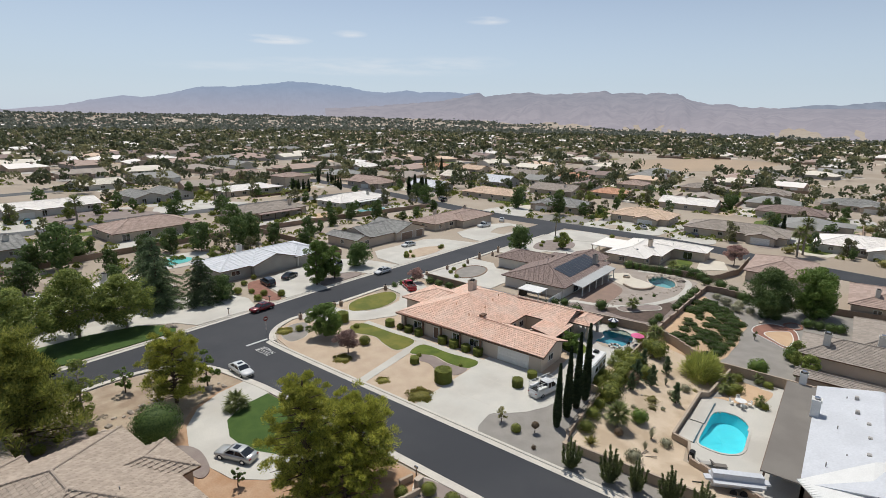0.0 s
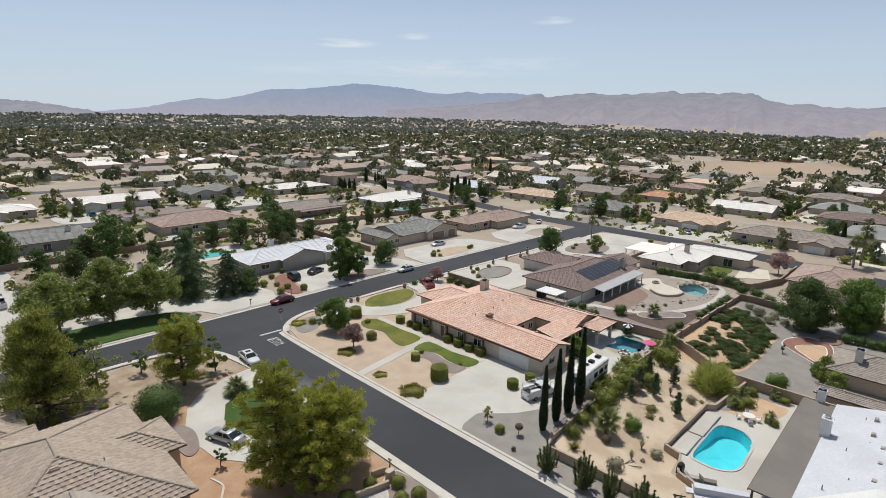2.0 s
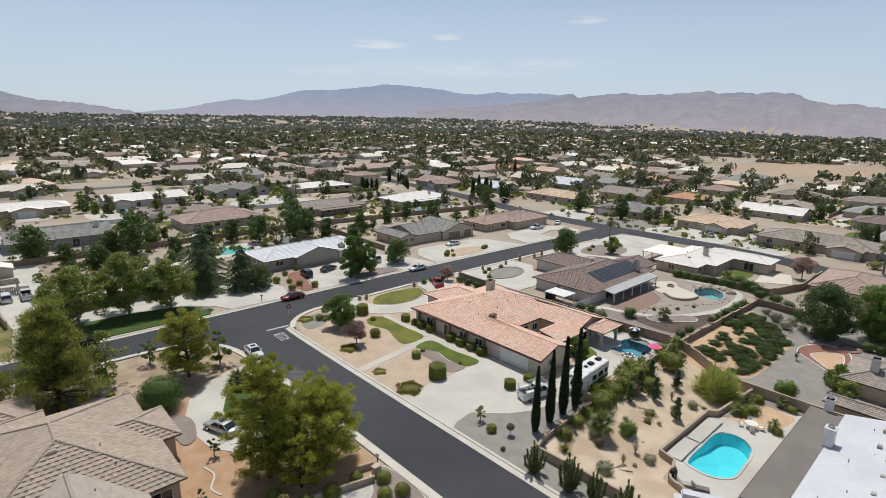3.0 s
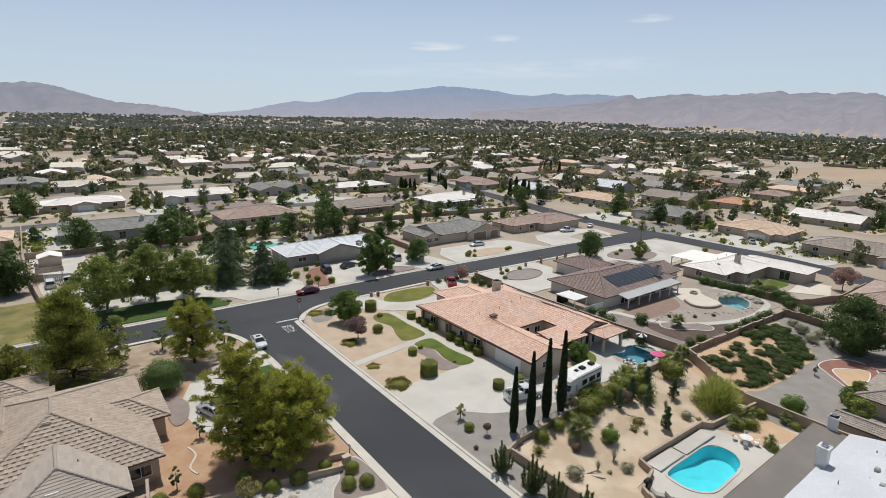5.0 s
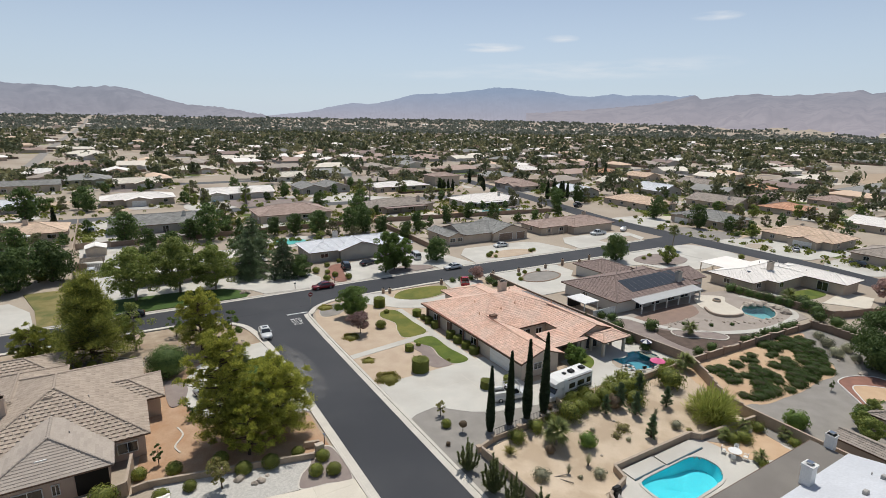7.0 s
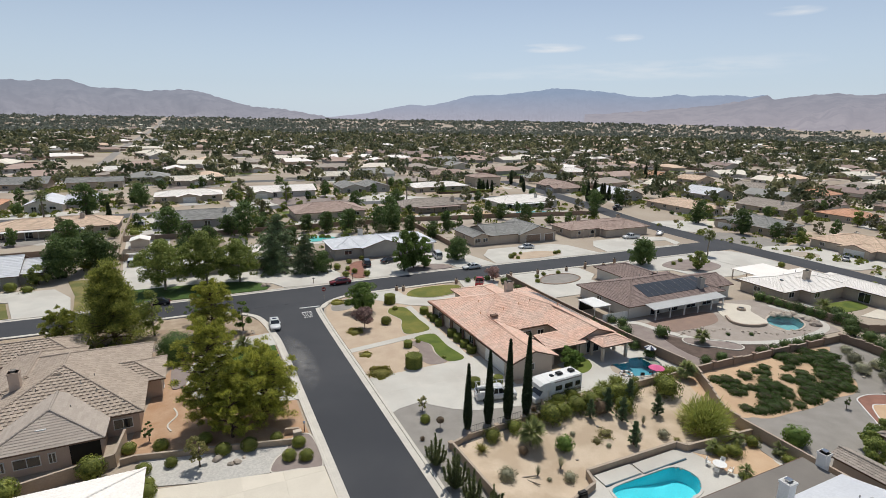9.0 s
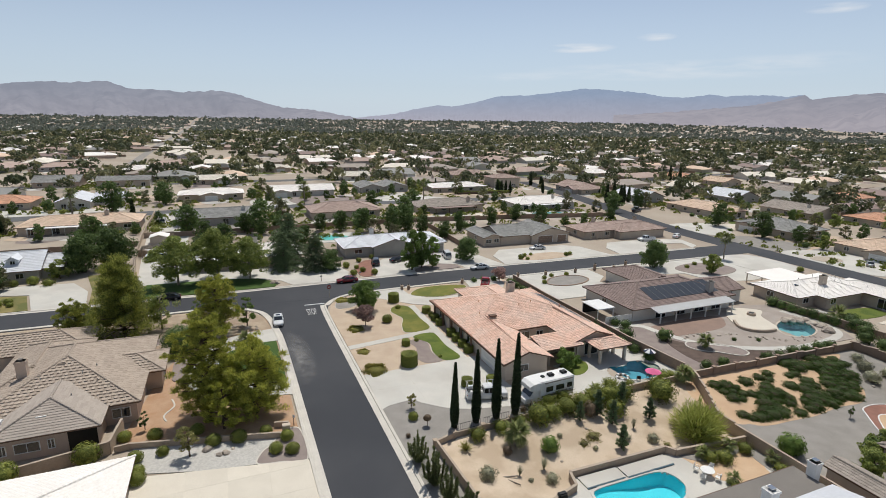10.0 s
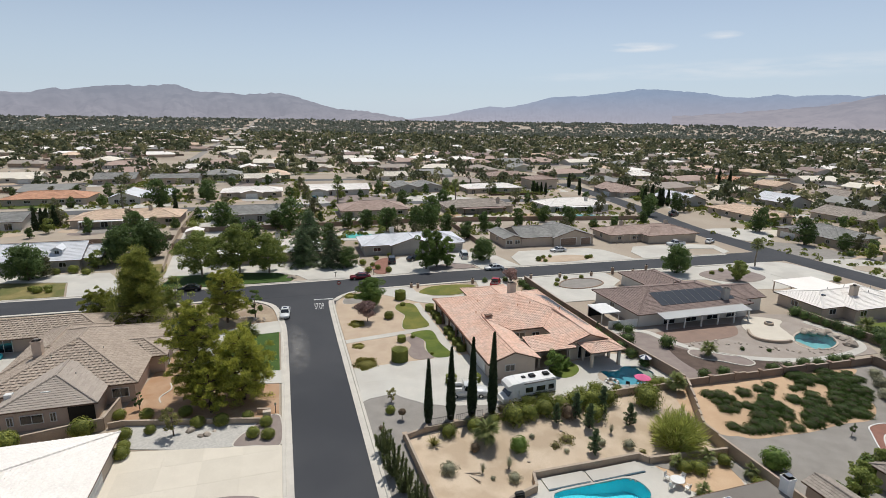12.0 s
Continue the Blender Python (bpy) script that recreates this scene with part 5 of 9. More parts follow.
patch("driveway", "curved pale drive of the pink-roofed house", [(136, 89.6), (150, 89.6), (150, 95), (158, 97.5), (166, 96), (164, 89.8), (168, 92), (170, 100), (160, 104), (142, 103), (137, 97)], CONCRETE, 0.10, False, 0)
patch("driveway", "pale concrete drive across the lawn", [(-4.4, 89.2), (4.6, 88.9), (3.0, 99), (-1, 106.5), (-24, 109), (-40, 107), (-40, 102.5), (-20, 103), (-7.5, 100)], CONCRETE, 0.12, False, 0)
patch("lawn", "yellowing lawn under a round tree", [(-5, 89.6), (-7.8, 99.6), (-20, 102.6), (-36, 101.8), (-40, 90)], DRYLAWN, 0.11, False, 0)
patch("lawn", "yellowing lawn beside the drive", [(5, 89.2), (10.4, 89.2), (11.6, 104), (10.5, 112), (0.5, 112), (3.6, 100)], DRYLAWN, 0.11, False, 0)
patch("driveway", "long pale concrete side drive", [(12, 99), (21, 99), (20, 150), (17, 196), (7.4, 196), (8.4, 150), (10, 125)], CONCRETE, 0.09, False, 0)
block_wall("long brown block wall between lots", [(11.0, 104), (8.6, 126), (7.2, 150), (6.4, 195)], 1.7, 0.2, TANBLOCK)
block_wall("brown block wall behind the first row", [(16, 151), (96, 151.6)], 1.7, 0.2, BROWNBLOCK)
block_wall("brown block wall behind the grey-roofed house", [(95, 108), (96.6, 151.6), (132, 149), (178, 144)], 1.7, 0.2, BROWNBLOCK)
block_wall("brown block wall of the left lot", [(-70, 138), (7.6, 141)], 1.6, 0.2, BROWNBLOCK)
patch("dry_field", "bare dry tan field", [(470, 158), (560, 178), (660, 150), (650, 60), (560, 62), (470, 112)], DRYFIELD, 0.06, False, 0)


pool("kidney-shaped dark blue swimming pool with stone coping", pool_a, gz(87, 28) + 0.06, DARKPOOLWALL)
pool("turquoise swimming pool set in a concrete deck", pool_p, gz(70, 8) + 0.06, POOLWALL)
pool("green-blue free-form pool with boulders beside it", pool_c, gz(128, 32) + 0.06, TEALPOOLWALL, coping=ROCK)

# ---- the salmon-tiled house ----
ha = thing("house", "single-storey beige house with salmon tile roof and courtyard", "house")
EA = 2.75
walls(ha, 66.8, 32.4, 73.8, 60.4, -0.3, EA, PALESTUCCO)
walls(ha, 80.8, 35.4, 87.8, 60.4, -0.3, EA, PALESTUCCO)
walls(ha, 73.6, 42.8, 81.0, 60.4, -0.3, EA, PALESTUCCO)
walls(ha, 74.0, 60.4, 82.4, 65.4, -0.3, EA, PALESTUCCO)
RA = EA + 0.1
XW, XE, YC = 74.4, 80.2, 42.5
RW, RE = (66.1 + XW) / 2, (XE + 88.5) / 2
HW, YV = 1.45, YC + (XW - 66.1) / 2
pk, pk2 = (75.6, 51.8, RA + 3.05), (79.0, 51.8, RA + 3.05)
fa = [
    [(66.1, 61.2, RA), (66.1, 31.7, RA), (RW, 31.7, RA + HW), (RW, YV, RA + HW), pk],
    [(RW, 31.7, RA + HW), (XW, 31.7, RA), (XW, YC, RA), (RW, YV, RA + HW)],
    [(RW, YV, RA + HW), (XW, YC, RA), (XE, YC, RA), (RE, YV, RA + HW), pk2, pk],
    [(RE, YV, RA + HW), (XE, YC, RA), (XE, 34.8, RA), (RE, 34.8, RA + HW)],
    [(RE, 34.8, RA + HW), (88.5, 34.8, RA), (88.5, 61.2, RA), pk2, (RE, YV, RA + HW)],
    [(88.5, 61.2, RA), (66.1, 61.2, RA), pk, pk2],
]
ca = [((RW, 31.7, RA + HW), (RW, YV, RA + HW)), ((RW, YV, RA + HW), pk), (pk, pk2), (pk2, (RE, YV, RA + HW)), ((RE, YV, RA + HW), (RE, 34.8, RA + HW)), ((66.1, 61.2, RA), pk), ((88.5, 61.2, RA), pk2)]
add_roof(ha, fa, ca, [[(66.1, 31.7, RA), (XW, 31.7, RA), (RW, 31.7, RA + HW)], [(XE, 34.8, RA), (88.5, 34.8, RA), (RE, 34.8, RA + HW)]], SALMON, True, PALESTUCCO, 0.045, 0.40, 0.42)
add_roof(ha, [[(XW, 38.4, RA + 0.6), (XW, 34.0, RA - 0.1), (81.6, 34.0, RA - 0.1), (81.6, 38.4, RA + 0.6)]], [], [], SALMON, True, PALESTUCCO, 0.045, 0.40, 0.42)
f2, c2, g2 = roof_faces(74.0, 55.0, 82.4, 65.4, RA - 0.02, 0.30, "gh", "y", 0.7)
add_roof(ha, f2, c2, [], SALMON, True, PALESTUCCO, 0.045, 0.40, 0.42)
chimney(ha, 79.2, 53.6, 4.6, 7.4, 1.3, 1.1, PALESTUCCO)
for x in (75.4, 80.6):
    part("patio_post", boxes((x - 0.15, 34.2, 0, x + 0.15, 34.5, RA - 0.2)), PALESTUCCO, ha)
part("courtyard_wall", boxes((73.8, 38.0, 0, 80.8, 38.2, RA + 0.4)), PALESTUCCO, ha)
opening(ha, "slider", "s", 76.0, 42.76, 0.2, 2.2, 2.1)
opening(ha, "window", "s", 79.0, 42.76, 0.9, 1.4, 1.2)
opening(ha, "garage", "w", 66.75, 37.2, 0.12, 5.2, 2.2)
opening(ha, "window", "s", 69.8, 32.38, 1.1, 1.6, 1.1)
for y in (44.5, 48, 56.5):
    opening(ha, "window", "w", 66.78, y, 0.9, 1.8, 1.3)
opening(ha, "door", "w", 66.78, 52.4, 0.1, 1.1, 2.1)
opening(ha, "slider", "s", 84.0, 35.38, 0.15, 2.6, 2.1)
for x, y in ((74.4, 47.5), (78, 48.2), (80.6, 48.6), (72.0, 52), (70.2, 48), (72.2, 40), (82, 55), (86, 47.5), (85.6, 41)):
    zz = RA + 0.15 + min(min(x - 66.1, 88.5 - x), min(61.2 - y, max(0, y - 42.3))) * 0.31
    part("roof_vent", rod(bmesh.new(), (x, y, zz - 0.4), (x, y, zz + 0.45), 0.09, 0.09, 8), ORANGETILE, ha)
part("skylight", boxes((71.2, 45.8, RA + 1.5, 72.4, 46.6, RA + 1.75)), WOODTRIM, ha)
for y in range(43, 60, 4):
    part("porch_post", boxes((66.2, y - 0.14, 0, 66.48, y + 0.14, RA - 0.1)), WOODTRIM, ha)
solar = thing("solar_panels", "row of black solar panels on the tile roof", "solar panel")
for i in range(9):
    y = 40.6 + i * 1.75
    bm = bmesh.new()
    pts = [(85.1, y, RA + 1.15), (87.9, y, RA + 0.32), (87.9, y + 1.65, RA + 0.32), (85.1, y + 1.65, RA + 1.15)]
    top = [bm.verts.new(p) for p in pts]
    low = [bm.verts.new((p[0], p[1], p[2] - 0.05)) for p in pts]
    bm.faces.new(top)
    bm.faces.new(low[::-1])
    for a in range(4):
        bm.faces.new((top[a], low[a], low[(a + 1) % 4], top[(a + 1) % 4]))
    part("panel", bm, SOLAR, solar)

gz0 = thing("gazebo", "open poolside pavilion with salmon tile hip roof", "gazebo")
fs, cp, gb = roof_faces(83.0, 31.9, 88.1, 34.9, 2.75, 0.38, "hip", "x", 0.5)
add_roof(gz0, fs, cp, [], SALMON, True, None, 0.045, 0.40, 0.42)
for x, y in ((83.2, 32.1), (87.9, 32.1), (83.2, 34.7), (87.9, 34.7)):
    part("post", boxes((x - 0.2, y - 0.2, 0, x + 0.2, y + 0.2, 2.7)), PALESTUCCO, gz0)

# ---- the brown-tiled house with solar panels ----
hc = thing("house", "single-storey grey house with brown tile roof and covered patio", "house")
zc = gz(114, 52)
wing(hc, 101.2, 45.2, 126.4, 59.4, BROWNTILE, WHITESTUCCO, 2.75, 0.31, "hip", "x", 0.7, True, zc)
wing(hc, 114.4, 57, 123.2, 69.4, BROWNTILE, WHITESTUCCO, 2.75, 0.31, "gh", "y", 0.7, True, zc)
wing(hc, 124.0, 47.6, 132.4, 55.6, BROWNTILE, WHITESTUCCO, 2.7, 0.30, "hg", "x", 0.6, True, zc)
bm = bmesh.new()
top = [bm.verts.new(p) for p in ((104.6, 42.2, zc + 2.45), (124.4, 42.2, zc + 2.45), (124.4, 46.6, zc + 3.15), (104.6, 46.6, zc + 3.15))]
ex = bmesh.ops.extrude_face_region(bm, geom=[bm.faces.new(top)])
for v in (q for q in ex["geom"] if isinstance(q, bmesh.types.BMVert)):
    v.co.z -= 0.14
part("patio_cover", bm, mat("pale grey patio cover", (0.46, 0.46, 0.45), (0.42, 0.42, 0.41), 0.6, 0.4, 6.0), hc, "flat pale grey patio roof")
for x in (105.4, 109.2, 113.0, 116.8, 120.6, 124.0):
    part("patio_post", boxes((x - 0.1, 42.4, zc - 0.2, x + 0.1, 42.6, zc + 2.4)), WHITEPAINT, hc)
for x in (108, 113, 118, 122.6):
    opening(hc, "slider", "s", x, 45.18, zc + 0.1, 2.6, 2.1)
opening(hc, "window", "w", 101.18, 53.5, zc + 1.0, 1.4, 1.2)
opening(hc, "window", "s", 129.0, 47.58, zc + 0.9, 1.6, 1.4)
chimney(hc, 121.9, 46.6, zc + 2.9, zc + 5.6, 1.2, 0.9, GREYSTUCCO)
vents(hc, [(105 + 2.6 * i, 53.6 + (i % 2), zc + 4.9) for i in range(7)])
sol = thing("solar_panels", "large array of black solar panels on brown tile roof", "solar panel")
for i in range(10):
    xa = 107.0 + i * 1.72
    bm = bmesh.new()
    pts = [(xa, 46.3, zc + 3.42), (xa + 1.64, 46.3, zc + 3.42), (xa + 1.64, 50.4, zc + 4.69), (xa, 50.4, zc + 4.69)]
    top = [bm.verts.new(p) for p in pts]
    low = [bm.verts.new((p[0], p[1], p[2] - 0.05)) for p in pts]
    bm.faces.new(top)
    bm.faces.new(low[::-1])
    for a in range(4):
        bm.faces.new((top[a], low[a], low[(a + 1) % 4], top[(a + 1) % 4]))
    part("panel", bm, SOLAR, sol)
    part("panel_rim", rod(bmesh.new(), (xa + 1.68, 46.25, zc + 3.42), (xa + 1.68, 50.45, zc + 4.72), 0.025, 0.025, 6), GREYSTUCCO, sol)
sh = thing("garden_shed", "small open shelter with flat white roof", "shed")
zs = gz(97, 50)
part("roof", boxes((94.9, 47.6, zs + 2.15, 98.9, 52.6, zs + 2.3)), WHITEPAINT, sh)
for x, y in ((95.1, 47.8), (98.7, 47.8), (95.1, 52.4), (98.7, 52.4)):
    part("post", boxes((x - 0.07, y - 0.07, zs - 0.1, x + 0.07, y + 0.07, zs + 2.15)), WHITEPAINT, sh)
part("back_panel", boxes((95.1, 52.3, zs, 98.7, 52.4, zs + 2.1)), IRON, sh)
fence = thing("board_fence", "white board side fence and gate", "fence")
for i in range(8):
    part("board", boxes((95.0 + i * 0.8, 45.4, zs - 0.1, 95.77 + i * 0.8, 45.46, zs + 1.5)), WHITEPAINT, fence)

# ---- the white-tiled house ----
hw = thing("house", "single-storey beige house with white tile hip roof", "house")
zw = gz(150, 45)
wing(hw, 139.7, 40.2, 161.4, 50.0, WHITETILE, STUCCO, 2.7, 0.27, "hip", "x", 0.7, True, zw, 0.02)
wing(hw, 145.4, 37.8, 158, 47.0, WHITETILE, STUCCO, 2.68, 0.27, "hh", "x", 0.7, True, zw, 0.02)
wing(hw, 156.9, 29.1, 164.0, 44.6, WHITETILE, STUCCO, 2.7, 0.27, "hh", "y", 0.7, True, zw, 0.02)
part("flat_roof", boxes((146.2, 50.7, zw + 2.45, 158.2, 57.6, zw + 2.62)), WHITETILE, hw, "flat white roof over the entrance")
for x in (146.6, 152, 157.8):
    part("porch_post", boxes((x - 0.1, 57.1, zw - 0.2, x + 0.1, 57.3, zw + 2.45)), STUCCO, hw)
chimney(hw, 149.6, 41.8, zw + 3.2, zw + 5.9, 1.4, 0.9, STUCCO)
part("skylight", boxes((143.2, 43.2, zw + 3.5, 144.1, 44.0, zw + 3.95)), GLASS, hw)
vents(hw, [(147.4, 45.6, zw + 4.2), (152.6, 46, zw + 4.3), (155, 42.6, zw + 3.9), (159, 45, zw + 3.9), (158.6, 38, zw + 3.4)])
for x in (142.5, 147.5):
    opening(hw, "window", "s", x, 40.16 if x < 145 else 37.76, zw + 1.0, 1.8, 1.2)
opening(hw, "slider", "w", 156.86, 33.4, zw + 0.1, 2.4, 2.1)
opening(hw, "window", "w", 139.66, 46, zw + 1.0, 1.6, 1.2)
tub = thing("spa_tub", "square covered hot tub", "hot tub")
part("shell", boxes((138.8, 34.4, gz(139, 35), 140.8, 36.4, gz(139, 35) + 0.8), bevel=0.08), TAUPETILE, tub)
part("cover", boxes((138.7, 34.3, gz(139, 35) + 0.8, 140.9, 36.5, gz(139, 35) + 0.95), bevel=0.05), GREYSTUCCO, tub)

# ---- the tan-tiled house west of the street ----
hl = thing("house", "single-storey beige house with tan tile hip roofs", "house")
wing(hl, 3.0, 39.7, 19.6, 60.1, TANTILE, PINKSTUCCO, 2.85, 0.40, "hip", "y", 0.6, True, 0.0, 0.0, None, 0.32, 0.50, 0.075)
wing(hl, 6.4, 35.4, 16.2, 43, SHADETILE, PINKSTUCCO, 2.85, 0.40, "hg", "y", 0.6, True, 0.0, 0.0, None, 1.2, 0.34)
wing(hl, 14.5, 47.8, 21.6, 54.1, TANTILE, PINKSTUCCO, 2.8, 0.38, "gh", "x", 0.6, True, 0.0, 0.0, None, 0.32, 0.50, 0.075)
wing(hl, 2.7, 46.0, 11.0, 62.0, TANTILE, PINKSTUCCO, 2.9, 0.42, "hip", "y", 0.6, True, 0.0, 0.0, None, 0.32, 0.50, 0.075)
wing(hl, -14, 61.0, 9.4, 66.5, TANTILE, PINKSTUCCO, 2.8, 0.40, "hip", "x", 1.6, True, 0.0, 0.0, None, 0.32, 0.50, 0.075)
chimney(hl, 6.4, 47.6, 3.6, 6.7, 1.1, 0.9, PINKSTUCCO)
opening(hl, "window", "s", 9.6, 35.36, 0.8, 2.4, 1.2)
opening(hl, "window", "s", 7.4, 35.36, 0.8, 0.7, 1.2)
opening(hl, "window", "s", 11.8, 35.36, 0.8, 0.7, 1.2)
# black sheet on the wall, painted shade of a patio opening
part("patio_opening", boxes((13.4, 35.3, 0.1, 16.2, 35.36, 2.4)), IRON, hl)
opening(hl, "window", "s", 17.9, 39.66, 0.8, 2.0, 1.3)
opening(hl, "door", "e", 21.64, 50.4, 0.1, 1.1, 2.1)
opening(hl, "slider", "s", -3.6, 60.96, 0.1, 2.4, 2.1)
part("skylight", boxes((10.3, 36.9, 3.4, 11.3, 37.6, 4.02)), WHITEPAINT, hl)
part("skylight", boxes((6.0, 38.0, 2.9, 6.8, 38.7, 3.6)), WHITEPAINT, hl)
vents(hl, [(13.4, 44.6, 5.1), (15.2, 43.2, 4.5), (9, 44.6, 5.0), (14.6, 46.4, 5.1), (13.0, 40.4, 4.3)])
part("roof_vent", boxes((10.4, 46.5, 5.6, 11.3, 47.0, 6.15), bevel=0.1), TANTILE, hl)
patch("patio", "pale concrete courtyard behind the tan-tiled house", [(-14, 47), (2.4, 47), (2.4, 61), (-14, 61)], CONCRETE, 0.09, False, 0)
pp = thing("paddling_pool", "small round turquoise paddling pool on concrete", "paddling pool", "", (-4.3, 58.9, 0.09))
part("rim", ribbon(bmesh.new(), [(1.15 * math.cos(a * 0.3142), 1.15 * math.sin(a * 0.3142)) for a in range(20)], (-0.08, -0.08, 0.08, 0.08), (0.0, 0.4, 0.4, 0.0), True), POOLWALL, pp)
part("water", rod(bmesh.new(), (0, 0, 0.0), (0, 0, 0.3), 1.1, 1.1, 20), POOLWALL, pp)

# ---- the white-roofed house at the south-west ----
hn = thing("house", "single-storey house with white tile roof and garage", "house")
wing(hn, -2, 2, 20.4, 26.6, WHITETILE, STUCCO, 2.8, 0.26, "hip", "y", 0.7, True, 0.0, 0.03, None, 0.6, 0.34)
wing(hn, -14, 10, 2, 27.6, WHITETILE, STUCCO, 2.8, 0.26, "hip", "x", 0.7, True, 0.0, 0.03, None, 0.6, 0.34)
opening(hn, "garage", "e", 20.44, 19.5, 0.1, 5.0, 2.2)
opening(hn, "garage", "e", 20.44, 13.2, 0.1, 5.0, 2.2)

# ---- the house beside the turquoise pool ----
hp = thing("house", "house with white coated roof and grey flat patio roof", "house")
zp = gz(72, 0)
part("patio_roof", boxes((59.8, -0.9, zp + 2.5, 85.2, 2.8, zp + 2.66)), GREYSHEET, hp, "flat grey rolled patio roof")
part("fascia", boxes((59.8, 2.8, zp + 2.4, 85.2, 2.86, zp + 2.68)), WOODTRIM, hp)
for x in (60.4, 65.2, 70, 74.8, 79.6, 84.6):
    part("patio_post", boxes((x - 0.1, 2.4, zp - 0.3, x + 0.1, 2.6, zp + 2.5)), WOODTRIM, hp)
walls(hp, 60.6, -14, 85.6, -1.2, zp - 0.4, zp + 2.7, STUCCO)
bm = bmesh.new()
rows = [[(60.0, -0.7, zp + 2.72), (86, -0.7, zp + 2.72), (86, -7.6, zp + 4.2), (60.0, -7.6, zp + 4.2)], [(60.0, -7.6, zp + 4.2), (86, -7.6, zp + 4.2), (86, -14.6, zp + 2.72), (60.0, -14.6, zp + 2.72)]]
for r in rows:
    ex = bmesh.ops.extrude_face_region(bm, geom=[bm.faces.new([bm.verts.new(p) for p in r])])
    for v in (q for q in ex["geom"] if isinstance(q, bmesh.types.BMVert)):
        v.co.z -= 0.15
part("roof", bm, WHITESHEET, hp, "white coated roof with small vents")
rib = bmesh.new()
f = rib.faces.new([rib.verts.new(p) for p in ((52.5, -14.5, zp + 3.6), (72, -14.5, zp + 4.4), (66, -6.6, zp + 4.35), (60.2, -0.4, zp + 2.78), (52.5, -6, zp + 2.7))])
ex = bmesh.ops.extrude_face_region(rib, geom=[f])
for v in (q for q in ex["geom"] if isinstance(q, bmesh.types.BMVert)):
    v.co.z -= 0.12
part("ribbed_roof", rib, WHITEPAINT, hp, "white ribbed sheet roof")
for i in range(30):
    t = i / 29
    part("roof_rib", rod(bmesh.new(), (52.6 + 7.6 * t, -6 + 5.6 * t, zp + 2.8), (53 + 19 * t, -14.5, zp + 3.7 + 0.8 * t), 0.05, 0.05, 4), WHITEPAINT, hp)
chimney(hp, 76.4, -0.9, zp + 2.4, zp + 5.0, 1.1, 1.0, WHITEPAINT, CHROME)
chimney(hp, 85.6, 1.0, zp + 1.8, zp + 4.3, 0.9, 0.9, WHITEPAINT, CHROME)
vents(hp, [(64 + 3.1 * i, -2.6 - (i * 1.7) % 4.4, zp + 3.35) for i in range(7)])
for x, y in ((82.6, -5.0), (78.3, -5.1), (75.6, -6.2), (72.0, -6.3), (68.0, -6.2)):
    part("roof_vent", boxes((x - 0.3, y - 0.22, zp + 3.4, x + 0.3, y + 0.22, zp + 4.05), bevel=0.06), GREYSTUCCO, hp)
walls(hp, 60.0, -1.1, 85, -0.9, zp - 0.2, zp + 2.5, PINKSTUCCO)
for x in (64, 69, 74, 80):
    opening(hp, "slider", "n", x, -0.86, zp + 0.1, 2.4, 2.1)

# houses east of the back wall
hr = thing("house", "house with grey-tan checkered tile roof and chimneys", "house")
zr = gz(105, -8) - 0.3
wing(hr, 99.8, -20, 109.6, 2.0, TAUPETILE, STUCCO, 2.7, 0.34, "hip", "y", 0.6, True, zr, 0.02)
wing(hr, 107.8, -17, 125, -5, TAUPETILE, STUCCO, 2.7, 0.34, "hip", "x", 0.6, True, zr, 0.02)
chimney(hr, 102.8, -0.9, zr + 3.3, zr + 5.8, 1.1, 1.0, WHITESTUCCO, CHROME)
chimney(hr, 106.4, -8, zr + 3.6, zr + 6, 1.1, 1.0, WHITESTUCCO, CHROME)
hr2 = thing("outbuilding", "small outbuilding with checkered tile roof", "shed")
wing(hr2, 89.8, -8, 92.4, 2.0, TAUPETILE, STUCCO, 2.2, 0.34, "gg", "y", 0.4, True, gz(91, -3), 0.02)

# ---- houses of the nearer blocks ----
LOTS = []


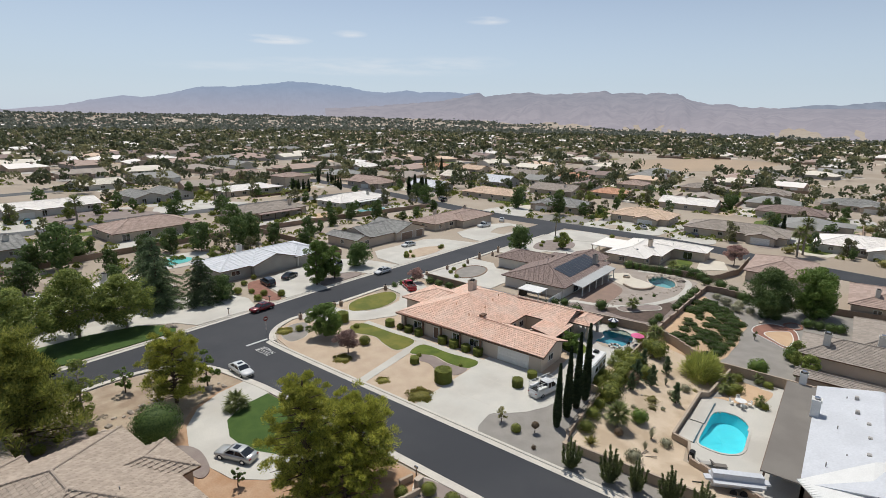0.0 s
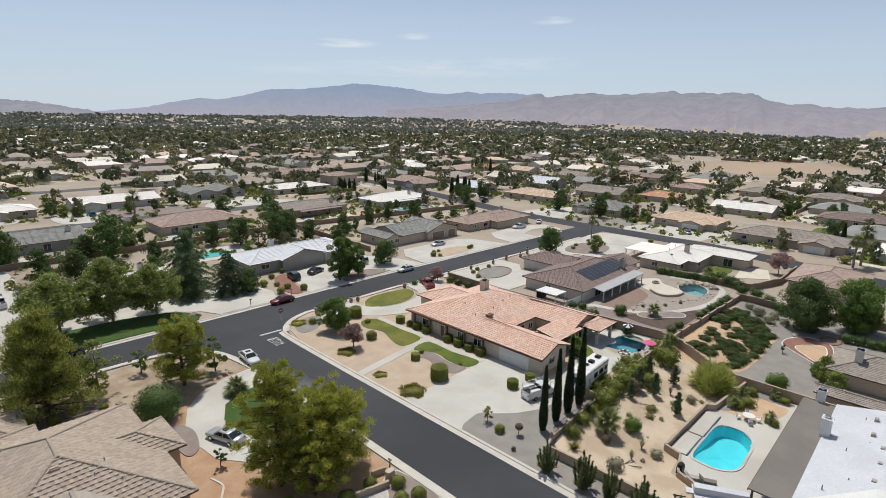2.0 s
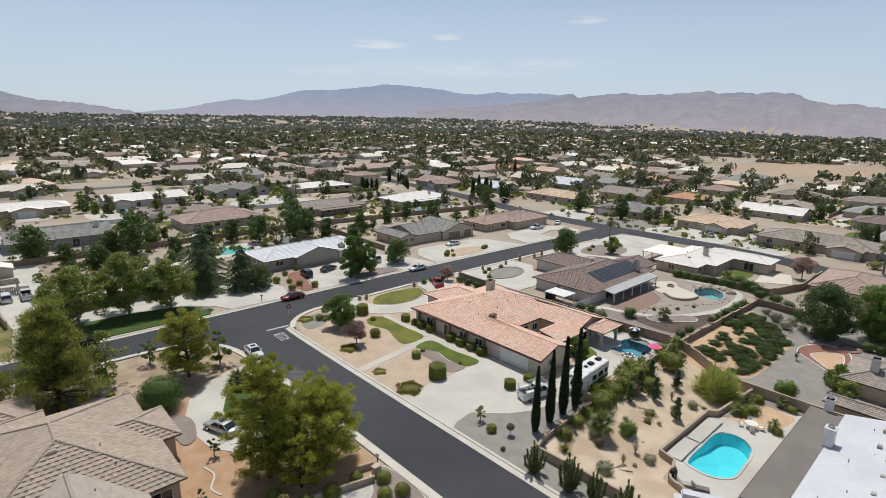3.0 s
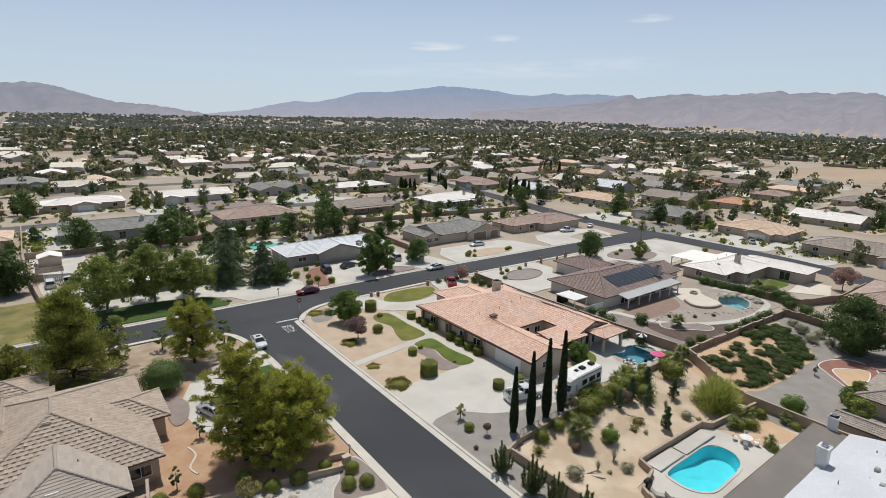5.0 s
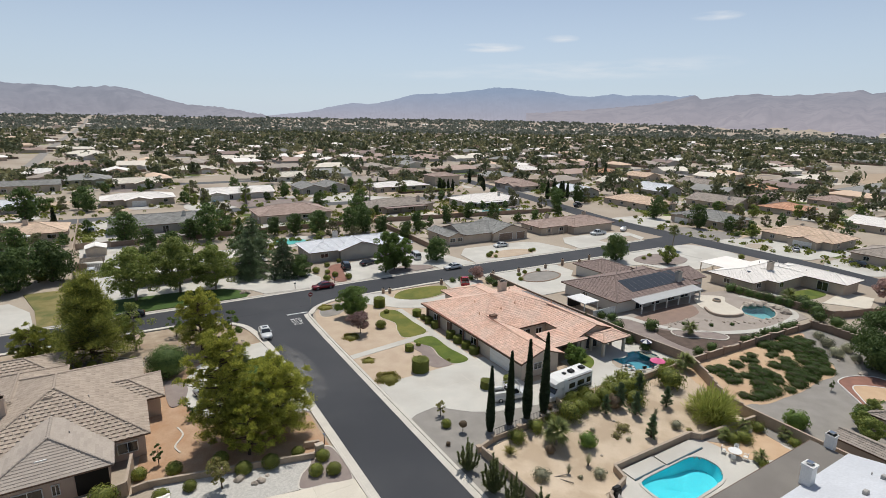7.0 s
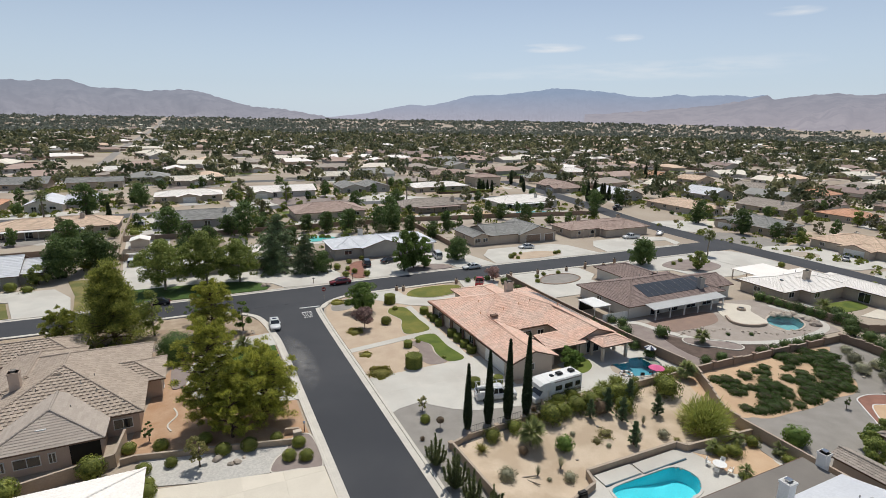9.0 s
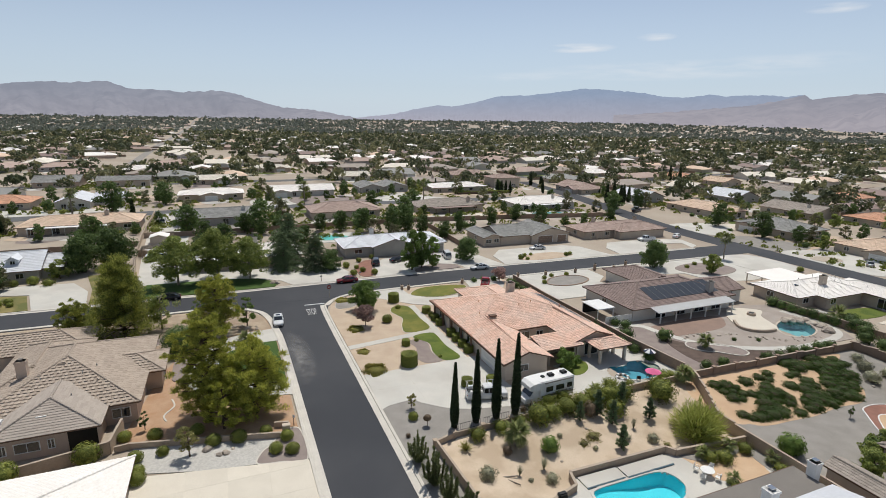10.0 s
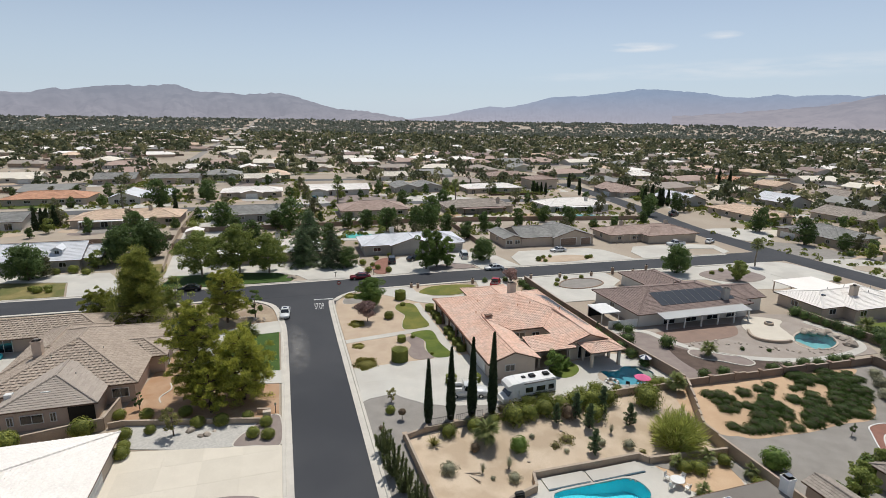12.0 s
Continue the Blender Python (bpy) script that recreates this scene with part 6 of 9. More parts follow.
def plain_house(x0, y0, x1, y1, tile_mat, wall_mat, along="x", style="hip", label="", pitch=0.28, big=True, porch=False, garage="r", ze=2.75):
    h = thing("house", label or "single-storey stucco house with tile roof", "house", "houses of the neighbourhood")
    z = gz((x0 + x1) / 2, (y0 + y1) / 2)
    LOTS.append((x0, y0, x1, y1))
    wing(h, x0, y0, x1, y1, tile_mat, wall_mat, ze, pitch, style, along, 0.7, big, z, 0.0, None, 0.9, 0.62)
    rng = random.Random(int(x0 * 7 + y0))
    n = max(2, int((x1 - x0) / 6))
    far = y0 > 122 or x0 > 176
    front = far and along == "x" and x1 - x0 > 20 and garage
    side = far and along == "y" and y1 - y0 > 18 and garage
    ga = x0 + 0.2 if garage == "l" else (x0 + x1) / 2 - 4.5 if garage == "m" else x1 - 11.5
    if front:
        wing(h, ga, y0 - 3.0, ga + 9.0, y0 + 5, tile_mat, wall_mat, 2.66, pitch, "gh", "y", 0.55, big, z, 0.0, None, 0.9, 0.62)
        opening(h, "garage", "s", ga + 4.5, y0 - 3.05, z + 0.08, 4.8, 2.15)
    if side:
        gy = y1 - 11 if garage == "l" else y0 + 3
        wing(h, x0 - 3.4, gy, x0 + 5, gy + 8, tile_mat, wall_mat, 2.66, pitch, "gh", "x", 0.55, big, z, 0.0, None, 0.9, 0.62)
        opening(h, "garage", "w", x0 - 3.45, gy + 4, z + 0.08, 5.2, 2.15)
    wide = x1 - x0
    for i in range(n):
        x = x0 + wide * (i + 0.5) / n
        if front and ga - 1.4 < x < ga + 10.4:
            continue
        k = rng.choice(["window", "window", "slider"])
        opening(h, k, "s", x, y0 - 0.03, z + (0.95 if k == "window" else 0.1), rng.uniform(1.5, 2.3), 1.2 if k == "window" else 2.1)
    m = max(1, int((y1 - y0) / 7))
    for i in range(m):
        if not (side and gy - 1 < y0 + (y1 - y0) * (i + 0.5) / m < gy + 9):
            opening(h, "window", "w", x0 - 0.03, y0 + (y1 - y0) * (i + 0.5) / m, z + 0.95, 1.5, 1.2)
    if porch:
        part("porch_roof", boxes((x0 + 3, y0 - 3.2, z + 2.45, x1 - 8, y0 - 0.05, z + 2.62)), WHITEPAINT, h, "flat white patio roof")
        k = x0 + 3.2
        while k < x1 - 8:
            part("post", boxes((k - 0.07, y0 - 3.1, z - 0.1, k + 0.07, y0 - 2.96, z + 2.45)), WHITEPAINT, h)
            k += 3.2
    return h


def add_chimney(h, x, y, top=5.6, material=None):
    z = gz(x, y)
    chimney(h, x, y, z + 3.0, z + top, 1.2, 0.8, material or WHITESTUCCO)


hb = plain_house(60, 108.4, 88.2, 120, BLUESLATE, GREYSTUCCO, "x", "hip", "grey house with pale blue-grey slate roof")
wing(hb, 67.5, 107.0, 79.2, 114, BLUESLATE, GREYSTUCCO, 2.75, 0.30, "gg", "y", 0.6, True, 0, 0.0, None, 0.9, 0.62)
wing(hb, 79.2, 106.8, 87.8, 116, BLUESLATE, GREYSTUCCO, 2.72, 0.28, "hh", "x", 0.6, True, 0, 0.0, None, 0.9, 0.62)
for x in (81.6, 85.8):
    opening(hb, "garage", "s", x, 106.75, 0.1, 3.6, 2.2, GREYSTUCCO)
add_chimney(hb, 69.0, 115.4, 6.2)
hb2 = plain_house(22, 106.5, 48, 119, WHITETILE, STUCCO, "x", "hip", "long house with white tile roof under trees")
add_chimney(hb2, 37.6, 111.2, 6.8)
hg = plain_house(102, 109.2, 107.2, 121.6, GREYTILE, STUCCO, "y", "gg", "long beige house with grey tile gable roofs", 0.3)
wing(hg, 107.4, 109.4, 120, 122.4, GREYTILE, STUCCO, 2.8, 0.3, "gg", "x", 0.7, True, gz(112, 110), 0.0, None, 0.9, 0.62)
wing(hg, 117.8, 108.4, 131.2, 122, GREYTILE, STUCCO, 2.75, 0.3, "gg", "y", 0.7, True, gz(124, 110), 0.0, None, 0.9, 0.62)
for x, w in ((122.6, 5.2), (128.6, 3.2)):
    opening(hg, "garage", "s", x, 108.35, gz(x, 104) + 0.1, w, 2.2, BROWNBLOCK)
hd = plain_house(138.4, 109.6, 168.6, 120, PINKTILE, STUCCO, "x", "hip", "long house with dusty pink tile roof and porch")
wing(hd, 150, 106.2, 168.2, 116, PINKTILE, STUCCO, 2.72, 0.3, "hh", "x", 0.7, True, gz(158, 108), 0.0, None, 0.9, 0.62)
for k in range(5):
    part("porch_post", boxes((139.5 + k * 2.4, 107.9, gz(142, 108) - 0.1, 139.75 + k * 2.4, 108.15, gz(142, 108) + 2.6)), STUCCO, hd)
add_chimney(hd, 146.4, 116.2, 5.6, STUCCO)
add_chimney(hd, 163, 115, 5.6, STUCCO)
he = plain_house(-44, 111, -8.4, 124, BLUESLATE, GREYSTUCCO, "x", "gg", "house with white slate roof and dormers", 0.42)
for x in (-13.4, -27):
    dm = part("dormer", boxes((x - 1.1, 113.0, 3.4, x + 1.1, 115.9, 4.9)), BLUESLATE, he)
    fs, cp, gb = roof_faces(x - 1.1, 112.8, x + 1.1, 116.9, 4.85, 0.6, "gg", "y", 0.25)
    add_roof(he, fs, cp, gb, BLUESLATE, False, BLUESLATE)
    opening(he, "window", "s", x, 112.96, 3.7, 1.0, 1.0)
wing(he, -8.4, 112.8, -4.4, 123, BLUESLATE, GREYSTUCCO, 2.6, 0.38, "gg", "x", 0.5, True, 0, 0.0, None, 0.9, 0.62)
ht = plain_house(-28, 166.8, 4.6, 181, PEACHTILE, STUCCO, "x", "hip", "long house with pale orange tile roof and white patio cover", porch=True, garage="")
add_chimney(ht, -5, 172.6, 6, STUCCO)
add_chimney(plain_house(16, 166.4, 40, 181, GREYTILE, GREYSTUCCO, "x", "gg", "house with dark grey tile roof", garage=""), 37, 171)
plain_house(60.4, 165.8, 85.6, 182, PINKTILE, STUCCO, "x", "hip", "house with dusty pink tile hip roof", garage="")
hq = plain_house(102.6, 168.2, 130.6, 182, TAUPETILE, STUCCO, "x", "hip", "house with taupe tile roof and brown patio cover", garage="")
add_chimney(hq, 125, 171, 5.8, STUCCO)
part("patio_cover", boxes((108, 164.6, gz(116, 166) + 2.4, 126, 168.1, gz(116, 166) + 2.6)), BROWNTILE, hq, "brown patio cover")
for x in (108.3, 114, 120, 125.7):
    part("post", boxes((x - 0.1, 164.7, gz(x, 165) - 0.1, x + 0.1, 164.9, gz(x, 165) + 2.4)), WOODTRIM, hq)
add_chimney(plain_house(146.6, 166, 174.8, 181, WHITETILE, WHITESTUCCO, "x", "hip", "house with white tile hip roof and patio cover", porch=True, garage=""), 166, 170)
plain_house(131.4, 226.4, 161.6, 242, WHITETILE, STUCCO, "x", "hip", "house with low white roof", 0.2, garage="")
plain_house(94.4, 231, 106, 250, GREYTILE, GREYSTUCCO, "y", "gg", "grey-roofed house with front gable", garage="")
plain_house(106.2, 233, 119.4, 250, GREYTILE, GREYSTUCCO, "y", "gg", "grey-roofed house with twin front gables", garage="")
plain_house(50.6, 227.6, 80, 243, WHITETILE, WHITESTUCCO, "x", "gg", "long white-roofed house with garage", 0.24, garage="l")
plain_house(12.6, 227.4, 38.8, 241, WHITETILE, STUCCO, "x", "hip", "house with cream-white tile roof", 0.24, garage="m")
plain_house(-70, 222.4, -39.6, 238, ORANGETILE, STUCCO, "x", "hip", "long house with orange tile hip roof", garage="")
plain_house(-30.4, 218, -18.6, 236, BLUESLATE, WHITESTUCCO, "y", "gg", "white house with front gable and garage", 0.36, garage="")
plain_house(-18.4, 226, -8, 238, BLUESLATE, WHITESTUCCO, "x", "gg", "white annexe with dormers beside a gabled house", garage="")
plain_house(-64, 168, -42, 182, GREYTILE, WHITESTUCCO, "x", "gg", "house with pale grey gable roof", garage="")
plain_house(-29, 289, -5, 301, GREYTILE, STUCCO, "x", "gg", "house with grey tile roof", garage="", ze=3.4)
plain_house(-58, 295, -38, 313, GREYTILE, PINKSTUCCO, "x", "gg", "house with grey roof and brown front gable")
plain_house(-27, 357, -8, 372, WHITETILE, STUCCO, "x", "hip", "house with broad white roof", garage="")
plain_house(48.6, 348, 74, 361, CREAMTILE, STUCCO, "x", "hip", "house with cream tile roof")
plain_house(17.4, 287, 38, 300, CREAMTILE, STUCCO, "x", "gg", "house with cream gable roof")
plain_house(92.8, 288, 113.4, 302, CREAMTILE, WHITESTUCCO, "x", "gg", "pale house with solar panels on its roof", garage="")
plain_house(168.6, 287, 190, 303, PINKTILE, STUCCO, "x", "hg", "house with brown tile roof")
plain_house(173.6, 240, 190, 253, PINKTILE, STUCCO, "x", "hip", "two-storey beige house with brown hip roof", 0.24, garage="", ze=5.6)
plain_house(207, 204, 222, 228, PINKTILE, STUCCO, "y", "hg", "house with dusty pink gable roofs", 0.34)
plain_house(279, 286, 296, 306, WHITETILE, STUCCO, "y", "hip", "house with white hip roof")
plain_house(218.4, 171.6, 232, 192, BLUESLATE, GREYSTUCCO, "y", "gg", "grey house with pale blue-white metal roof", 0.36, garage="")
plain_house(267.6, 160, 284, 179, BLUESLATE, GREYSTUCCO, "y", "gg", "house with broad white metal roof", 0.36, garage="")
plain_house(219, 127.6, 234, 156, PEACHTILE, STUCCO, "y", "hip", "long house with tan tile roof", garage="")
plain_house(208, 88.6, 225, 111, GREYTILE, STUCCO, "y", "hip", "house with grey-green tile roof", garage="l")
add_chimney(plain_house(256.6, 114, 274, 138, TAUPETILE, STUCCO, "y", "gg", "house with taupe tile gable roof and white patio cover", garage=""), 262, 120)
plain_house(327, 173.6, 343, 194, TAUPETILE, STUCCO, "y", "gg", "house with taupe tile roof", garage="")
plain_house(274, 196, 290, 213, CREAMTILE, PINKSTUCCO, "y", "gg", "house with tan gable roof", 0.34, garage="")
plain_house(329, 219.6, 345, 237, PEACHTILE, STUCCO, "y", "gg", "house with tan tile roof", garage="")
plain_house(326.6, 254, 343, 276, ORANGETILE, STUCCO, "y", "hip", "house with salmon tile roof", garage="")
plain_house(336, 143.6, 351, 160, ORANGETILE, STUCCO, "y", "hip", "house with orange tile roof", garage="")
plain_house(320, 97.6, 336, 113, PINKTILE, STUCCO, "y", "hip", "house with pale pink tile roof", garage="")
plain_house(336, 25, 352, 48, TAUPETILE, STUCCO, "y", "hip", "house with taupe roof and wide forecourt")
add_chimney(plain_house(206, 52.6, 222, 74, PEACHTILE, STUCCO, "y", "hip", "house with peach tile roof and triple garage"), 215, 66)
add_chimney(plain_house(257.4, 46.6, 272, 70, WHITETILE, STUCCO, "y", "gg", "long house with cream-white roof", garage=""), 264, 60)
plain_house(198.4, 13.6, 213, 44.6, TAUPETILE, STUCCO, "y", "hip", "long house with taupe tile roof")
plain_house(262, 6, 277, 31, BROWNTILE, STUCCO, "y", "hip", "house with brown tile roof", garage="")
plain_house(335, 56.6, 350, 80, TAUPETILE, STUCCO, "y", "hip", "house with taupe tile roof", garage="")
plain_house(267.6, 91.6, 282, 108.6, ORANGETILE, STUCCO, "y", "hip", "house with orange tile roof", garage="")
plain_house(198, -18, 214, 6, WHITETILE, WHITESTUCCO, "y", "hip", "house with white tile roof")
add_chimney(plain_house(135, -30, 152, -4, PINKTILE, STUCCO, "y", "hip", "house with pinkish brown tile roof"), 139, -8)
plain_house(147, 4, 166, 17.4, PINKTILE, STUCCO, "x", "hip", "house with brown tile roof")
plain_house(313, -16, 330, 10, GREYTILE, STUCCO, "y", "hip", "house with grey tile roof")

# ---- the further town ----
TONES = [TAUPETILE, GREYTILE, PINKTILE, WHITETILE, PEACHTILE, CREAMTILE, CREAMTILE, TAUPETILE, GREYTILE, BROWNTILE]


def town_house(i):
    """A pattern house of the further blocks, some 24 by 14 metres, built about its own middle."""
    rng = random.Random(i)
    h = thing("house", ("low stucco house with %s roof" % TONES[i].name.replace(" roof", "").replace(" tile", " tile")), "house", "houses of the neighbourhood")
    w, d = rng.uniform(10, 14), rng.uniform(6, 8)
    wm = (STUCCO, WHITESTUCCO, GREYSTUCCO, PINKSTUCCO)[i % 4]
    wing(h, -w, -d, w, d, TONES[i], wm, 2.75, 0.3, ("hip", "gg", "hip", "hg")[i % 4], "x", 0.7, False)
    if i % 3:
        wing(h, w * 0.3, -d - 5, w * 0.85, d * 0.4, TONES[i], wm, 2.7, 0.32, ("gh", "hh")[i % 2], "y", 0.6, False)
    for k in range(3):
        x = -w + 2.4 + k * 4.2
        fr = part("window", boxes((x - 0.9, -d - 0.06, 0.9, x + 0.9, -d + 0.02, 2.2)), WHITEPAINT, h)
        part("pane", boxes((x - 0.8, -d - 0.08, 1.0, x + 0.8, -d, 2.1)), GLASS, fr)
    part("garage_door", boxes((w * 0.38, -d - 0.06 - (5 if i % 3 else 0), 0.1, w * 0.76, -d - (5 if i % 3 else 0), 2.3)), WHITEPAINT, h)
    if i % 2:
        chimney(h, -w * 0.3, d * 0.3, 3.4, 5.6, 1.2, 0.8, wm)
    return h


def taken(x, y, pad=0.0):
    """True where the nearer blocks stand."""
    if -75 - pad < x < 175 + pad and y < 236 + pad:
        return True
    if x < 340 + pad and -60 < y < 196 + pad:
        return True
    if x < 205 and 190 < y < 262:
        return x > -80 and (y < 238 or 165 < x or -34 < x < 6)
    if y > 430 and -9 < x - float(np.interp(y, (310, 480, 700, 1250, 2600), (-32, -34, -40, -48, -70))) < 13:
        return True
    return inside(x, y, [(455, 165), (550, 190), (675, 155), (665, 45), (550, 50), (455, 105)])


def in_view(x, y, pad=0.0):
    a = math.degrees(math.atan2(y + 20, x - 15))
    return -8 - pad < a < 118 + pad


def town_edge(x, y):
    """How far the town reaches, by direction."""
    return float(np.interp(math.degrees(math.atan2(y + 15, x - 20)), [-10, 8, 20, 40, 62], [1350, 1500, 1900, 2900, 3500]))


rt = random.Random(5)
patterns = [town_house(i) for i in range(len(TONES))]
far_lots, near_lots, rowy, k = [], [], -420.0, 0
while rowy < 3400:
    x = -1300.0 + rt.uniform(0, 20)
    while x < 3200:
        y = rowy + rt.uniform(-12, 12)
        d = math.hypot(x - 20, y + 15)
        if in_view(x, y) and d < min(3300, town_edge(x, y)) and not taken(x, y) and all(not (a - 17 < x < c + 17 and b - 13 < y < e + 13) for a, b, c, e in LOTS):
            thin = 0.12 if d < 600 else 0.12 + 0.5 * min(1, (d - 600) / 1200) + (0.24 if d > 1500 + 8 * max(0, math.degrees(math.atan2(y, x))) else 0)
            if rt.random() > thin:
                (near_lots if d < 560 else far_lots).append((x, y, d))
        x += rt.uniform(29, 38)
    rowy += 36 if k % 2 else 60
    k += 1
near_lots.sort(key=lambda q: q[2])


def roomy(x, y):
    """True where a house fits between those of the nearer blocks, clear of the streets."""
    if y < 162 and x < 190 or abs(x - (179 + max(0, y - 110) * 0.25)) < 24 and y < 260 or abs(y - 199.5) < 17 and x < 200:
        return False
    if y > 255:
        return False
    return all(not (a - 19 < x < c + 19 and b - 14 < y < d + 14) for a, b, c, d in LOTS)


gap_lots = []
for yy in range(-50, 262, 6):
    for xx in range(-80, 345, 7):
        if taken(xx, yy) and in_view(xx, yy) and roomy(xx, yy) and all(abs(xx - a) > 33 or abs(yy - b) > 25 for a, b, _ in gap_lots):
            gap_lots.append((xx, yy, math.hypot(xx - 20, yy + 15)))
near_lots = gap_lots + near_lots
used = set()
for j, (x, y, d) in enumerate(near_lots[:285]):
    i = rt.randrange(len(patterns))
    m = pose(x, y, gz(x, y), 0, 0, rt.choice([0, 0, 180, 180, 90, 270]) + rt.uniform(-14, 14))
    if i in used:
        copy_thing(patterns[i], m)
    else:
        patterns[i].matrix_basis = m
        used.add(i)
far_lots += near_lots[285:]


def far_town():
    """Low roofs of the distant town, one mesh a tone."""
    sets = [([], []) for _ in range(8)]
    wallset = ([], [])
    for x, y, d in far_lots:
        if d > 750 and rt.random() < 0.3:
            continue
        V, F = sets[rt.randrange(8)]
        w, dp = rt.uniform(9, 14), rt.uniform(6, 8.5)
        if rt.random() < 0.4:
            w, dp = dp, w
        z, e, t = gz(x, y), 2.8, rt.uniform(1.6, 2.6)
        s = len(V)
        r = max(abs(w - dp), 0.5)
        ax = (r, 0) if w > dp else (0, r)
        V += [(x - w, y - dp, z + e), (x + w, y - dp, z + e), (x + w, y + dp, z + e), (x - w, y + dp, z + e), (x - ax[0], y - ax[1], z + e + t), (x + ax[0], y + ax[1], z + e + t)]
        if w > dp:
            F += [(s, s + 1, s + 5, s + 4), (s + 1, s + 2, s + 5), (s + 2, s + 3, s + 4, s + 5), (s + 3, s, s + 4)]
        else:
            F += [(s, s + 1, s + 4), (s + 1, s + 2, s + 5, s + 4), (s + 2, s + 3, s + 5), (s + 3, s, s + 4, s + 5)]
        V, F = wallset
        s, w, dp = len(V), w - 0.6, dp - 0.6
        V += [(x + a * w, y + b * dp, z + c) for c in (0, e) for a, b in ((-1, -1), (1, -1), (1, 1), (-1, 1))]
        F += [(s + a, s + (a + 1) % 4, s + 4 + (a + 1) % 4, s + 4 + a) for a in range(4)]
    for (V, F), m in zip(sets, (TAUPETILE, GREYTILE, PINKTILE, WHITETILE, PEACHTILE, CREAMTILE, TAUPETILE, WHITETILE)):
        tagged(new("distant_roofs", array_mesh("distant_roofs", V, F, m)), "low tiled roofs of the distant town", "distant roofs", kind="stuff")
    tagged(new("distant_walls", array_mesh("distant_walls", *wallset, STUCCO)), "stucco walls of the distant town", "distant walls", kind="stuff")


far_town()


# ---- trees, yards and walls of the further blocks ----
def free(x, y, pad=2.0):
    """True where no house, street or near garden is in the way."""
    if x < 176 and y < 104 or 88 < y < 106 and x < 176 or abs(y - 199.5) < 6 and -100 < x < 190 or abs(x - (179 + max(0, y - 110) * 0.25 - max(0, 30 - y) * 0.25)) < 8 and y < 250:
        return False
    return all(not (a - pad < x < c + pad and b - pad < y < d + pad) for a, b, c, d in LOTS)


rb = random.Random(9)
spots = []
for a, b, c, d in list(LOTS):
    for _ in range(13):
        x, y = rb.uniform(a - 12, c + 12), rb.uniform(b - 16, d + 16)
        if free(x, y) and (y > 122 or x > 176 or x < 10) and y > (88 if x < 176 else -60):
            spots.append((x, y))
for x, y, d in near_lots[:285]:
    for _ in range(9):
        a, r = rb.uniform(0, 6.28), rb.uniform(13.5, 25)
        spots.append((x + math.cos(a) * r, y + math.sin(a) * r))
mid_pats = [broad_tree(70 + i, "tree", lb, hh, rr, 0.8, 24, 28, 0.36, mt, None, 1.2, 1.0, 5) for i, (hh, rr, mt, lb) in enumerate(((5.6, 2.4, L_OAK, "dense dark green garden tree"), (6.2, 2.4, L_FARB, "loose olive-green tree in a garden"), (4.6, 2.2, L_SYC, "round yellow-green garden tree"), (8.0, 2.6, L_CEDAR, "dark conifer-like garden tree")))]
mid_pats.append(cypress(80, "slim dark cypress in a garden", 7.5, 0.9, 1500, 0.26))
bush_pats = [shrub(90 + i, "shrub", lb, 1.2, 0.8, mt, 0.2, 260, "round", 0.25) for i, (mt, lb) in enumerate(((L_BUSH, "garden shrub in a yard"), (L_OAK, "dark garden shrub in a yard"), (L_OLIVE, "olive garden shrub in a yard")))]
rb.shuffle(spots)
spots.sort(key=lambda s: math.hypot(s[0] - 20, s[1] + 15))
done, rest = set(), []
for k, (x, y) in enumerate(spots):
    if k % 3 == 0 and k < 330:
        p = bush_pats[rb.randrange(3)]
        s = rb.uniform(0.8, 1.7)
    elif k < 330:
        p = mid_pats[min(4, int(abs(rb.gauss(0, 1.6))))]
        s = rb.uniform(0.62, 1.15)
    else:
        rest.append((x, y))
        continue
    m = pose(x, y, gz(x, y), 0, 0, rb.uniform(0, 360)) @ Matrix.Diagonal((s, s, s * rb.uniform(0.85, 1.15), 1))
    if p in done:
        copy_thing(p, m)
    else:
        done.add(p)
        p["at"] = [v for r in m for v in r]
for p in done:
    v = list(p["at"])
    del p["at"]
    p.matrix_basis = Matrix([v[0:4], v[4:8], v[8:12], v[12:16]])


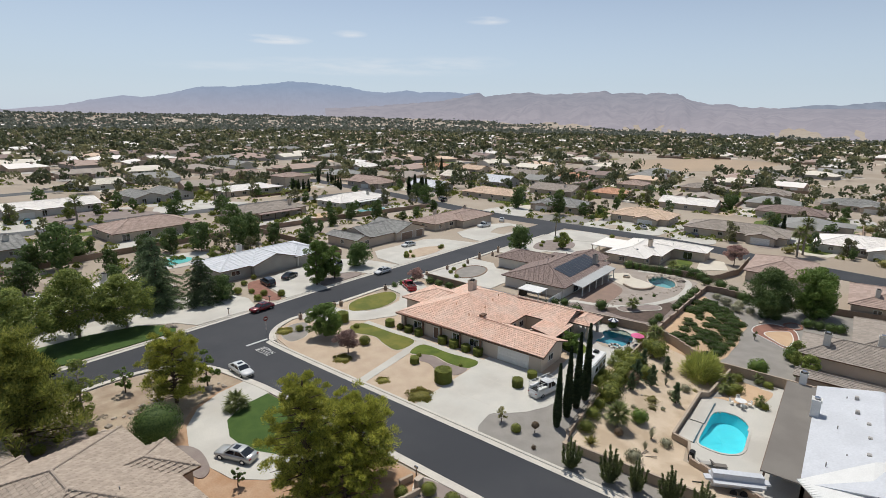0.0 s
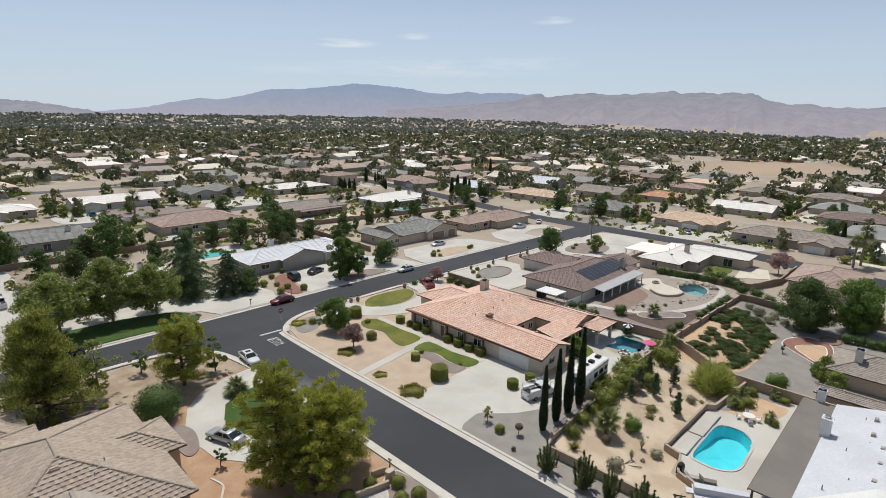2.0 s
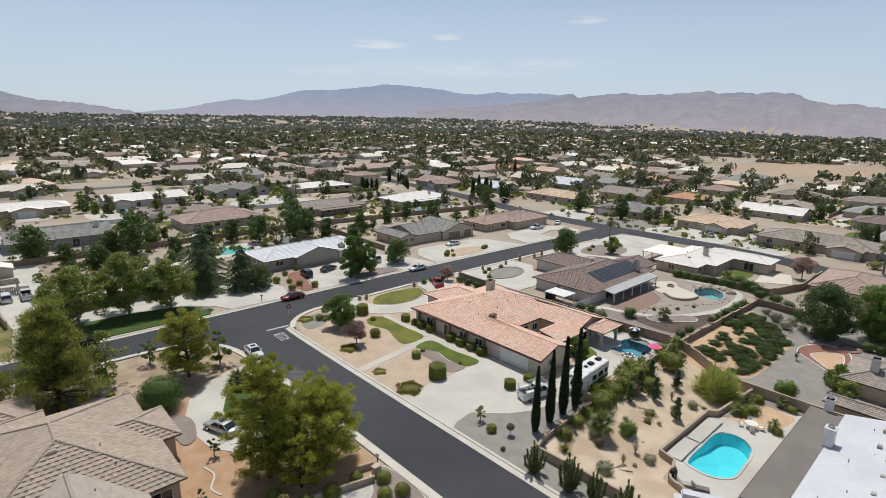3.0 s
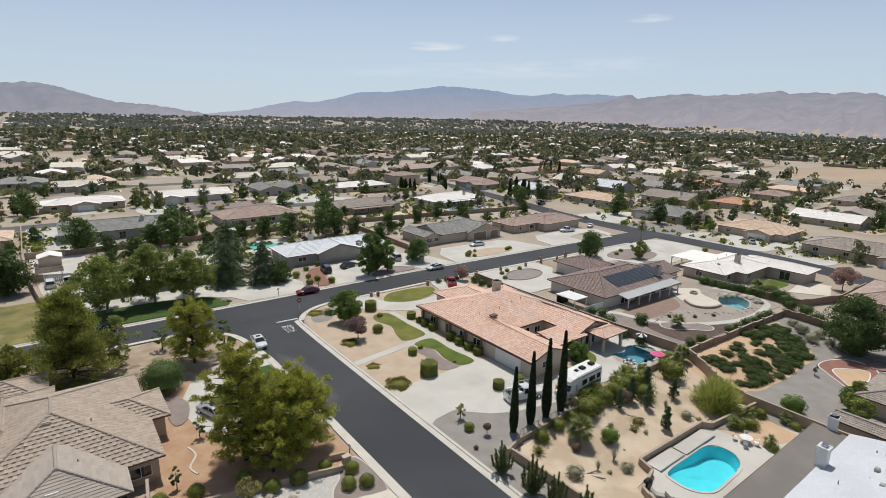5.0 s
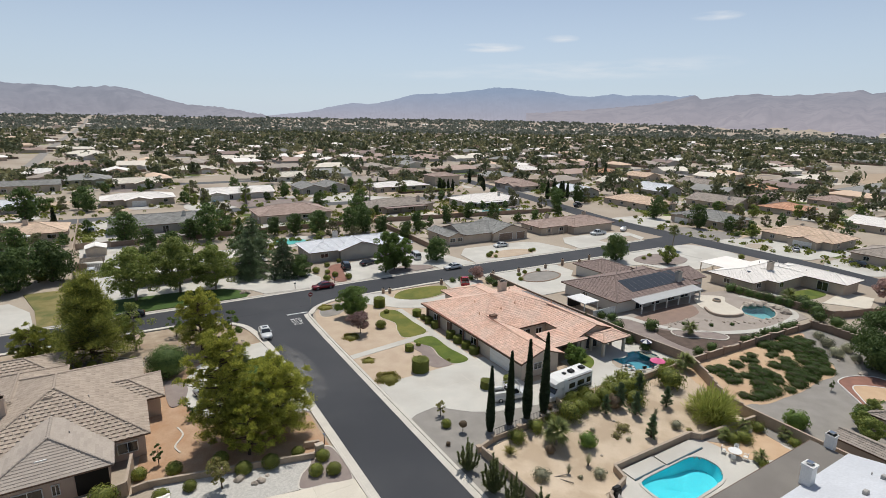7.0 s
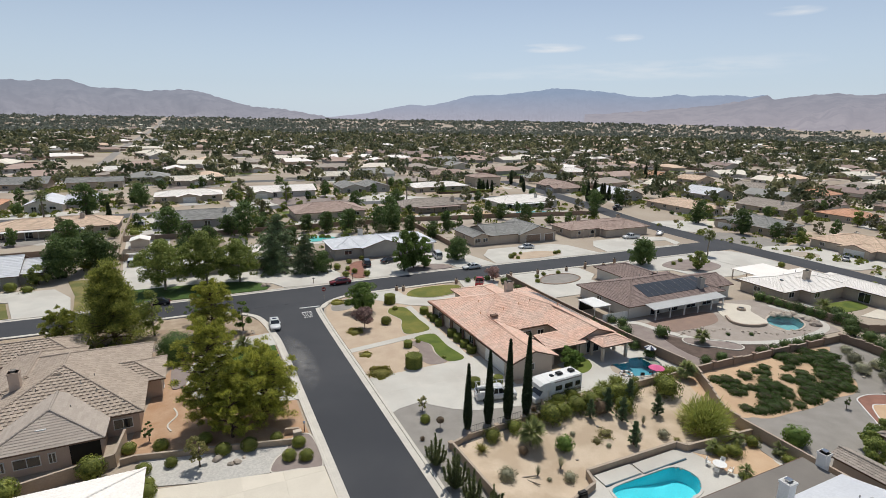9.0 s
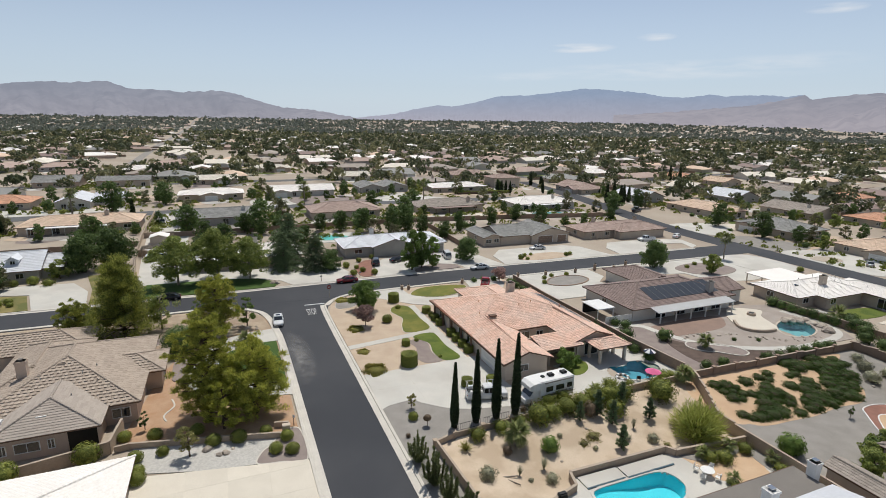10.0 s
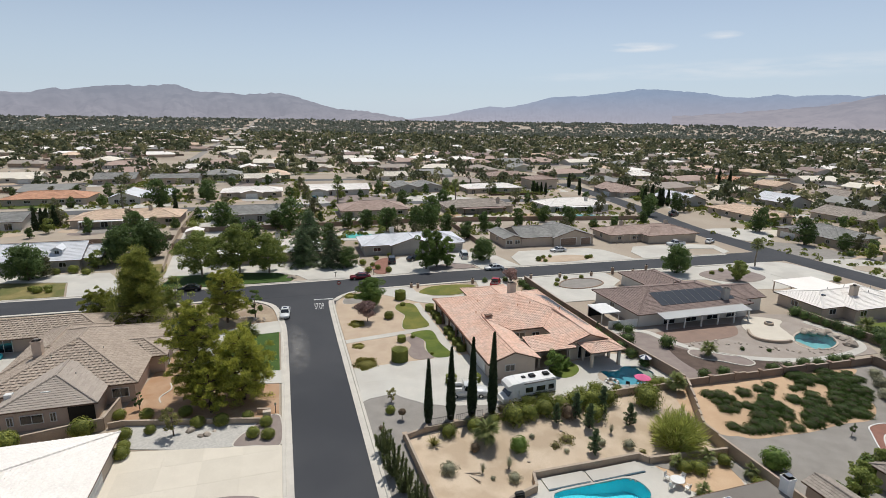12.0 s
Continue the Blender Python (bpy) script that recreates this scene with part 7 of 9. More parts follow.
def far_woods():
    """Crowns of the distant town's trees: each a ragged heap of leaf clusters, fewer the further off."""
    rng = np.random.default_rng(17)
    sets = {0: [], 1: [], 2: [], 3: []}
    sizes = {0: [], 1: [], 2: [], 3: []}
    faces_out = {0: [], 1: [], 2: [], 3: []}
    spots2 = [(x, y) for x, y in rest]
    for x, y, d in far_lots:
        for _ in range(15 if d < 1500 else 10):
            spots2.append((x + rng.uniform(-30, 30), y + rng.uniform(-34, 34)))
    for _ in range(2600):
        a, d = rng.uniform(-0.2, 2.1), 1300 + 2500 * rng.uniform(0, 1)
        spots2.append((20 + d * math.cos(a), -15 + d * math.sin(a)))
    for x, y in spots2:
        if taken(x, y, -4) and (y > 420 or not free(x, y)):
            continue
        d = math.hypot(x - 20, y + 15)
        if d > town_edge(x, y) * rng.uniform(0.95, 1.12):
            continue
        k = int(rng.integers(0, 3))
        hgt, r = rng.uniform(2.6, 7.6), rng.uniform(1.5, 3.6)
        if rng.uniform() < 0.16:
            hgt, r = hgt * 1.55, r * 1.45
        # far crowns take the leaf colour with haze painted in
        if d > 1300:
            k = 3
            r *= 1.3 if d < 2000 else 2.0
        m = 80 if d < 330 else 36 if d < 550 else 18 if d < 900 else 8
        q = rng.normal(size=(m, 3))
        q /= np.linalg.norm(q, axis=1)[:, None]
        q[:, 2] = np.where(q[:, 2] < -0.5, -q[:, 2], q[:, 2])
        faces_out[k].append(q.copy())
        q *= rng.uniform(0.7, 1.05, (m, 1)) * (1 + 0.22 * np.sin(q[:, :1] * 4 + x) * np.cos(q[:, 1:2] * 4 + y))
        pts = q * np.array([r, r, hgt * 0.42]) + np.array([x, y, gz(x, y) + hgt * 0.58])
        sets[k].append(pts)
        sizes[k].append(np.full(m, r * (0.26 if d < 330 else 0.38 if d < 550 else 0.52 if d < 900 else 0.75)))
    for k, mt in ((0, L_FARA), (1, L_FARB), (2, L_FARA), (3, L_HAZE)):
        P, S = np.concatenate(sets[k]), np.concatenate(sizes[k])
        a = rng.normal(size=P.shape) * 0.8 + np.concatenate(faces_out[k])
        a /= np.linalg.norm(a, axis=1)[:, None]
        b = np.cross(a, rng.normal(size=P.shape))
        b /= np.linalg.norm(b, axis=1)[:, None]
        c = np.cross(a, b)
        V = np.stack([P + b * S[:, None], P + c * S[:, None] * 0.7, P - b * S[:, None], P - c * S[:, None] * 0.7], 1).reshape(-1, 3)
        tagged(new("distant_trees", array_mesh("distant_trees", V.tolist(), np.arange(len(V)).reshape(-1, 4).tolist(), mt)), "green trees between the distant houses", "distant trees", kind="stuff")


far_woods()


def yards():
    """Drives, gravel yards, lawns and boundary walls of the further lots."""
    mats = (CONCRETE, GREYGRAVEL, PURPLEGRAVEL, DRYLAWN, TANGRAVEL, CREAMCONCRETE, LAWN, WHITEGRAVEL, TANGRAVEL)
    sets = [([], []) for _ in mats]
    wset = ([], [])
    near_mid = {((a + c) / 2, (b + d) / 2) for a, b, c, d in LOTS}
    lots = [((a + c) / 2, (b + d) / 2) for a, b, c, d in LOTS if b > 122 or a > 176] + [(x, y) for x, y, d in near_lots + far_lots if d < 1500]
    for x, y in lots:
        for k in range(9 if math.hypot(x - 20, y + 15) < 420 else 5):
            i = 0 if k == 0 else rb.randrange(len(mats))
            V, F = sets[i]
            w, h = (rb.uniform(3, 6), rb.uniform(5, 8)) if k == 0 else (rb.uniform(5, 12), rb.uniform(3, 7))
            cx, cy = x + rb.uniform(-9, 9), y + rb.choice([-1, 1]) * rb.uniform(10, 16)
            if x > 176 and x < 340 and y < 200 and abs(cx - 180) < 6 + w:
                continue
            lift, s = 0.02 + 0.009 * k + 0.0012 * i, len(V)
            n = 12
            for j in range(n):
                a = 6.283 * j / n
                r = 1 / max(abs(math.cos(a)), abs(math.sin(a))) ** 0.7
                px, py = cx + w * r * math.cos(a), cy + h * r * math.sin(a)
                V.append((px, py, gz(px, py) + lift))
            F.append(tuple(range(s, s + n)))
        V, F = wset
        for (xa, ya), (xb, yb) in (((x - 16.5, y - 14), (x - 16.5, y + 14)), ((x - 16.5, y + 14), (x + 16.5, y + 14))):
            if rb.random() < 0.35 or (x, y) in near_mid:
                continue
            s = len(V)
            t = (0.12, 0) if xa == xb else (0, 0.12)
            z = gz(xa, ya)
            for px, py in ((xa, ya), (xb, yb)):
                V += [(px - t[0], py - t[1], z - 0.2), (px + t[0], py + t[1], z - 0.2), (px + t[0], py + t[1], z + 1.7), (px - t[0], py - t[1], z + 1.7)]
            F += [(s, s + 1, s + 2, s + 3), (s + 4, s + 7, s + 6, s + 5), (s, s + 3, s + 7, s + 4), (s + 1, s + 5, s + 6, s + 2), (s + 3, s + 2, s + 6, s + 7)]
    for (V, F), m in zip(sets, mats):
        tagged(new("distant_yards", array_mesh("distant_yards", V, F, m)), "yards and drives of further lots", "yards", kind="stuff")
    tagged(new("distant_fences", array_mesh("distant_fences", *wset, BROWNBLOCK)), "brown block walls between further lots", "walls", kind="stuff")


yards()


def yard_shrubs():
    """Low shrubs and hedges of the further yards, too many to count, in one mesh."""
    rng = np.random.default_rng(23)
    P, S = [], []
    for a, b, c, d in LOTS:
        for _ in range(46):
            side = rng.integers(0, 4)
            t = rng.uniform(0, 1)
            x, y = ((a - 6 + (c - a + 12) * t, b - rng.uniform(1.2, 11)) if side == 0 else (a - 6 + (c - a + 12) * t, d + rng.uniform(1.2, 11)) if side == 1 else (a - rng.uniform(1.2, 8), b + (d - b) * t) if side == 2 else (c + rng.uniform(1.2, 8), b + (d - b) * t))
            if not free(x, y, 0.8) or y < 122 and x < 176:
                continue
            r = rng.uniform(0.5, 1.3)
            q = rng.normal(size=(26, 3))
            q /= np.linalg.norm(q, axis=1)[:, None]
            q[:, 2] = np.abs(q[:, 2])
            P.append(q * np.array([r, r, r * 0.85]) + np.array([x, y, gz(x, y)]))
            S.append(np.full(26, r * 0.42))
    for x0, y0, x1, y1, many in ((18, 122, 95, 150, 110), (98, 123, 176, 143, 70), (-60, 126, 6, 140, 60), (18, 152, 100, 164, 60), (100, 152, 178, 163, 50), (183, 40, 197, 118, 40), (-60, 184, 190, 194, 90), (-60, 205, 190, 222, 90)):
        for _ in range(many):
            x, y, r = rng.uniform(x0, x1), rng.uniform(y0, y1), rng.uniform(0.4, 1.2)
            q = rng.normal(size=(30, 3))
            q /= np.linalg.norm(q, axis=1)[:, None]
            q[:, 2] = np.abs(q[:, 2])
            P.append(q * np.array([r, r, r * rng.uniform(0.7, 1.3)]) + np.array([x, y, gz(x, y)]))
            S.append(np.full(30, r * 0.4))
    P, S = np.concatenate(P), np.concatenate(S)
    a = rng.normal(size=P.shape)
    a /= np.linalg.norm(a, axis=1)[:, None]
    b = np.cross(a, rng.normal(size=P.shape))
    b /= np.linalg.norm(b, axis=1)[:, None]
    c = np.cross(a, b)
    V = np.stack([P + b * S[:, None], P + c * S[:, None] * 0.7, P - b * S[:, None], P - c * S[:, None] * 0.7], 1).reshape(-1, 3)
    tagged(new("yard_shrubs", array_mesh("yard_shrubs", V.tolist(), np.arange(len(V)).reshape(-1, 4).tolist(), L_BUSH)), "low green shrubs in the yards of further lots", "shrubs", kind="stuff")


yard_shrubs()

# forecourts and beds along the cross street and the back street
patch("driveway", "wide curved pale concrete forecourt", [(185.2, 76), (198, 76.5), (205.6, 68), (205.6, 50), (191, 49.6), (185.2, 53)], CONCRETE, 0.11)
patch("planting_bed", "oval gravel bed inside the forecourt", [(187, 68.6), (192, 70), (196, 67.4), (193.6, 63.6), (188, 64)], SAND, 0.15)
patch("driveway", "pale concrete drive beside a low house", [(184.4, 45), (198.2, 46.4), (204.6, 41), (190.6, 32.6), (183, 34)], CONCRETE, 0.11)
patch("driveway", "pale concrete corner forecourt", [(160, 77.6), (173, 77.4), (173.4, 62), (160, 63.4)], CONCRETE, 0.115)
patch("driveway", "pale drive in front of a grey house", [(186, 122), (203.4, 121.3), (206, 112), (194, 101.6), (186, 104)], CONCRETE, 0.11)
patch("gravel_yard", "pale gravel front yard along the cross street", [(186, 98), (198, 98), (204, 80), (186, 78.4)], GREYGRAVEL, 0.10)
patch("driveway", "pale drive of the white-roofed house", [(43, 205), (59, 205), (60.4, 224.4), (51, 224.4), (42, 222)], CONCRETE, 0.11)
patch("gravel_yard", "reddish gravel front yard", [(60.8, 205.4), (90, 205), (90, 213), (82, 226), (61, 226)], PURPLEGRAVEL, 0.115)
patch("driveway", "curved pale drive before grey gables", [(92, 205), (128, 205), (122, 218), (114, 230), (100, 224)], CONCRETE, 0.11)
patch("lawn", "small bright green back lawn", [(67, 160), (80.6, 162.6), (80, 153), (70, 152.4)], LAWN, 0.115)
patch("driveway", "pale concrete drive beside a garden", [(-52, 205), (-36, 205), (-18, 206), (-18, 217), (-38, 217), (-45, 222)], CONCRETE, 0.11)

patch("lawn", "green lawn behind a clipped hedge", [(140, 219), (168, 219), (166, 225), (142, 225)], LAWN, 0.11, False, 0)
for xa, ya, xb, yb in ((141, 218.4, 171, 217.8), (141.4, 222, 150, 222), (157, 222.4, 166, 221.6)):
    hz_ = thing("hedge", "long low clipped green hedge", "hedge", "clipped hedges")
    rng_h = np.random.default_rng(int(xa * 3))
    n_h = int((xb - xa) * 60)
    u_h = rng_h.uniform(0, 1, n_h)
    top_h = rng_h.uniform(0, 1, n_h) < 0.5
    zz_h = np.where(top_h, 1.0, rng_h.uniform(0.05, 1.0, n_h))
    yy_h = np.where(top_h, rng_h.uniform(-0.6, 0.6, n_h), -0.6)
    leaf_h = leaf_mesh("foliage", np.stack([xa + (xb - xa) * u_h, ya + (yb - ya) * u_h + yy_h, gz(xa, ya) + zz_h * 1.1], 1), 0.22, L_BUSH, seed=3, out=np.stack([u_h * 0, -1.0 * ~top_h, 1.0 * top_h], 1))
    new("foliage", leaf_h).parent = hz_
    part("woody_core", boxes((xa, min(ya, yb) - 0.5, gz(xa, ya) - 0.1, xb, max(ya, yb) + 0.5, gz(xa, ya) + 0.98)), BARK, hz_)
sd = thing("garden_shed", "small shed with white gable roof in a side yard", "shed")
wing(sd, 10.4, 141.4, 15.0, 146, WHITETILE, STUCCO, 2.2, 0.3, "gg", "y", 0.3, False)
pg = thing("pergola", "weathered slatted pergola behind a gate", "pergola")
for x in (10.2, 14.6):
    for y in (125.6, 129.6):
        part("post", boxes((x - 0.08, y - 0.08, -0.1, x + 0.08, y + 0.08, 2.3)), PALEBARK, pg)
    part("beam", boxes((x - 0.07, 125.2, 2.3, x + 0.07, 130, 2.45)), PALEBARK, pg)
for k in range(12):
    part("slat", boxes((9.8, 125.3 + k * 0.4, 2.45, 15.0, 125.42 + k * 0.4, 2.55)), PALEBARK, pg)
block_wall("tan block wall with a gate across the side drive", [(8.8, 128.4), (11.2, 127.0)], 1.9, 0.2, TANBLOCK)
gt = thing("driveway_gate", "grey slatted gate across the side drive", "gate")
for k in range(14):
    part("slat", boxes((11.3 + k * 0.36, 126.6 - k * 0.13, 0.0, 11.6 + k * 0.36, 126.66 - k * 0.13, 1.8)), GREYSTUCCO, gt)
block_wall("cross wall of the narrow side yard", [(7.6, 152), (16, 151)], 1.8, 0.2, TANBLOCK)

patch("back_yard", "pale gravel back yard with shrubs", [(96.5, 122.6), (134, 122.6), (176, 121), (178, 143), (132, 148), (97.4, 150.6)], mat("pale tan gravel", (0.47, 0.40, 0.325), (0.42, 0.355, 0.285), 0.95, 0.25, 6.0, 0.5, c3=(0.36, 0.30, 0.245), patch=0.1), 0.05, False, 0)
patch("back_yard", "dusty tan back yard", [(20, 121), (95, 121.5), (96, 150.6), (17, 150)], mat("dusty tan soil", (0.37, 0.305, 0.235), (0.32, 0.26, 0.20), 0.95, 0.2, 5.0, 0.5, c3=(0.23, 0.19, 0.145), patch=0.12), 0.05, False, 0)
patch("patio", "pale concrete deck round a small pool", [(55, 129), (70, 129), (71, 139), (57, 140)], CONCRETE, 0.09)
patch("pool_cover", "turquoise covered pool in a back yard", [(57.4, 131.6), (63.6, 131), (66.4, 134), (64, 137), (58.4, 137)], plain("turquoise cover", (0.10, 0.5, 0.46), 0.4), 0.16)
patch("patio", "pale concrete deck behind a pink-roofed house", [(57, 154), (76, 154), (82, 160), (80, 164.6), (60, 164.6)], CONCRETE, 0.09)
patch("patio", "pale concrete deck with pool behind a white-roofed house", [(140, 151.6), (172, 150), (174, 162), (142, 163)], CONCRETE, 0.09, False, 0)
patch("pool_water", "pale blue pool behind a white-roofed house", [(148, 154.4), (160, 154), (161, 158), (150, 159)], plain("pale pool water", (0.22, 0.52, 0.56), 0.1), 0.13)
patch("back_yard", "orange-tan bare back yard", [(98, 152.6), (136, 151.4), (138, 164), (100, 167.4)], ORANGESOIL, 0.055, False, 0)
patch("patio", "pale patio slab behind a taupe-roofed house", [(106, 156), (121, 155.4), (121, 160), (107, 160.6)], CONCRETE, 0.09, False, 0)

# ---- mountains on the horizon ----
def ridge(name, label, az, el, foot, crest, material, seed, rough):
    """A mountain range as a strip of slopes with spurs and gullies, between two ranges of distance."""
    V, F, n, m = [], [], 520, 18
    a0, a1 = az[0], az[-1]
    for j in range(m + 1):
        v = j / m
        for i in range(n + 1):
            a = a0 + (a1 - a0) * i / n
            top = math.tan(radians(float(np.interp(a, az, el)))) * crest + 37
            near_foot = float(np.interp(a, *foot))
            r = near_foot + (crest - near_foot) * v
            p = Vector((a * 0.22 + seed, v * 1.3, seed))
            gully = noise.fractal(p * 1.0, 1.0, 2.1, 5) + 0.6 * noise.fractal(Vector((a * 0.9, v * 2.4, seed)), 1.0, 2.0, 4)
            prof, low = v ** 1.7, gz(20 + near_foot * math.cos(radians(a)), -15 + near_foot * math.sin(radians(a))) - 2
            z = low + (top - low) * prof + gully * rough * math.sin(math.pi * min(v * 1.02, 1)) * (top / 260 + 0.1)
            if v == 1:
                z = top + 0.12 * rough * noise.fractal(Vector((a * 1.6, 0, seed)), 1.0, 2.0, 4)
            V.append((20 + r * math.cos(radians(a)), -15 + r * math.sin(radians(a)), z))
    for j in range(m):
        for i in range(n):
            s = j * (n + 1) + i
            F.append((s, s + n + 1, s + n + 2, s + 1))
    ob = new(name, array_mesh(name, V, F, material))
    for f in ob.data.polygons:
        f.use_smooth = True
    return tagged(ob, label, "mountains", kind="structure")


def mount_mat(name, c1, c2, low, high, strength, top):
    """Bare slopes far off; haze is painted as glow, bluer toward the crest."""
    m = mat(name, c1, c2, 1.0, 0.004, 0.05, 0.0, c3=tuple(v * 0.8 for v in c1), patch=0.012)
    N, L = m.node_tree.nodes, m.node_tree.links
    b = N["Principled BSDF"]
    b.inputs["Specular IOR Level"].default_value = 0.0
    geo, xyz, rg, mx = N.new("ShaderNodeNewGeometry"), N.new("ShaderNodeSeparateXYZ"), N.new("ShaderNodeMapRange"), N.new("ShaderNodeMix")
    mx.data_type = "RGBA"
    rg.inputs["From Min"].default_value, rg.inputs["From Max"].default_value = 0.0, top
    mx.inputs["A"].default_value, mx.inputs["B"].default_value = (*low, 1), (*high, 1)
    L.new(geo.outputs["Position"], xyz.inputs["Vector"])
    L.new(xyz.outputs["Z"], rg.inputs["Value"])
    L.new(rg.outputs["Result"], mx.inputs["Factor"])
    # emission stands in for the haze before the slopes
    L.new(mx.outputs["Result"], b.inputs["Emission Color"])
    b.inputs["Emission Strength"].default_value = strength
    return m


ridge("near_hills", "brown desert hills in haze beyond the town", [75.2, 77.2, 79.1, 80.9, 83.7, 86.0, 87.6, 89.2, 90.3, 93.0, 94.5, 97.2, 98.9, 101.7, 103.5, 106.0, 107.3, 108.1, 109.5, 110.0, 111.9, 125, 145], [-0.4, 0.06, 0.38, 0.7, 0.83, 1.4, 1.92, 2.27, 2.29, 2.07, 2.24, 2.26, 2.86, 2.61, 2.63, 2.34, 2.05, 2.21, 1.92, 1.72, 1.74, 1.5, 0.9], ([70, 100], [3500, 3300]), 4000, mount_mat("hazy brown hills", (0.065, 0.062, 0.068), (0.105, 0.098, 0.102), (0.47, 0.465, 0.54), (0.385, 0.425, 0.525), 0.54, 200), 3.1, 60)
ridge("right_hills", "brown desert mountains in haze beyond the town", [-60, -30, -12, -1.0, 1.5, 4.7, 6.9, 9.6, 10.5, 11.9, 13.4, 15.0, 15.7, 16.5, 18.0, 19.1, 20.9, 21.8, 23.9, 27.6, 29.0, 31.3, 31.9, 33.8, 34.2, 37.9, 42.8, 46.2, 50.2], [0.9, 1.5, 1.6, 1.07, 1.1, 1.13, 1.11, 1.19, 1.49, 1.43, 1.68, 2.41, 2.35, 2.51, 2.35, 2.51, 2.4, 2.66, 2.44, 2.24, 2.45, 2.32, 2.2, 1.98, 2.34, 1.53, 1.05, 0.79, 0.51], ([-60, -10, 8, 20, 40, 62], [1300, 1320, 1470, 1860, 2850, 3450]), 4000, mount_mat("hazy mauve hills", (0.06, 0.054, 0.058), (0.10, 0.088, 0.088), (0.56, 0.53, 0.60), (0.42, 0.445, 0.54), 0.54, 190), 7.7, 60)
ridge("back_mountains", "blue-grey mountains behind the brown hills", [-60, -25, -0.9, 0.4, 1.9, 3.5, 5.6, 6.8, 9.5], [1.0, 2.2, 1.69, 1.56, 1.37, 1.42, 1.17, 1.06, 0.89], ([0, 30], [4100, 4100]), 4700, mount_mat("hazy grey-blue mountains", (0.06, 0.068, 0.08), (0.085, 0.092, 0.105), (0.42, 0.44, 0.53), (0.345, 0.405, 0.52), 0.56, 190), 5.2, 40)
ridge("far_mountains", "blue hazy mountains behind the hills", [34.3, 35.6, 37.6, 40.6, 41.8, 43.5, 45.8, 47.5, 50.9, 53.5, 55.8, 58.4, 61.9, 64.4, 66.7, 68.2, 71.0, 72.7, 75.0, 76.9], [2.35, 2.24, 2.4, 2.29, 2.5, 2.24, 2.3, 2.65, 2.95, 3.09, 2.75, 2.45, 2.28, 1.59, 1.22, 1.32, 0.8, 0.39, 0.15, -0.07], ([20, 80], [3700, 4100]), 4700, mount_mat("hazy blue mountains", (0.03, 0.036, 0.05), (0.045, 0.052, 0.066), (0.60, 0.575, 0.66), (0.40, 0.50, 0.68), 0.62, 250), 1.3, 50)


# ---- vehicles ----
def loft(sections, close=True):
    """A skin through closed sections along x; each is a list of (y, z) on one half, mirrored."""
    bm, rows = bmesh.new(), []
    for x, prof in sections:
        pts = prof + [(-y, z) for y, z in reversed(prof)]
        rows.append([bm.verts.new((x, y, z)) for y, z in pts])
    for a, b in zip(rows, rows[1:]):
        for i in range(len(a)):
            j = (i + 1) % len(a)
            bm.faces.new((a[i], a[j], b[j], b[i]))
    bm.faces.new(rows[0][::-1])
    bm.faces.new(rows[-1])
    bmesh.ops.recalc_face_normals(bm, faces=bm.faces[:])
    return bm


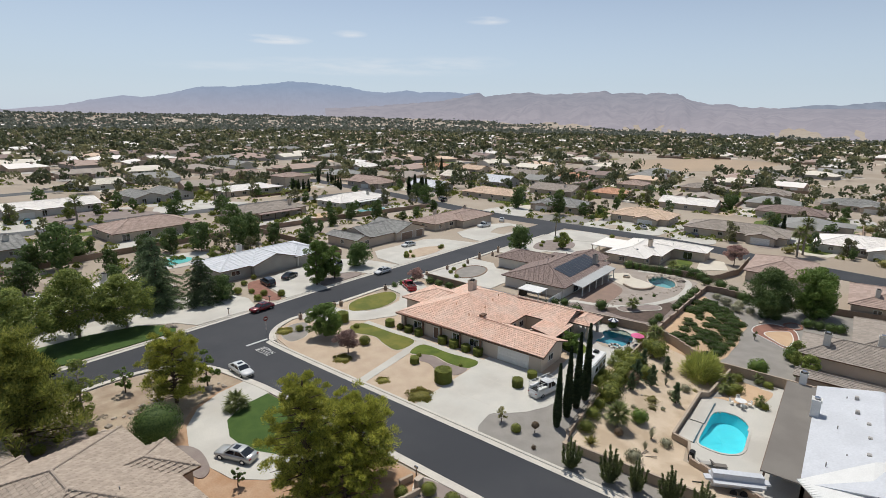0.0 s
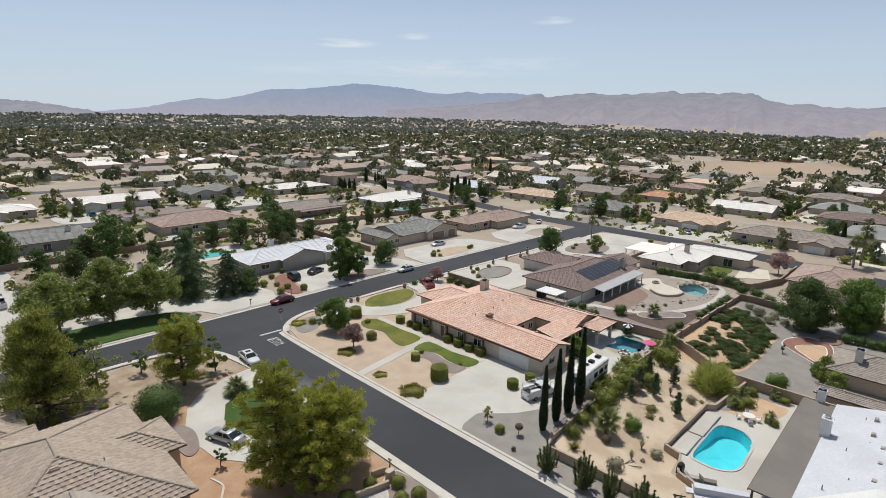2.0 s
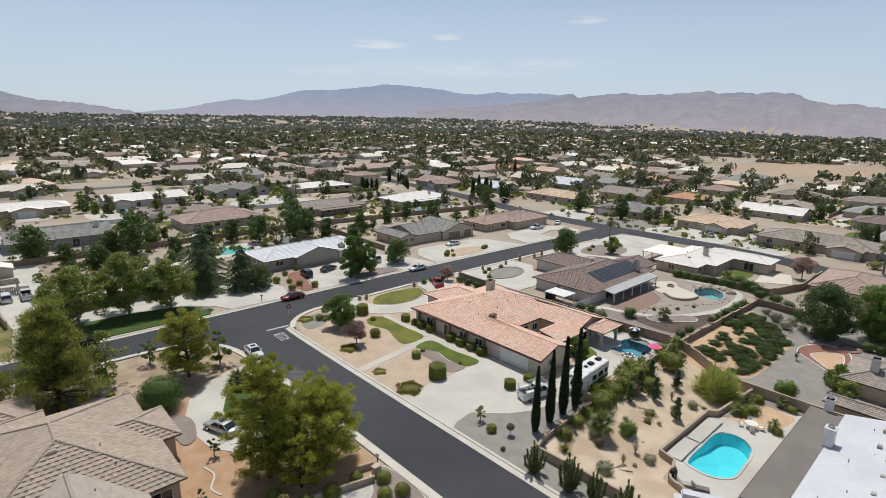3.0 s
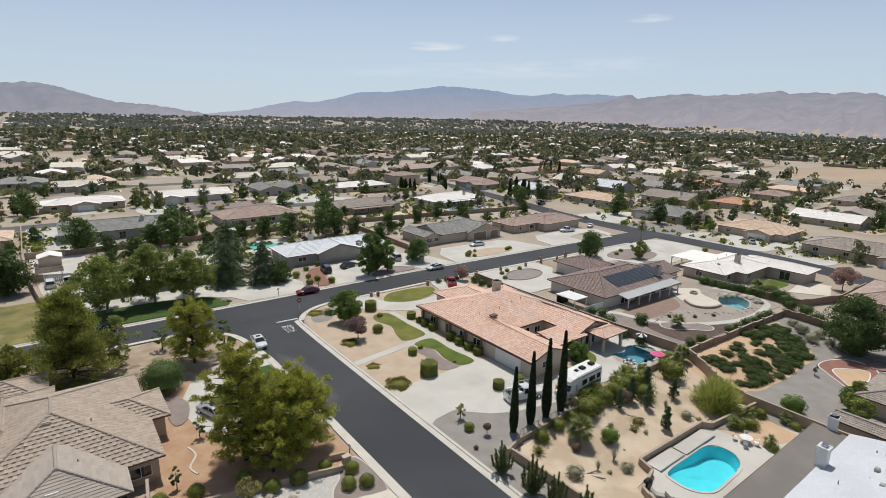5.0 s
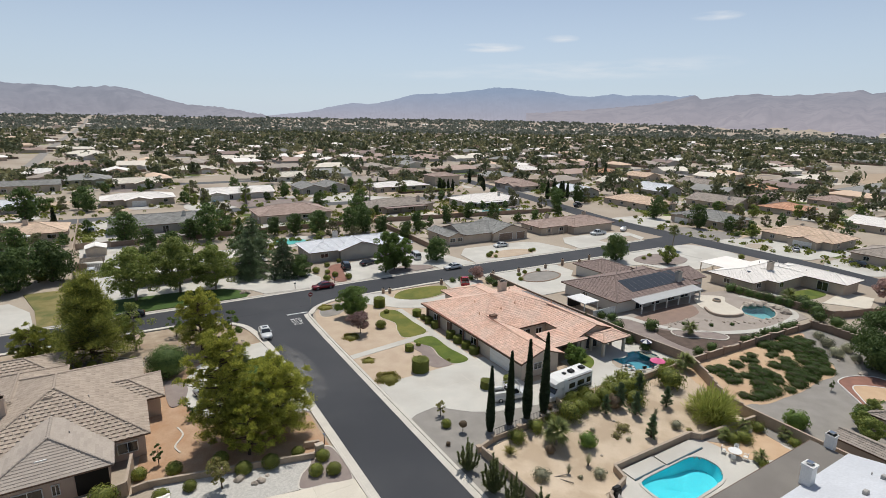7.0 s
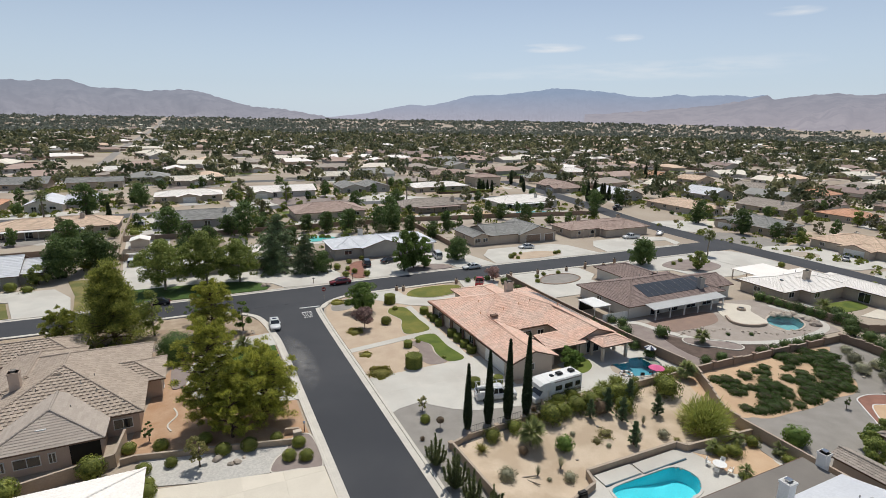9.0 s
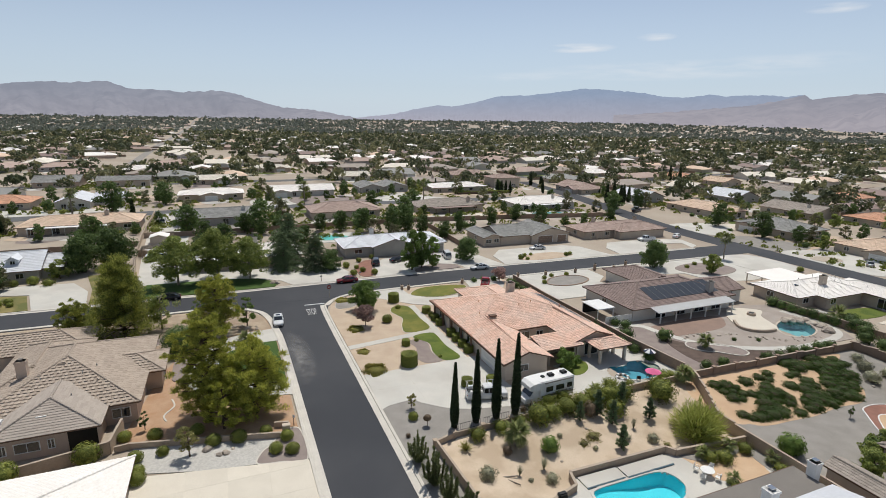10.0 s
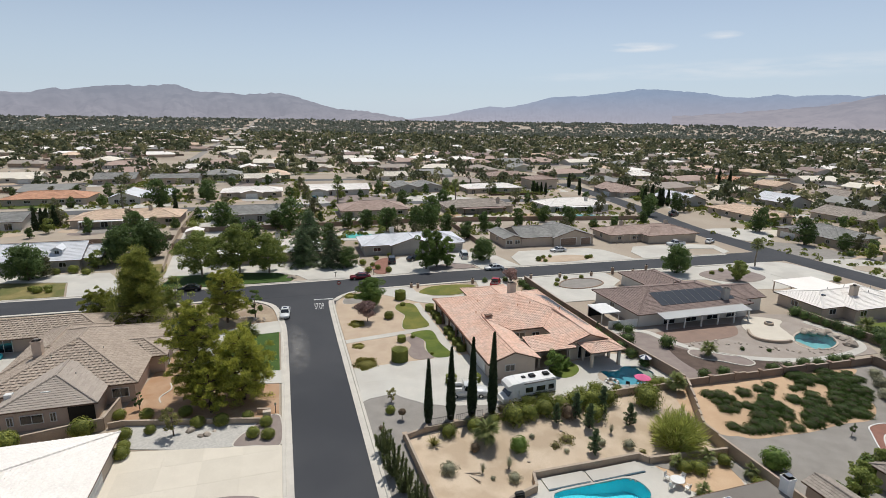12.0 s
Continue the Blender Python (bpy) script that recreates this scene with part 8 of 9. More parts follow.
def car(label, paint, x, y, turn, kind="sedan", scale=1.0):
    """A parked car, nose toward its own +x: body, glass cabin, roof, wheels, lamps."""
    c = thing("car" if kind != "pickup" else "pickup_truck", label, "car" if kind != "pickup" else "pickup truck", "", (x, y, gz(x, y) + 0.07), turn)
    L, W, H = {"sedan": (4.75, 1.82, 1.45), "suv": (4.7, 1.9, 1.78), "pickup": (5.6, 1.95, 1.85), "van": (5.0, 1.95, 1.95)}[kind]
    hw, belt, nose = W / 2, 0.92 if kind == "sedan" else 1.08, 0.78 if kind == "sedan" else 1.02

    def ring(s, top, k=1.0):
        return [(0.0, 0.24), (hw * 0.86 * k, 0.24), (hw * 0.97 * k, 0.42), (hw * k, 0.62), (hw * 0.96 * k, top - 0.08), (hw * 0.86 * k, top), (0.0, top + 0.03)]

    body = part("body", loft([(-L / 2, ring(0, nose * 0.95, 0.86)), (-L / 2 + 0.15, ring(0, belt, 0.95)), (-L * 0.30, ring(0, belt + 0.02)), (L * 0.14, ring(0, belt + 0.01)), (L * 0.32, ring(0, nose + 0.08)), (L / 2 - 0.18, ring(0, nose, 0.95)), (L / 2, ring(0, nose * 0.86, 0.82))]), paint, c)
    for p in body.data.polygons:
        p.use_smooth = True
    cab = {"sedan": (-L * 0.40, -L * 0.22, L * 0.06, L * 0.23), "suv": (-L * 0.48, -L * 0.44, L * 0.08, L * 0.24), "pickup": (-L * 0.10, -L * 0.07, L * 0.12, L * 0.23), "van": (-L * 0.48, -L * 0.45, L * 0.16, L * 0.34)}[kind]

    def glass(x, z, k):
        return x, [(0.0, belt - 0.04), (hw * 0.88, belt - 0.04), (hw * k, z), (0.0, z + 0.01)]

    part("window_glass", loft([glass(cab[0], belt + 0.02, 0.84), glass(cab[1], H - 0.06, 0.72), glass(cab[2], H - 0.06, 0.72), glass(cab[3], belt + 0.02, 0.84)]), GLASS, c)
    part("roof_panel", loft([(cab[1] - 0.12, [(0, H - 0.10), (hw * 0.70, H - 0.12), (hw * 0.66, H - 0.05), (0, H - 0.03)]), (cab[1] + 0.15, [(0, H - 0.08), (hw * 0.76, H - 0.10), (hw * 0.70, H), (0, H + 0.02)]), (cab[2] - 0.1, [(0, H - 0.08), (hw * 0.76, H - 0.10), (hw * 0.70, H), (0, H + 0.02)]), (cab[2] + 0.12, [(0, H - 0.10), (hw * 0.70, H - 0.12), (hw * 0.66, H - 0.05), (0, H - 0.03)])]), paint, c)
    for sy in (-1, 1):
        for xa, xb in ((cab[0], cab[1]), (cab[3], cab[2]), ((cab[1] + cab[2]) / 2, (cab[1] + cab[2]) / 2)):
            part("roof_pillar", rod(bmesh.new(), (xa, sy * hw * 0.87, belt), (xb, sy * hw * 0.735, H - 0.06), 0.045, 0.045, 5), paint, c)
        part("headlight", boxes((L / 2 - 0.22, sy * hw * 0.72 - 0.16, nose * 0.72, L / 2 - 0.03, sy * hw * 0.72 + 0.16, nose * 0.86), bevel=0.03), CHROME, c)
        part("tail_light", boxes((-L / 2 - 0.01, sy * hw * 0.68 - 0.16, belt * 0.72, -L / 2 + 0.16, sy * hw * 0.68 + 0.16, belt * 0.9), bevel=0.03), plain("red lamp", (0.35, 0.02, 0.02), 0.2), c)
        part("side_mirror", boxes((cab[3] - 0.35, sy * (hw + 0.02) - 0.08, belt - 0.02, cab[3] - 0.2, sy * (hw + 0.02) + 0.08, belt + 0.13), bevel=0.02), paint, c)
        for wx in (-L * 0.30, L * 0.31):
            w = part("wheel", rod(bmesh.new(), (wx, sy * (hw - 0.22), 0.33), (wx, sy * (hw + 0.005), 0.33), 0.33, 0.33, 20), RUBBER, c)
            part("rim", rod(bmesh.new(), (wx, sy * (hw - 0.1), 0.33), (wx, sy * (hw + 0.02), 0.33), 0.21, 0.19, 14), CHROME, w)
    part("front_bumper", boxes((L / 2 - 0.12, -hw * 0.7, 0.26, L / 2 + 0.03, hw * 0.7, 0.46), bevel=0.04), RUBBER, c)
    if kind == "pickup":
        part("cargo_bed", boxes((-L / 2 + 0.12, -hw * 0.78, belt + 0.02, -L * 0.12, hw * 0.78, belt + 0.045)), RUBBER, c, "dark open load bed")
        for sy in (-1, 1):
            part("bed_side", boxes((-L / 2 + 0.08, sy * hw * 0.84 - 0.06, belt - 0.1, -L * 0.11, sy * hw * 0.84 + 0.06, belt + 0.22), bevel=0.03), paint, c)
        part("tailgate", boxes((-L / 2 + 0.02, -hw * 0.84, belt - 0.1, -L / 2 + 0.1, hw * 0.84, belt + 0.2), bevel=0.02), paint, c)
    if kind == "sedan":
        part("sunroof", boxes((cab[1] + 0.5, -0.38, H - 0.01, cab[1] + 1.15, 0.38, H + 0.028)), GLASS, c)
    return c


WHITECAR = plain("white car paint", (0.72, 0.72, 0.71), 0.25, 0.0, 0.5, 0.6)
SILVER = plain("silver car paint", (0.52, 0.52, 0.50), 0.3, 0.4, 0.5, 0.6)
REDCAR = plain("dark red car paint", (0.20, 0.015, 0.02), 0.25, 0.1, 0.5, 0.6)
BRIGHTRED = plain("red truck paint", (0.42, 0.02, 0.025), 0.25, 0.1, 0.5, 0.6)
BLACKCAR = plain("black car paint", (0.02, 0.02, 0.022), 0.2, 0.1, 0.5, 0.6)
car("white sedan parked at the kerb", WHITECAR, 38.75, 66.8, -94)
car("silver sedan parked on the curved driveway", SILVER, 27.1, 49.2, 110)
car("dark red sedan parked along the street", REDCAR, 55.8, 86.9, 180)
car("white sedan with dark glass parked along the street", WHITECAR, 89.4, 86.9, 180)
car("bright red pickup on the entrance drive", BRIGHTRED, 84.6, 74.2, 60, "pickup")
car("black off-road car on the drive", BLACKCAR, 65.9, 99.6, 80, "suv")
car("white van parked by the garage", WHITECAR, 86.0, 100.4, 80, "van")
car("black car in the shade of trees", BLACKCAR, 72.2, 100.2, 20)
car("white sedan on the forecourt", WHITECAR, 115.4, 101.4, 175)
car("white pickup on the curved drive", WHITECAR, 156.8, 101.8, 170, "pickup")
car("black car parked under the trees", BLACKCAR, 19.2, 87.3, 180)
car("white car on the side drive", WHITECAR, 12.2, 122.2, 90, "suv")
car("white pickup on the side drive", WHITECAR, 15.4, 122.0, 90, "pickup")
car("white van on the back slab", WHITECAR, 10.8, 175.6, 90, "van")
car("blue-green car on the drive of a white-roofed house", plain("teal car paint", (0.04, 0.16, 0.2), 0.3, 0.2, 0.5, 0.6), 53.2, 216, 80, "suv")
car("black pickup on a neighbour's drive", BLACKCAR, 196, 150, 20, "pickup")
car("white pickup on a neighbour's drive", WHITECAR, 199, 154, 25, "pickup")
car("white sedan further along the cross street", WHITECAR, 171.4, 103.4, 30)
car("dark car on a drive", BLACKCAR, 193.6, 40.6, 70)
car("silver car on a drive", SILVER, 196, 58, 30)

# work truck with a ladder rack
tk = car("white work truck with flat bed and ladder rack", WHITECAR, 62.2, 29.2, -14, "pickup")
for sy in (-0.85, 0.85):
    for x in (-2.6, -0.7, 1.0):
        part("rack_post", rod(bmesh.new(), (x, sy, 1.0), (x, sy, 2.15), 0.035, 0.035, 6), WHITEPAINT, tk)
    part("rack_rail", rod(bmesh.new(), (-2.8, sy, 2.15), (1.6, sy, 2.15), 0.035, 0.035, 6), WHITEPAINT, tk)
for x in (-2.6, -1.6, -0.7, 0.2, 1.2):
    part("cross_bar", rod(bmesh.new(), (x, -0.85, 2.16), (x, 0.85, 2.16), 0.03, 0.03, 6), WHITEPAINT, tk)
part("tool_box", boxes((-2.4, 0.55, 1.05, -0.8, 0.95, 1.5), bevel=0.03), WHITEPAINT, tk)
part("tool_box", boxes((-2.4, -0.95, 1.05, -0.8, -0.55, 1.5), bevel=0.03), WHITEPAINT, tk)

# motorhome
rv = thing("motorhome", "white motorhome with dark stripes and roof units", "motorhome", "", (70.3, 26.1, 0.14), 183)
part("body", boxes((-2.9, -1.25, 0.55, 2.7, 1.25, 3.25), bevel=0.1), WHITEPAINT, rv)
part("cab_over", loft([(2.6, [(0, 2.1), (1.22, 2.1), (1.22, 3.2), (0, 3.25)]), (3.6, [(0, 2.15), (1.2, 2.15), (1.2, 3.12), (0, 3.18)]), (4.15, [(0, 2.3), (1.05, 2.3), (1.05, 2.8), (0, 2.85)])]), WHITEPAINT, rv)
part("cab", loft([(2.6, [(0, 0.5), (1.05, 0.5), (1.1, 1.2), (1.0, 2.15), (0, 2.15)]), (3.4, [(0, 0.5), (1.05, 0.5), (1.1, 1.2), (0.92, 2.1), (0, 2.1)]), (4.0, [(0, 0.5), (1.05, 0.5), (1.05, 1.15), (0.95, 1.3), (0, 1.35)]), (4.75, [(0, 0.5), (0.95, 0.5), (0.95, 0.95), (0.85, 1.1), (0, 1.12)])]), WHITEPAINT, rv)
part("windscreen", loft([(3.44, [(0, 1.36), (0.98, 1.32), (0.86, 2.06), (0, 2.06)]), (4.02, [(0, 1.38), (0.92, 1.33), (0.90, 1.37), (0, 1.42)])]), GLASS, rv)
for sy in (-1, 1):
    for xa, xb, za, zb in ((-2.5, -1.7, 1.7, 2.4), (-1.2, 0.1, 1.7, 2.4), (0.6, 1.7, 1.7, 2.4)):
        part("side_window", boxes((xa, sy * 1.25 - 0.02, za, xb, sy * 1.25 + 0.02, zb)), GLASS, rv)
    part("stripe", boxes((-2.8, sy * 1.25 - 0.012, 1.0, 2.4, sy * 1.25 + 0.012, 1.28)), GREYSHEET, rv, "dark grey stripe")
    part("stripe", boxes((-2.8, sy * 1.25 - 0.012, 1.36, 0.6, sy * 1.25 + 0.012, 1.44)), NAVY, rv, "dark blue stripe")
    for x in (-1.4, 3.6):
        w = part("wheel", rod(bmesh.new(), (x, sy * 0.95, 0.4), (x, sy * 1.2, 0.4), 0.4, 0.4, 18), RUBBER, rv)
        part("rim", rod(bmesh.new(), (x, sy * 1.1, 0.4), (x, sy * 1.22, 0.4), 0.22, 0.2, 12), CHROME, w)
for x in (-1.9, 0.2):
    part("roof_unit", boxes((x - 0.45, -0.4, 3.25, x + 0.45, 0.4, 3.55), bevel=0.1), IRON, rv, "black roof air conditioner")
part("roof_vent", boxes((1.2, -0.3, 3.25, 1.7, 0.2, 3.42), bevel=0.04), IRON, rv)
part("awning", boxes((-2.5, 1.25, 2.95, 2.0, 1.38, 3.1), bevel=0.04), GREYSHEET, rv)

# ---- trees near the street ----
p1 = pine_tree(11, "tall ragged olive-green pine in bare soil", 13.8, 3.9, 1.0, boughs=112, per=640, leaf=0.105)
p1.matrix_basis = pose(27.7, 37.6, 0, 0, 0, 20)
p2 = pine_tree(12, "broad olive-green pine beside the street", 9.6, 4.5, 0.6, boughs=100, per=680, leaf=0.105)
p2.matrix_basis = pose(33.2, 36.2, 0, 0, 0, 80)
p3 = pine_tree(13, "smaller olive-green pine in the group", 6.2, 2.8, 0.8, boughs=36, per=640, leaf=0.1)
p3.matrix_basis = pose(29.4, 33.9, 0, 0, 0, 140)
p4 = pine_tree(14, "big spreading dark pine behind the house", 13.0, 8.0, 0.5, material=L_DPINE, boughs=118, per=540, leaf=0.145, cone=True)
p4.matrix_basis = pose(13.8, 70.6, 0, 0, 0, 10)
p5 = pine_tree(15, "bushy olive-green pine on the gravel verge", 9.9, 4.5, 1.0, boughs=64, per=640, leaf=0.115)
p5.matrix_basis = pose(28.7, 65.8, 0, 0, 0, 200)
p6 = pine_tree(16, "low bushy pine beside the big dark pine", 5.4, 3.6, 0.4, material=L_DPINE, boughs=36, per=620, leaf=0.12)
p6.matrix_basis = pose(6.4, 73.0, 0, 0, 0, 60)
scatter(broad_tree(21, "tree", "sparse green tree on the gravel verge", 5.6, 1.9, 1.4, 26, 60, 0.16, L_LIME), [(33.4, 66.6, 0.95), (25.6, 73.6, 0.72)], "verge trees")
scatter(broad_tree(22, "tree", "half-bare grey-green tree on the gravel verge", 7.4, 2.7, 1.0, 34, 70, 0.15, L_SYC, PALEBARK, 0.8), [(19.6, 70.6, 1.0)], "verge trees")
scatter(broad_tree(23, "tree", "large leafy yellow-green street tree", 10.2, 5.2, 1.9, 120, 130, 0.19, L_SYC, PALEBARK, 0.72), [(20.4, 97.4, 1.06), (28.6, 98.6, 1.04), (35.4, 97.0, 0.96)], "row of street trees")
scatter(cedar_tree(24, "dark blue-green cedar with drooping tiers", 13.6, 7.4), [(45.8, 108.2, 0.98), (50.6, 99.6, 0.74), (43.6, 102.4, 0.72)], "cedars")
scatter(broad_tree(25, "tree", "dense dark green tree", 7.0, 3.6, 0.7, 60, 140, 0.19, L_OAK, None, 1.08), [(54.2, 98.2, 0.75), (89.8, 95.6, 0.92), (-16.4, 104.0, 1.25), (-0.6, 115.8, 1.3), (5.0, 120.4, 1.25), (134.4, 74.6, 1.0)], "dense garden trees")
scatter(broad_tree(32, "tree", "dense dark green tree in a back yard", 7.0, 3.2, 0.7, 40, 64, 0.27, L_OAK, None, 1.3), [(72, 139, 1.1), (82, 136.6, 1.1), (86.6, 138, 1.15), (19.6, 153, 1.3), (41.6, 148, 1.4), (90.6, 132, 0.8), (36.4, 151, 0.9), (93, 158, 1.2), (47, 153, 0.8), (-9, 205, 1.5), (8, 220, 1.3), (94.5, 122.6, 0.8), (134, 146, 0.9), (201.4, 95, 1.2), (204.2, 115, 1.2), (207, 86, 0.75), (212, 81, 0.6), (106, 186, 1.0), (185, 152, 1.1), (88, 186, 1.0), (141, 140, 0.9), (121, 142, 0.8), (60, 146, 0.8), (66, 144, 0.9), (52, 127, 0.8), (30, 132, 1.0), (25, 141, 0.8), (48, 136, 0.7), (170, 136, 0.7), (155, 132, 0.6), (104, 132, 0.5), (-40, 140, 1.1), (-5, 150, 1.0), (205, 160, 1.1), (198, 168, 1.0)], "dense back yard trees")
scatter(cypress(81, "slim dark cypress in a row", 8.0, 1.0, 1200, 0.3), [(201.4, 176.6, 1.1), (204, 175, 1.2), (207, 173.4, 1.1), (209.6, 174.6, 1.15), (214, 176, 1.0), (167.8, 225.4, 0.85), (169.2, 223.2, 0.8), (170.4, 220.8, 0.85), (171.6, 218.2, 0.85), (208.6, 247, 0.72), (205, 240, 0.72), (201.4, 234, 0.72), (197.4, 227.4, 0.72), (193.4, 220.6, 0.72), (189.6, 214.4, 0.72), (202.4, 248, 1.0), (320, 262, 1.2), (322, 258, 1.2), (325, 252, 1.2), (-37.5, 166, 0.85), (-36, 167.4, 0.9), (-34.6, 166.4, 0.85), (-35.4, 169.6, 0.85), (-34, 172, 0.85), (-33, 170, 0.8)], "far cypresses")
scatter(broad_tree(26, "tree", "upright bright green tree in a mulch island", 10.0, 3.0, 1.2, 60, 230, 0.15, L_LIME, None, 0.9), [(73.0, 91.4, 0.98), (78.6, 92.0, 0.78), (76.0, 92.8, 0.86)], "island trees")
scatter(broad_tree(27, "tree", "dark green leafy tree on tan gravel", 5.6, 3.0, 1.1, 62, 240, 0.13, L_LIME, None, 0.9), [(55.3, 67.6, 1.1)])
scatter(broad_tree(33, "tree", "low leafy green tree beside a round lawn", 3.4, 1.7, 0.5, 34, 170, 0.1, L_LIME, None, 0.9), [(76.9, 32.2, 1.0), (79.0, 32.9, 0.62)], "terrace trees")
scatter(broad_tree(28, "tree", "small plum-coloured round tree on tan gravel", 4.1, 2.2, 1.5, 46, 220, 0.1, L_RED, None, 0.9), [(53.2, 59.6, 0.92), (89.2, 75.8, 0.8), (159.3, 22.0, 1.3)], "plum trees")
scatter(broad_tree(29, "tree", "large dense green tree behind the wall", 10.2, 5.2, 1.0, 95, 280, 0.17, L_OAK, None, 1.0), [(122.6, 9.4, 0.95)])
scatter(broad_tree(30, "tree", "large bright green tree behind the wall", 9.6, 4.8, 1.0, 90, 280, 0.17, L_LIME, None, 1.0), [(129.0, 2.0, 1.0)])
scatter(broad_tree(31, "tree", "olive-green tree beside the drive", 5.2, 2.5, 0.9, 40, 100, 0.18, L_SYC, None, 0.95), [(144.6, 65.6, 1.0), (98.4, 2.6, 0.5), (101.4, 2.8, 0.6), (95.4, 0.6, 0.7), (128, -14, 1.1), (131, -20, 1.2)], "garden trees")
for i, (x, y, s) in enumerate(((55.3, 24.2, 0.92), (58.2, 24.2, 1.0), (61.0, 24.2, 1.05), (63.7, 24.1, 1.08))):
    if i == 0:
        cy = cypress(40, "tall narrow dark cypress", 10.0, 0.52)
        tagged(cy, group="row of cypresses")
    m = pose(x, y, gz(x, y), 0, 0, i * 77) @ Matrix.Diagonal((s, s, s * (0.9, 0.98, 1.02, 1.03)[i], 1))
    if i:
        copy_thing(cy, m)
cy.matrix_basis = pose(55.3, 24.2, gz(55.3, 24.2)) @ Matrix.Diagonal((0.92, 0.92, 0.86, 1))
scatter(palm(41, "tall fan palm with shaggy trunk", 6.0, 1.9), [(161, 76, 1.0), (184, 9.6, 1.35), (188.4, 8.4, 1.45), (62, 198, 1.5), (116, 200, 1.4), (-22, 205, 1.4), (112, 202, 1.3), (232, 128, 1.0)], "fan palms")
scatter(palm(44, "feather palm with a stout short trunk on the slope", 2.0, 1.7, 52), [(60.8, 18.6, 1.0), (104.2, 31.2, 0.85), (90.8, 22.8, 0.85)], "trunked feather palms")
scatter(palm(42, "short feather palm with arching fronds", 1.1, 1.9, 44), [(32.8, 58.4, 0.95), (142.5, 33.5, 1.05), (76.8, 25.0, 0.6)], "short palms")
scatter(palm(43, "small palm on the gravel bed", 1.2, 1.0, 26), [(80.4, 9.9, 0.9), (84.6, 9.8, 0.9), (87.3, 6.4, 0.9), (79.8, 5.2, 0.9)], "small palms")

# ---- hillside and yard plants ----
scatter(spiky(50, "agave", "yellow-green spiky agave rosette", 1.0, 0.95, 80, 0.045, L_YEL), [(54.7, 19.5, 1.3)])
scatter(spiky(51, "grass_clump", "dry wispy grass clump", 0.9, 1.6, 160, 0.018, L_GREY, 0.7), [(62.0, 14.6, 1.0), (76.6, 17.0, 0.8), (58.8, 14.4, 0.8), (81.2, 18.6, 0.7)], "dry grass clumps")
scatter(broom(52, "large wispy yellow-green broom shrub"), [(83.6, 13.6, 1.85)])
scatter(shrub(53, "shrub", "round glossy green shrub on pale soil", 0.85, 0.72, L_LIME, 0.1, 1100), [(64.2, 16.8, 1.25), (91.4, 7.0, 1.75), (101.0, 3.2, 1.7), (103.8, 2.4, 1.8), (93.2, 1.2, 1.4)], "green shrubs")
scatter(shrub(54, "shrub", "grey-green woolly desert shrub", 0.7, 0.55, L_GREY, 0.09, 900, "round", 0.2), [(61.9, 12.8, 1.0), (77.4, 14.4, 1.0), (55.0, 14.6, 1.3), (74.4, 15.6, 0.7), (66.6, 18.4, 0.5), (69.6, 15.4, 0.45), (59.6, 13.4, 0.4), (121, 15, 1.6), (123, 17.4, 1.6), (125, 15, 1.4), (122.6, 12.6, 1.2), (124.8, 19.6, 1.2)], "grey desert shrubs")
scatter(shrub(55, "shrub", "reddish-brown small shrub with dark shade", 0.7, 0.75, L_BROWN, 0.08, 1200, "round", 0.2), [(59.1, 17.7, 0.8), (72.6, 20.6, 1.3), (49.4, 24.2, 0.4), (65, 24.3, 0.6)], "reddish shrubs")
scatter(topiary(68, "dark clipped ball shrub on a thin stem"), [(52.3, 25.6, 1.0)])
scatter(shrub(56, "shrub", "loose green shrub on the slope", 1.25, 0.95, L_BUSH, 0.13, 1300, "round", 0.25), [(65.6, 21.4, 1.3), (56.9, 21.0, 0.8), (60.3, 21.6, 0.8), (63.0, 21.8, 0.7), (67.8, 21.9, 1.0), (70.2, 22.2, 1.2), (72.6, 22.3, 1.1), (75.0, 22.6, 1.2), (77.2, 22.4, 1.25), (79.4, 22.3, 1.1), (84.4, 20.6, 1.45), (86.0, 22.4, 1.0), (68.9, 24.5, 0.9), (71.2, 24.6, 0.9), (79.4, 25.0, 0.9), (76.0, 19.8, 1.1), (88.6, 24.6, 0.8), (90.2, 24.8, 0.7), (82.6, 24.6, 0.6), (80.9, 9.2, 0.75), (82.4, 8.6, 0.8), (86.2, 9.0, 0.7), (79.4, 4.6, 0.5), (87.0, 5.0, 0.6)], "loose garden shrubs")
scatter(shrub(57, "shrub", "low yellow-olive shrub on the slope", 0.9, 0.35, L_OLIVE, 0.1, 700, "loose", 0.3), [(70.6, 17.2, 1.0), (68.8, 16.6, 0.7), (78.6, 13.4, 0.5)], "low olive shrubs")
scatter(pine_tree(58, "small young conifer on the slope", 3.4, 1.1, 0.2, L_CEDAR, 40, 120, 0.09, "young_conifer", True), [(72.8, 14.6, 1.0), (73.6, 20.4, 1.15), (74.4, 18.4, 1.0), (70.8, 20.2, 0.8), (79.8, 17.8, 0.95), (77.8, 20.8, 1.05), (92.2, 44.6, 0.6)], "young conifers")


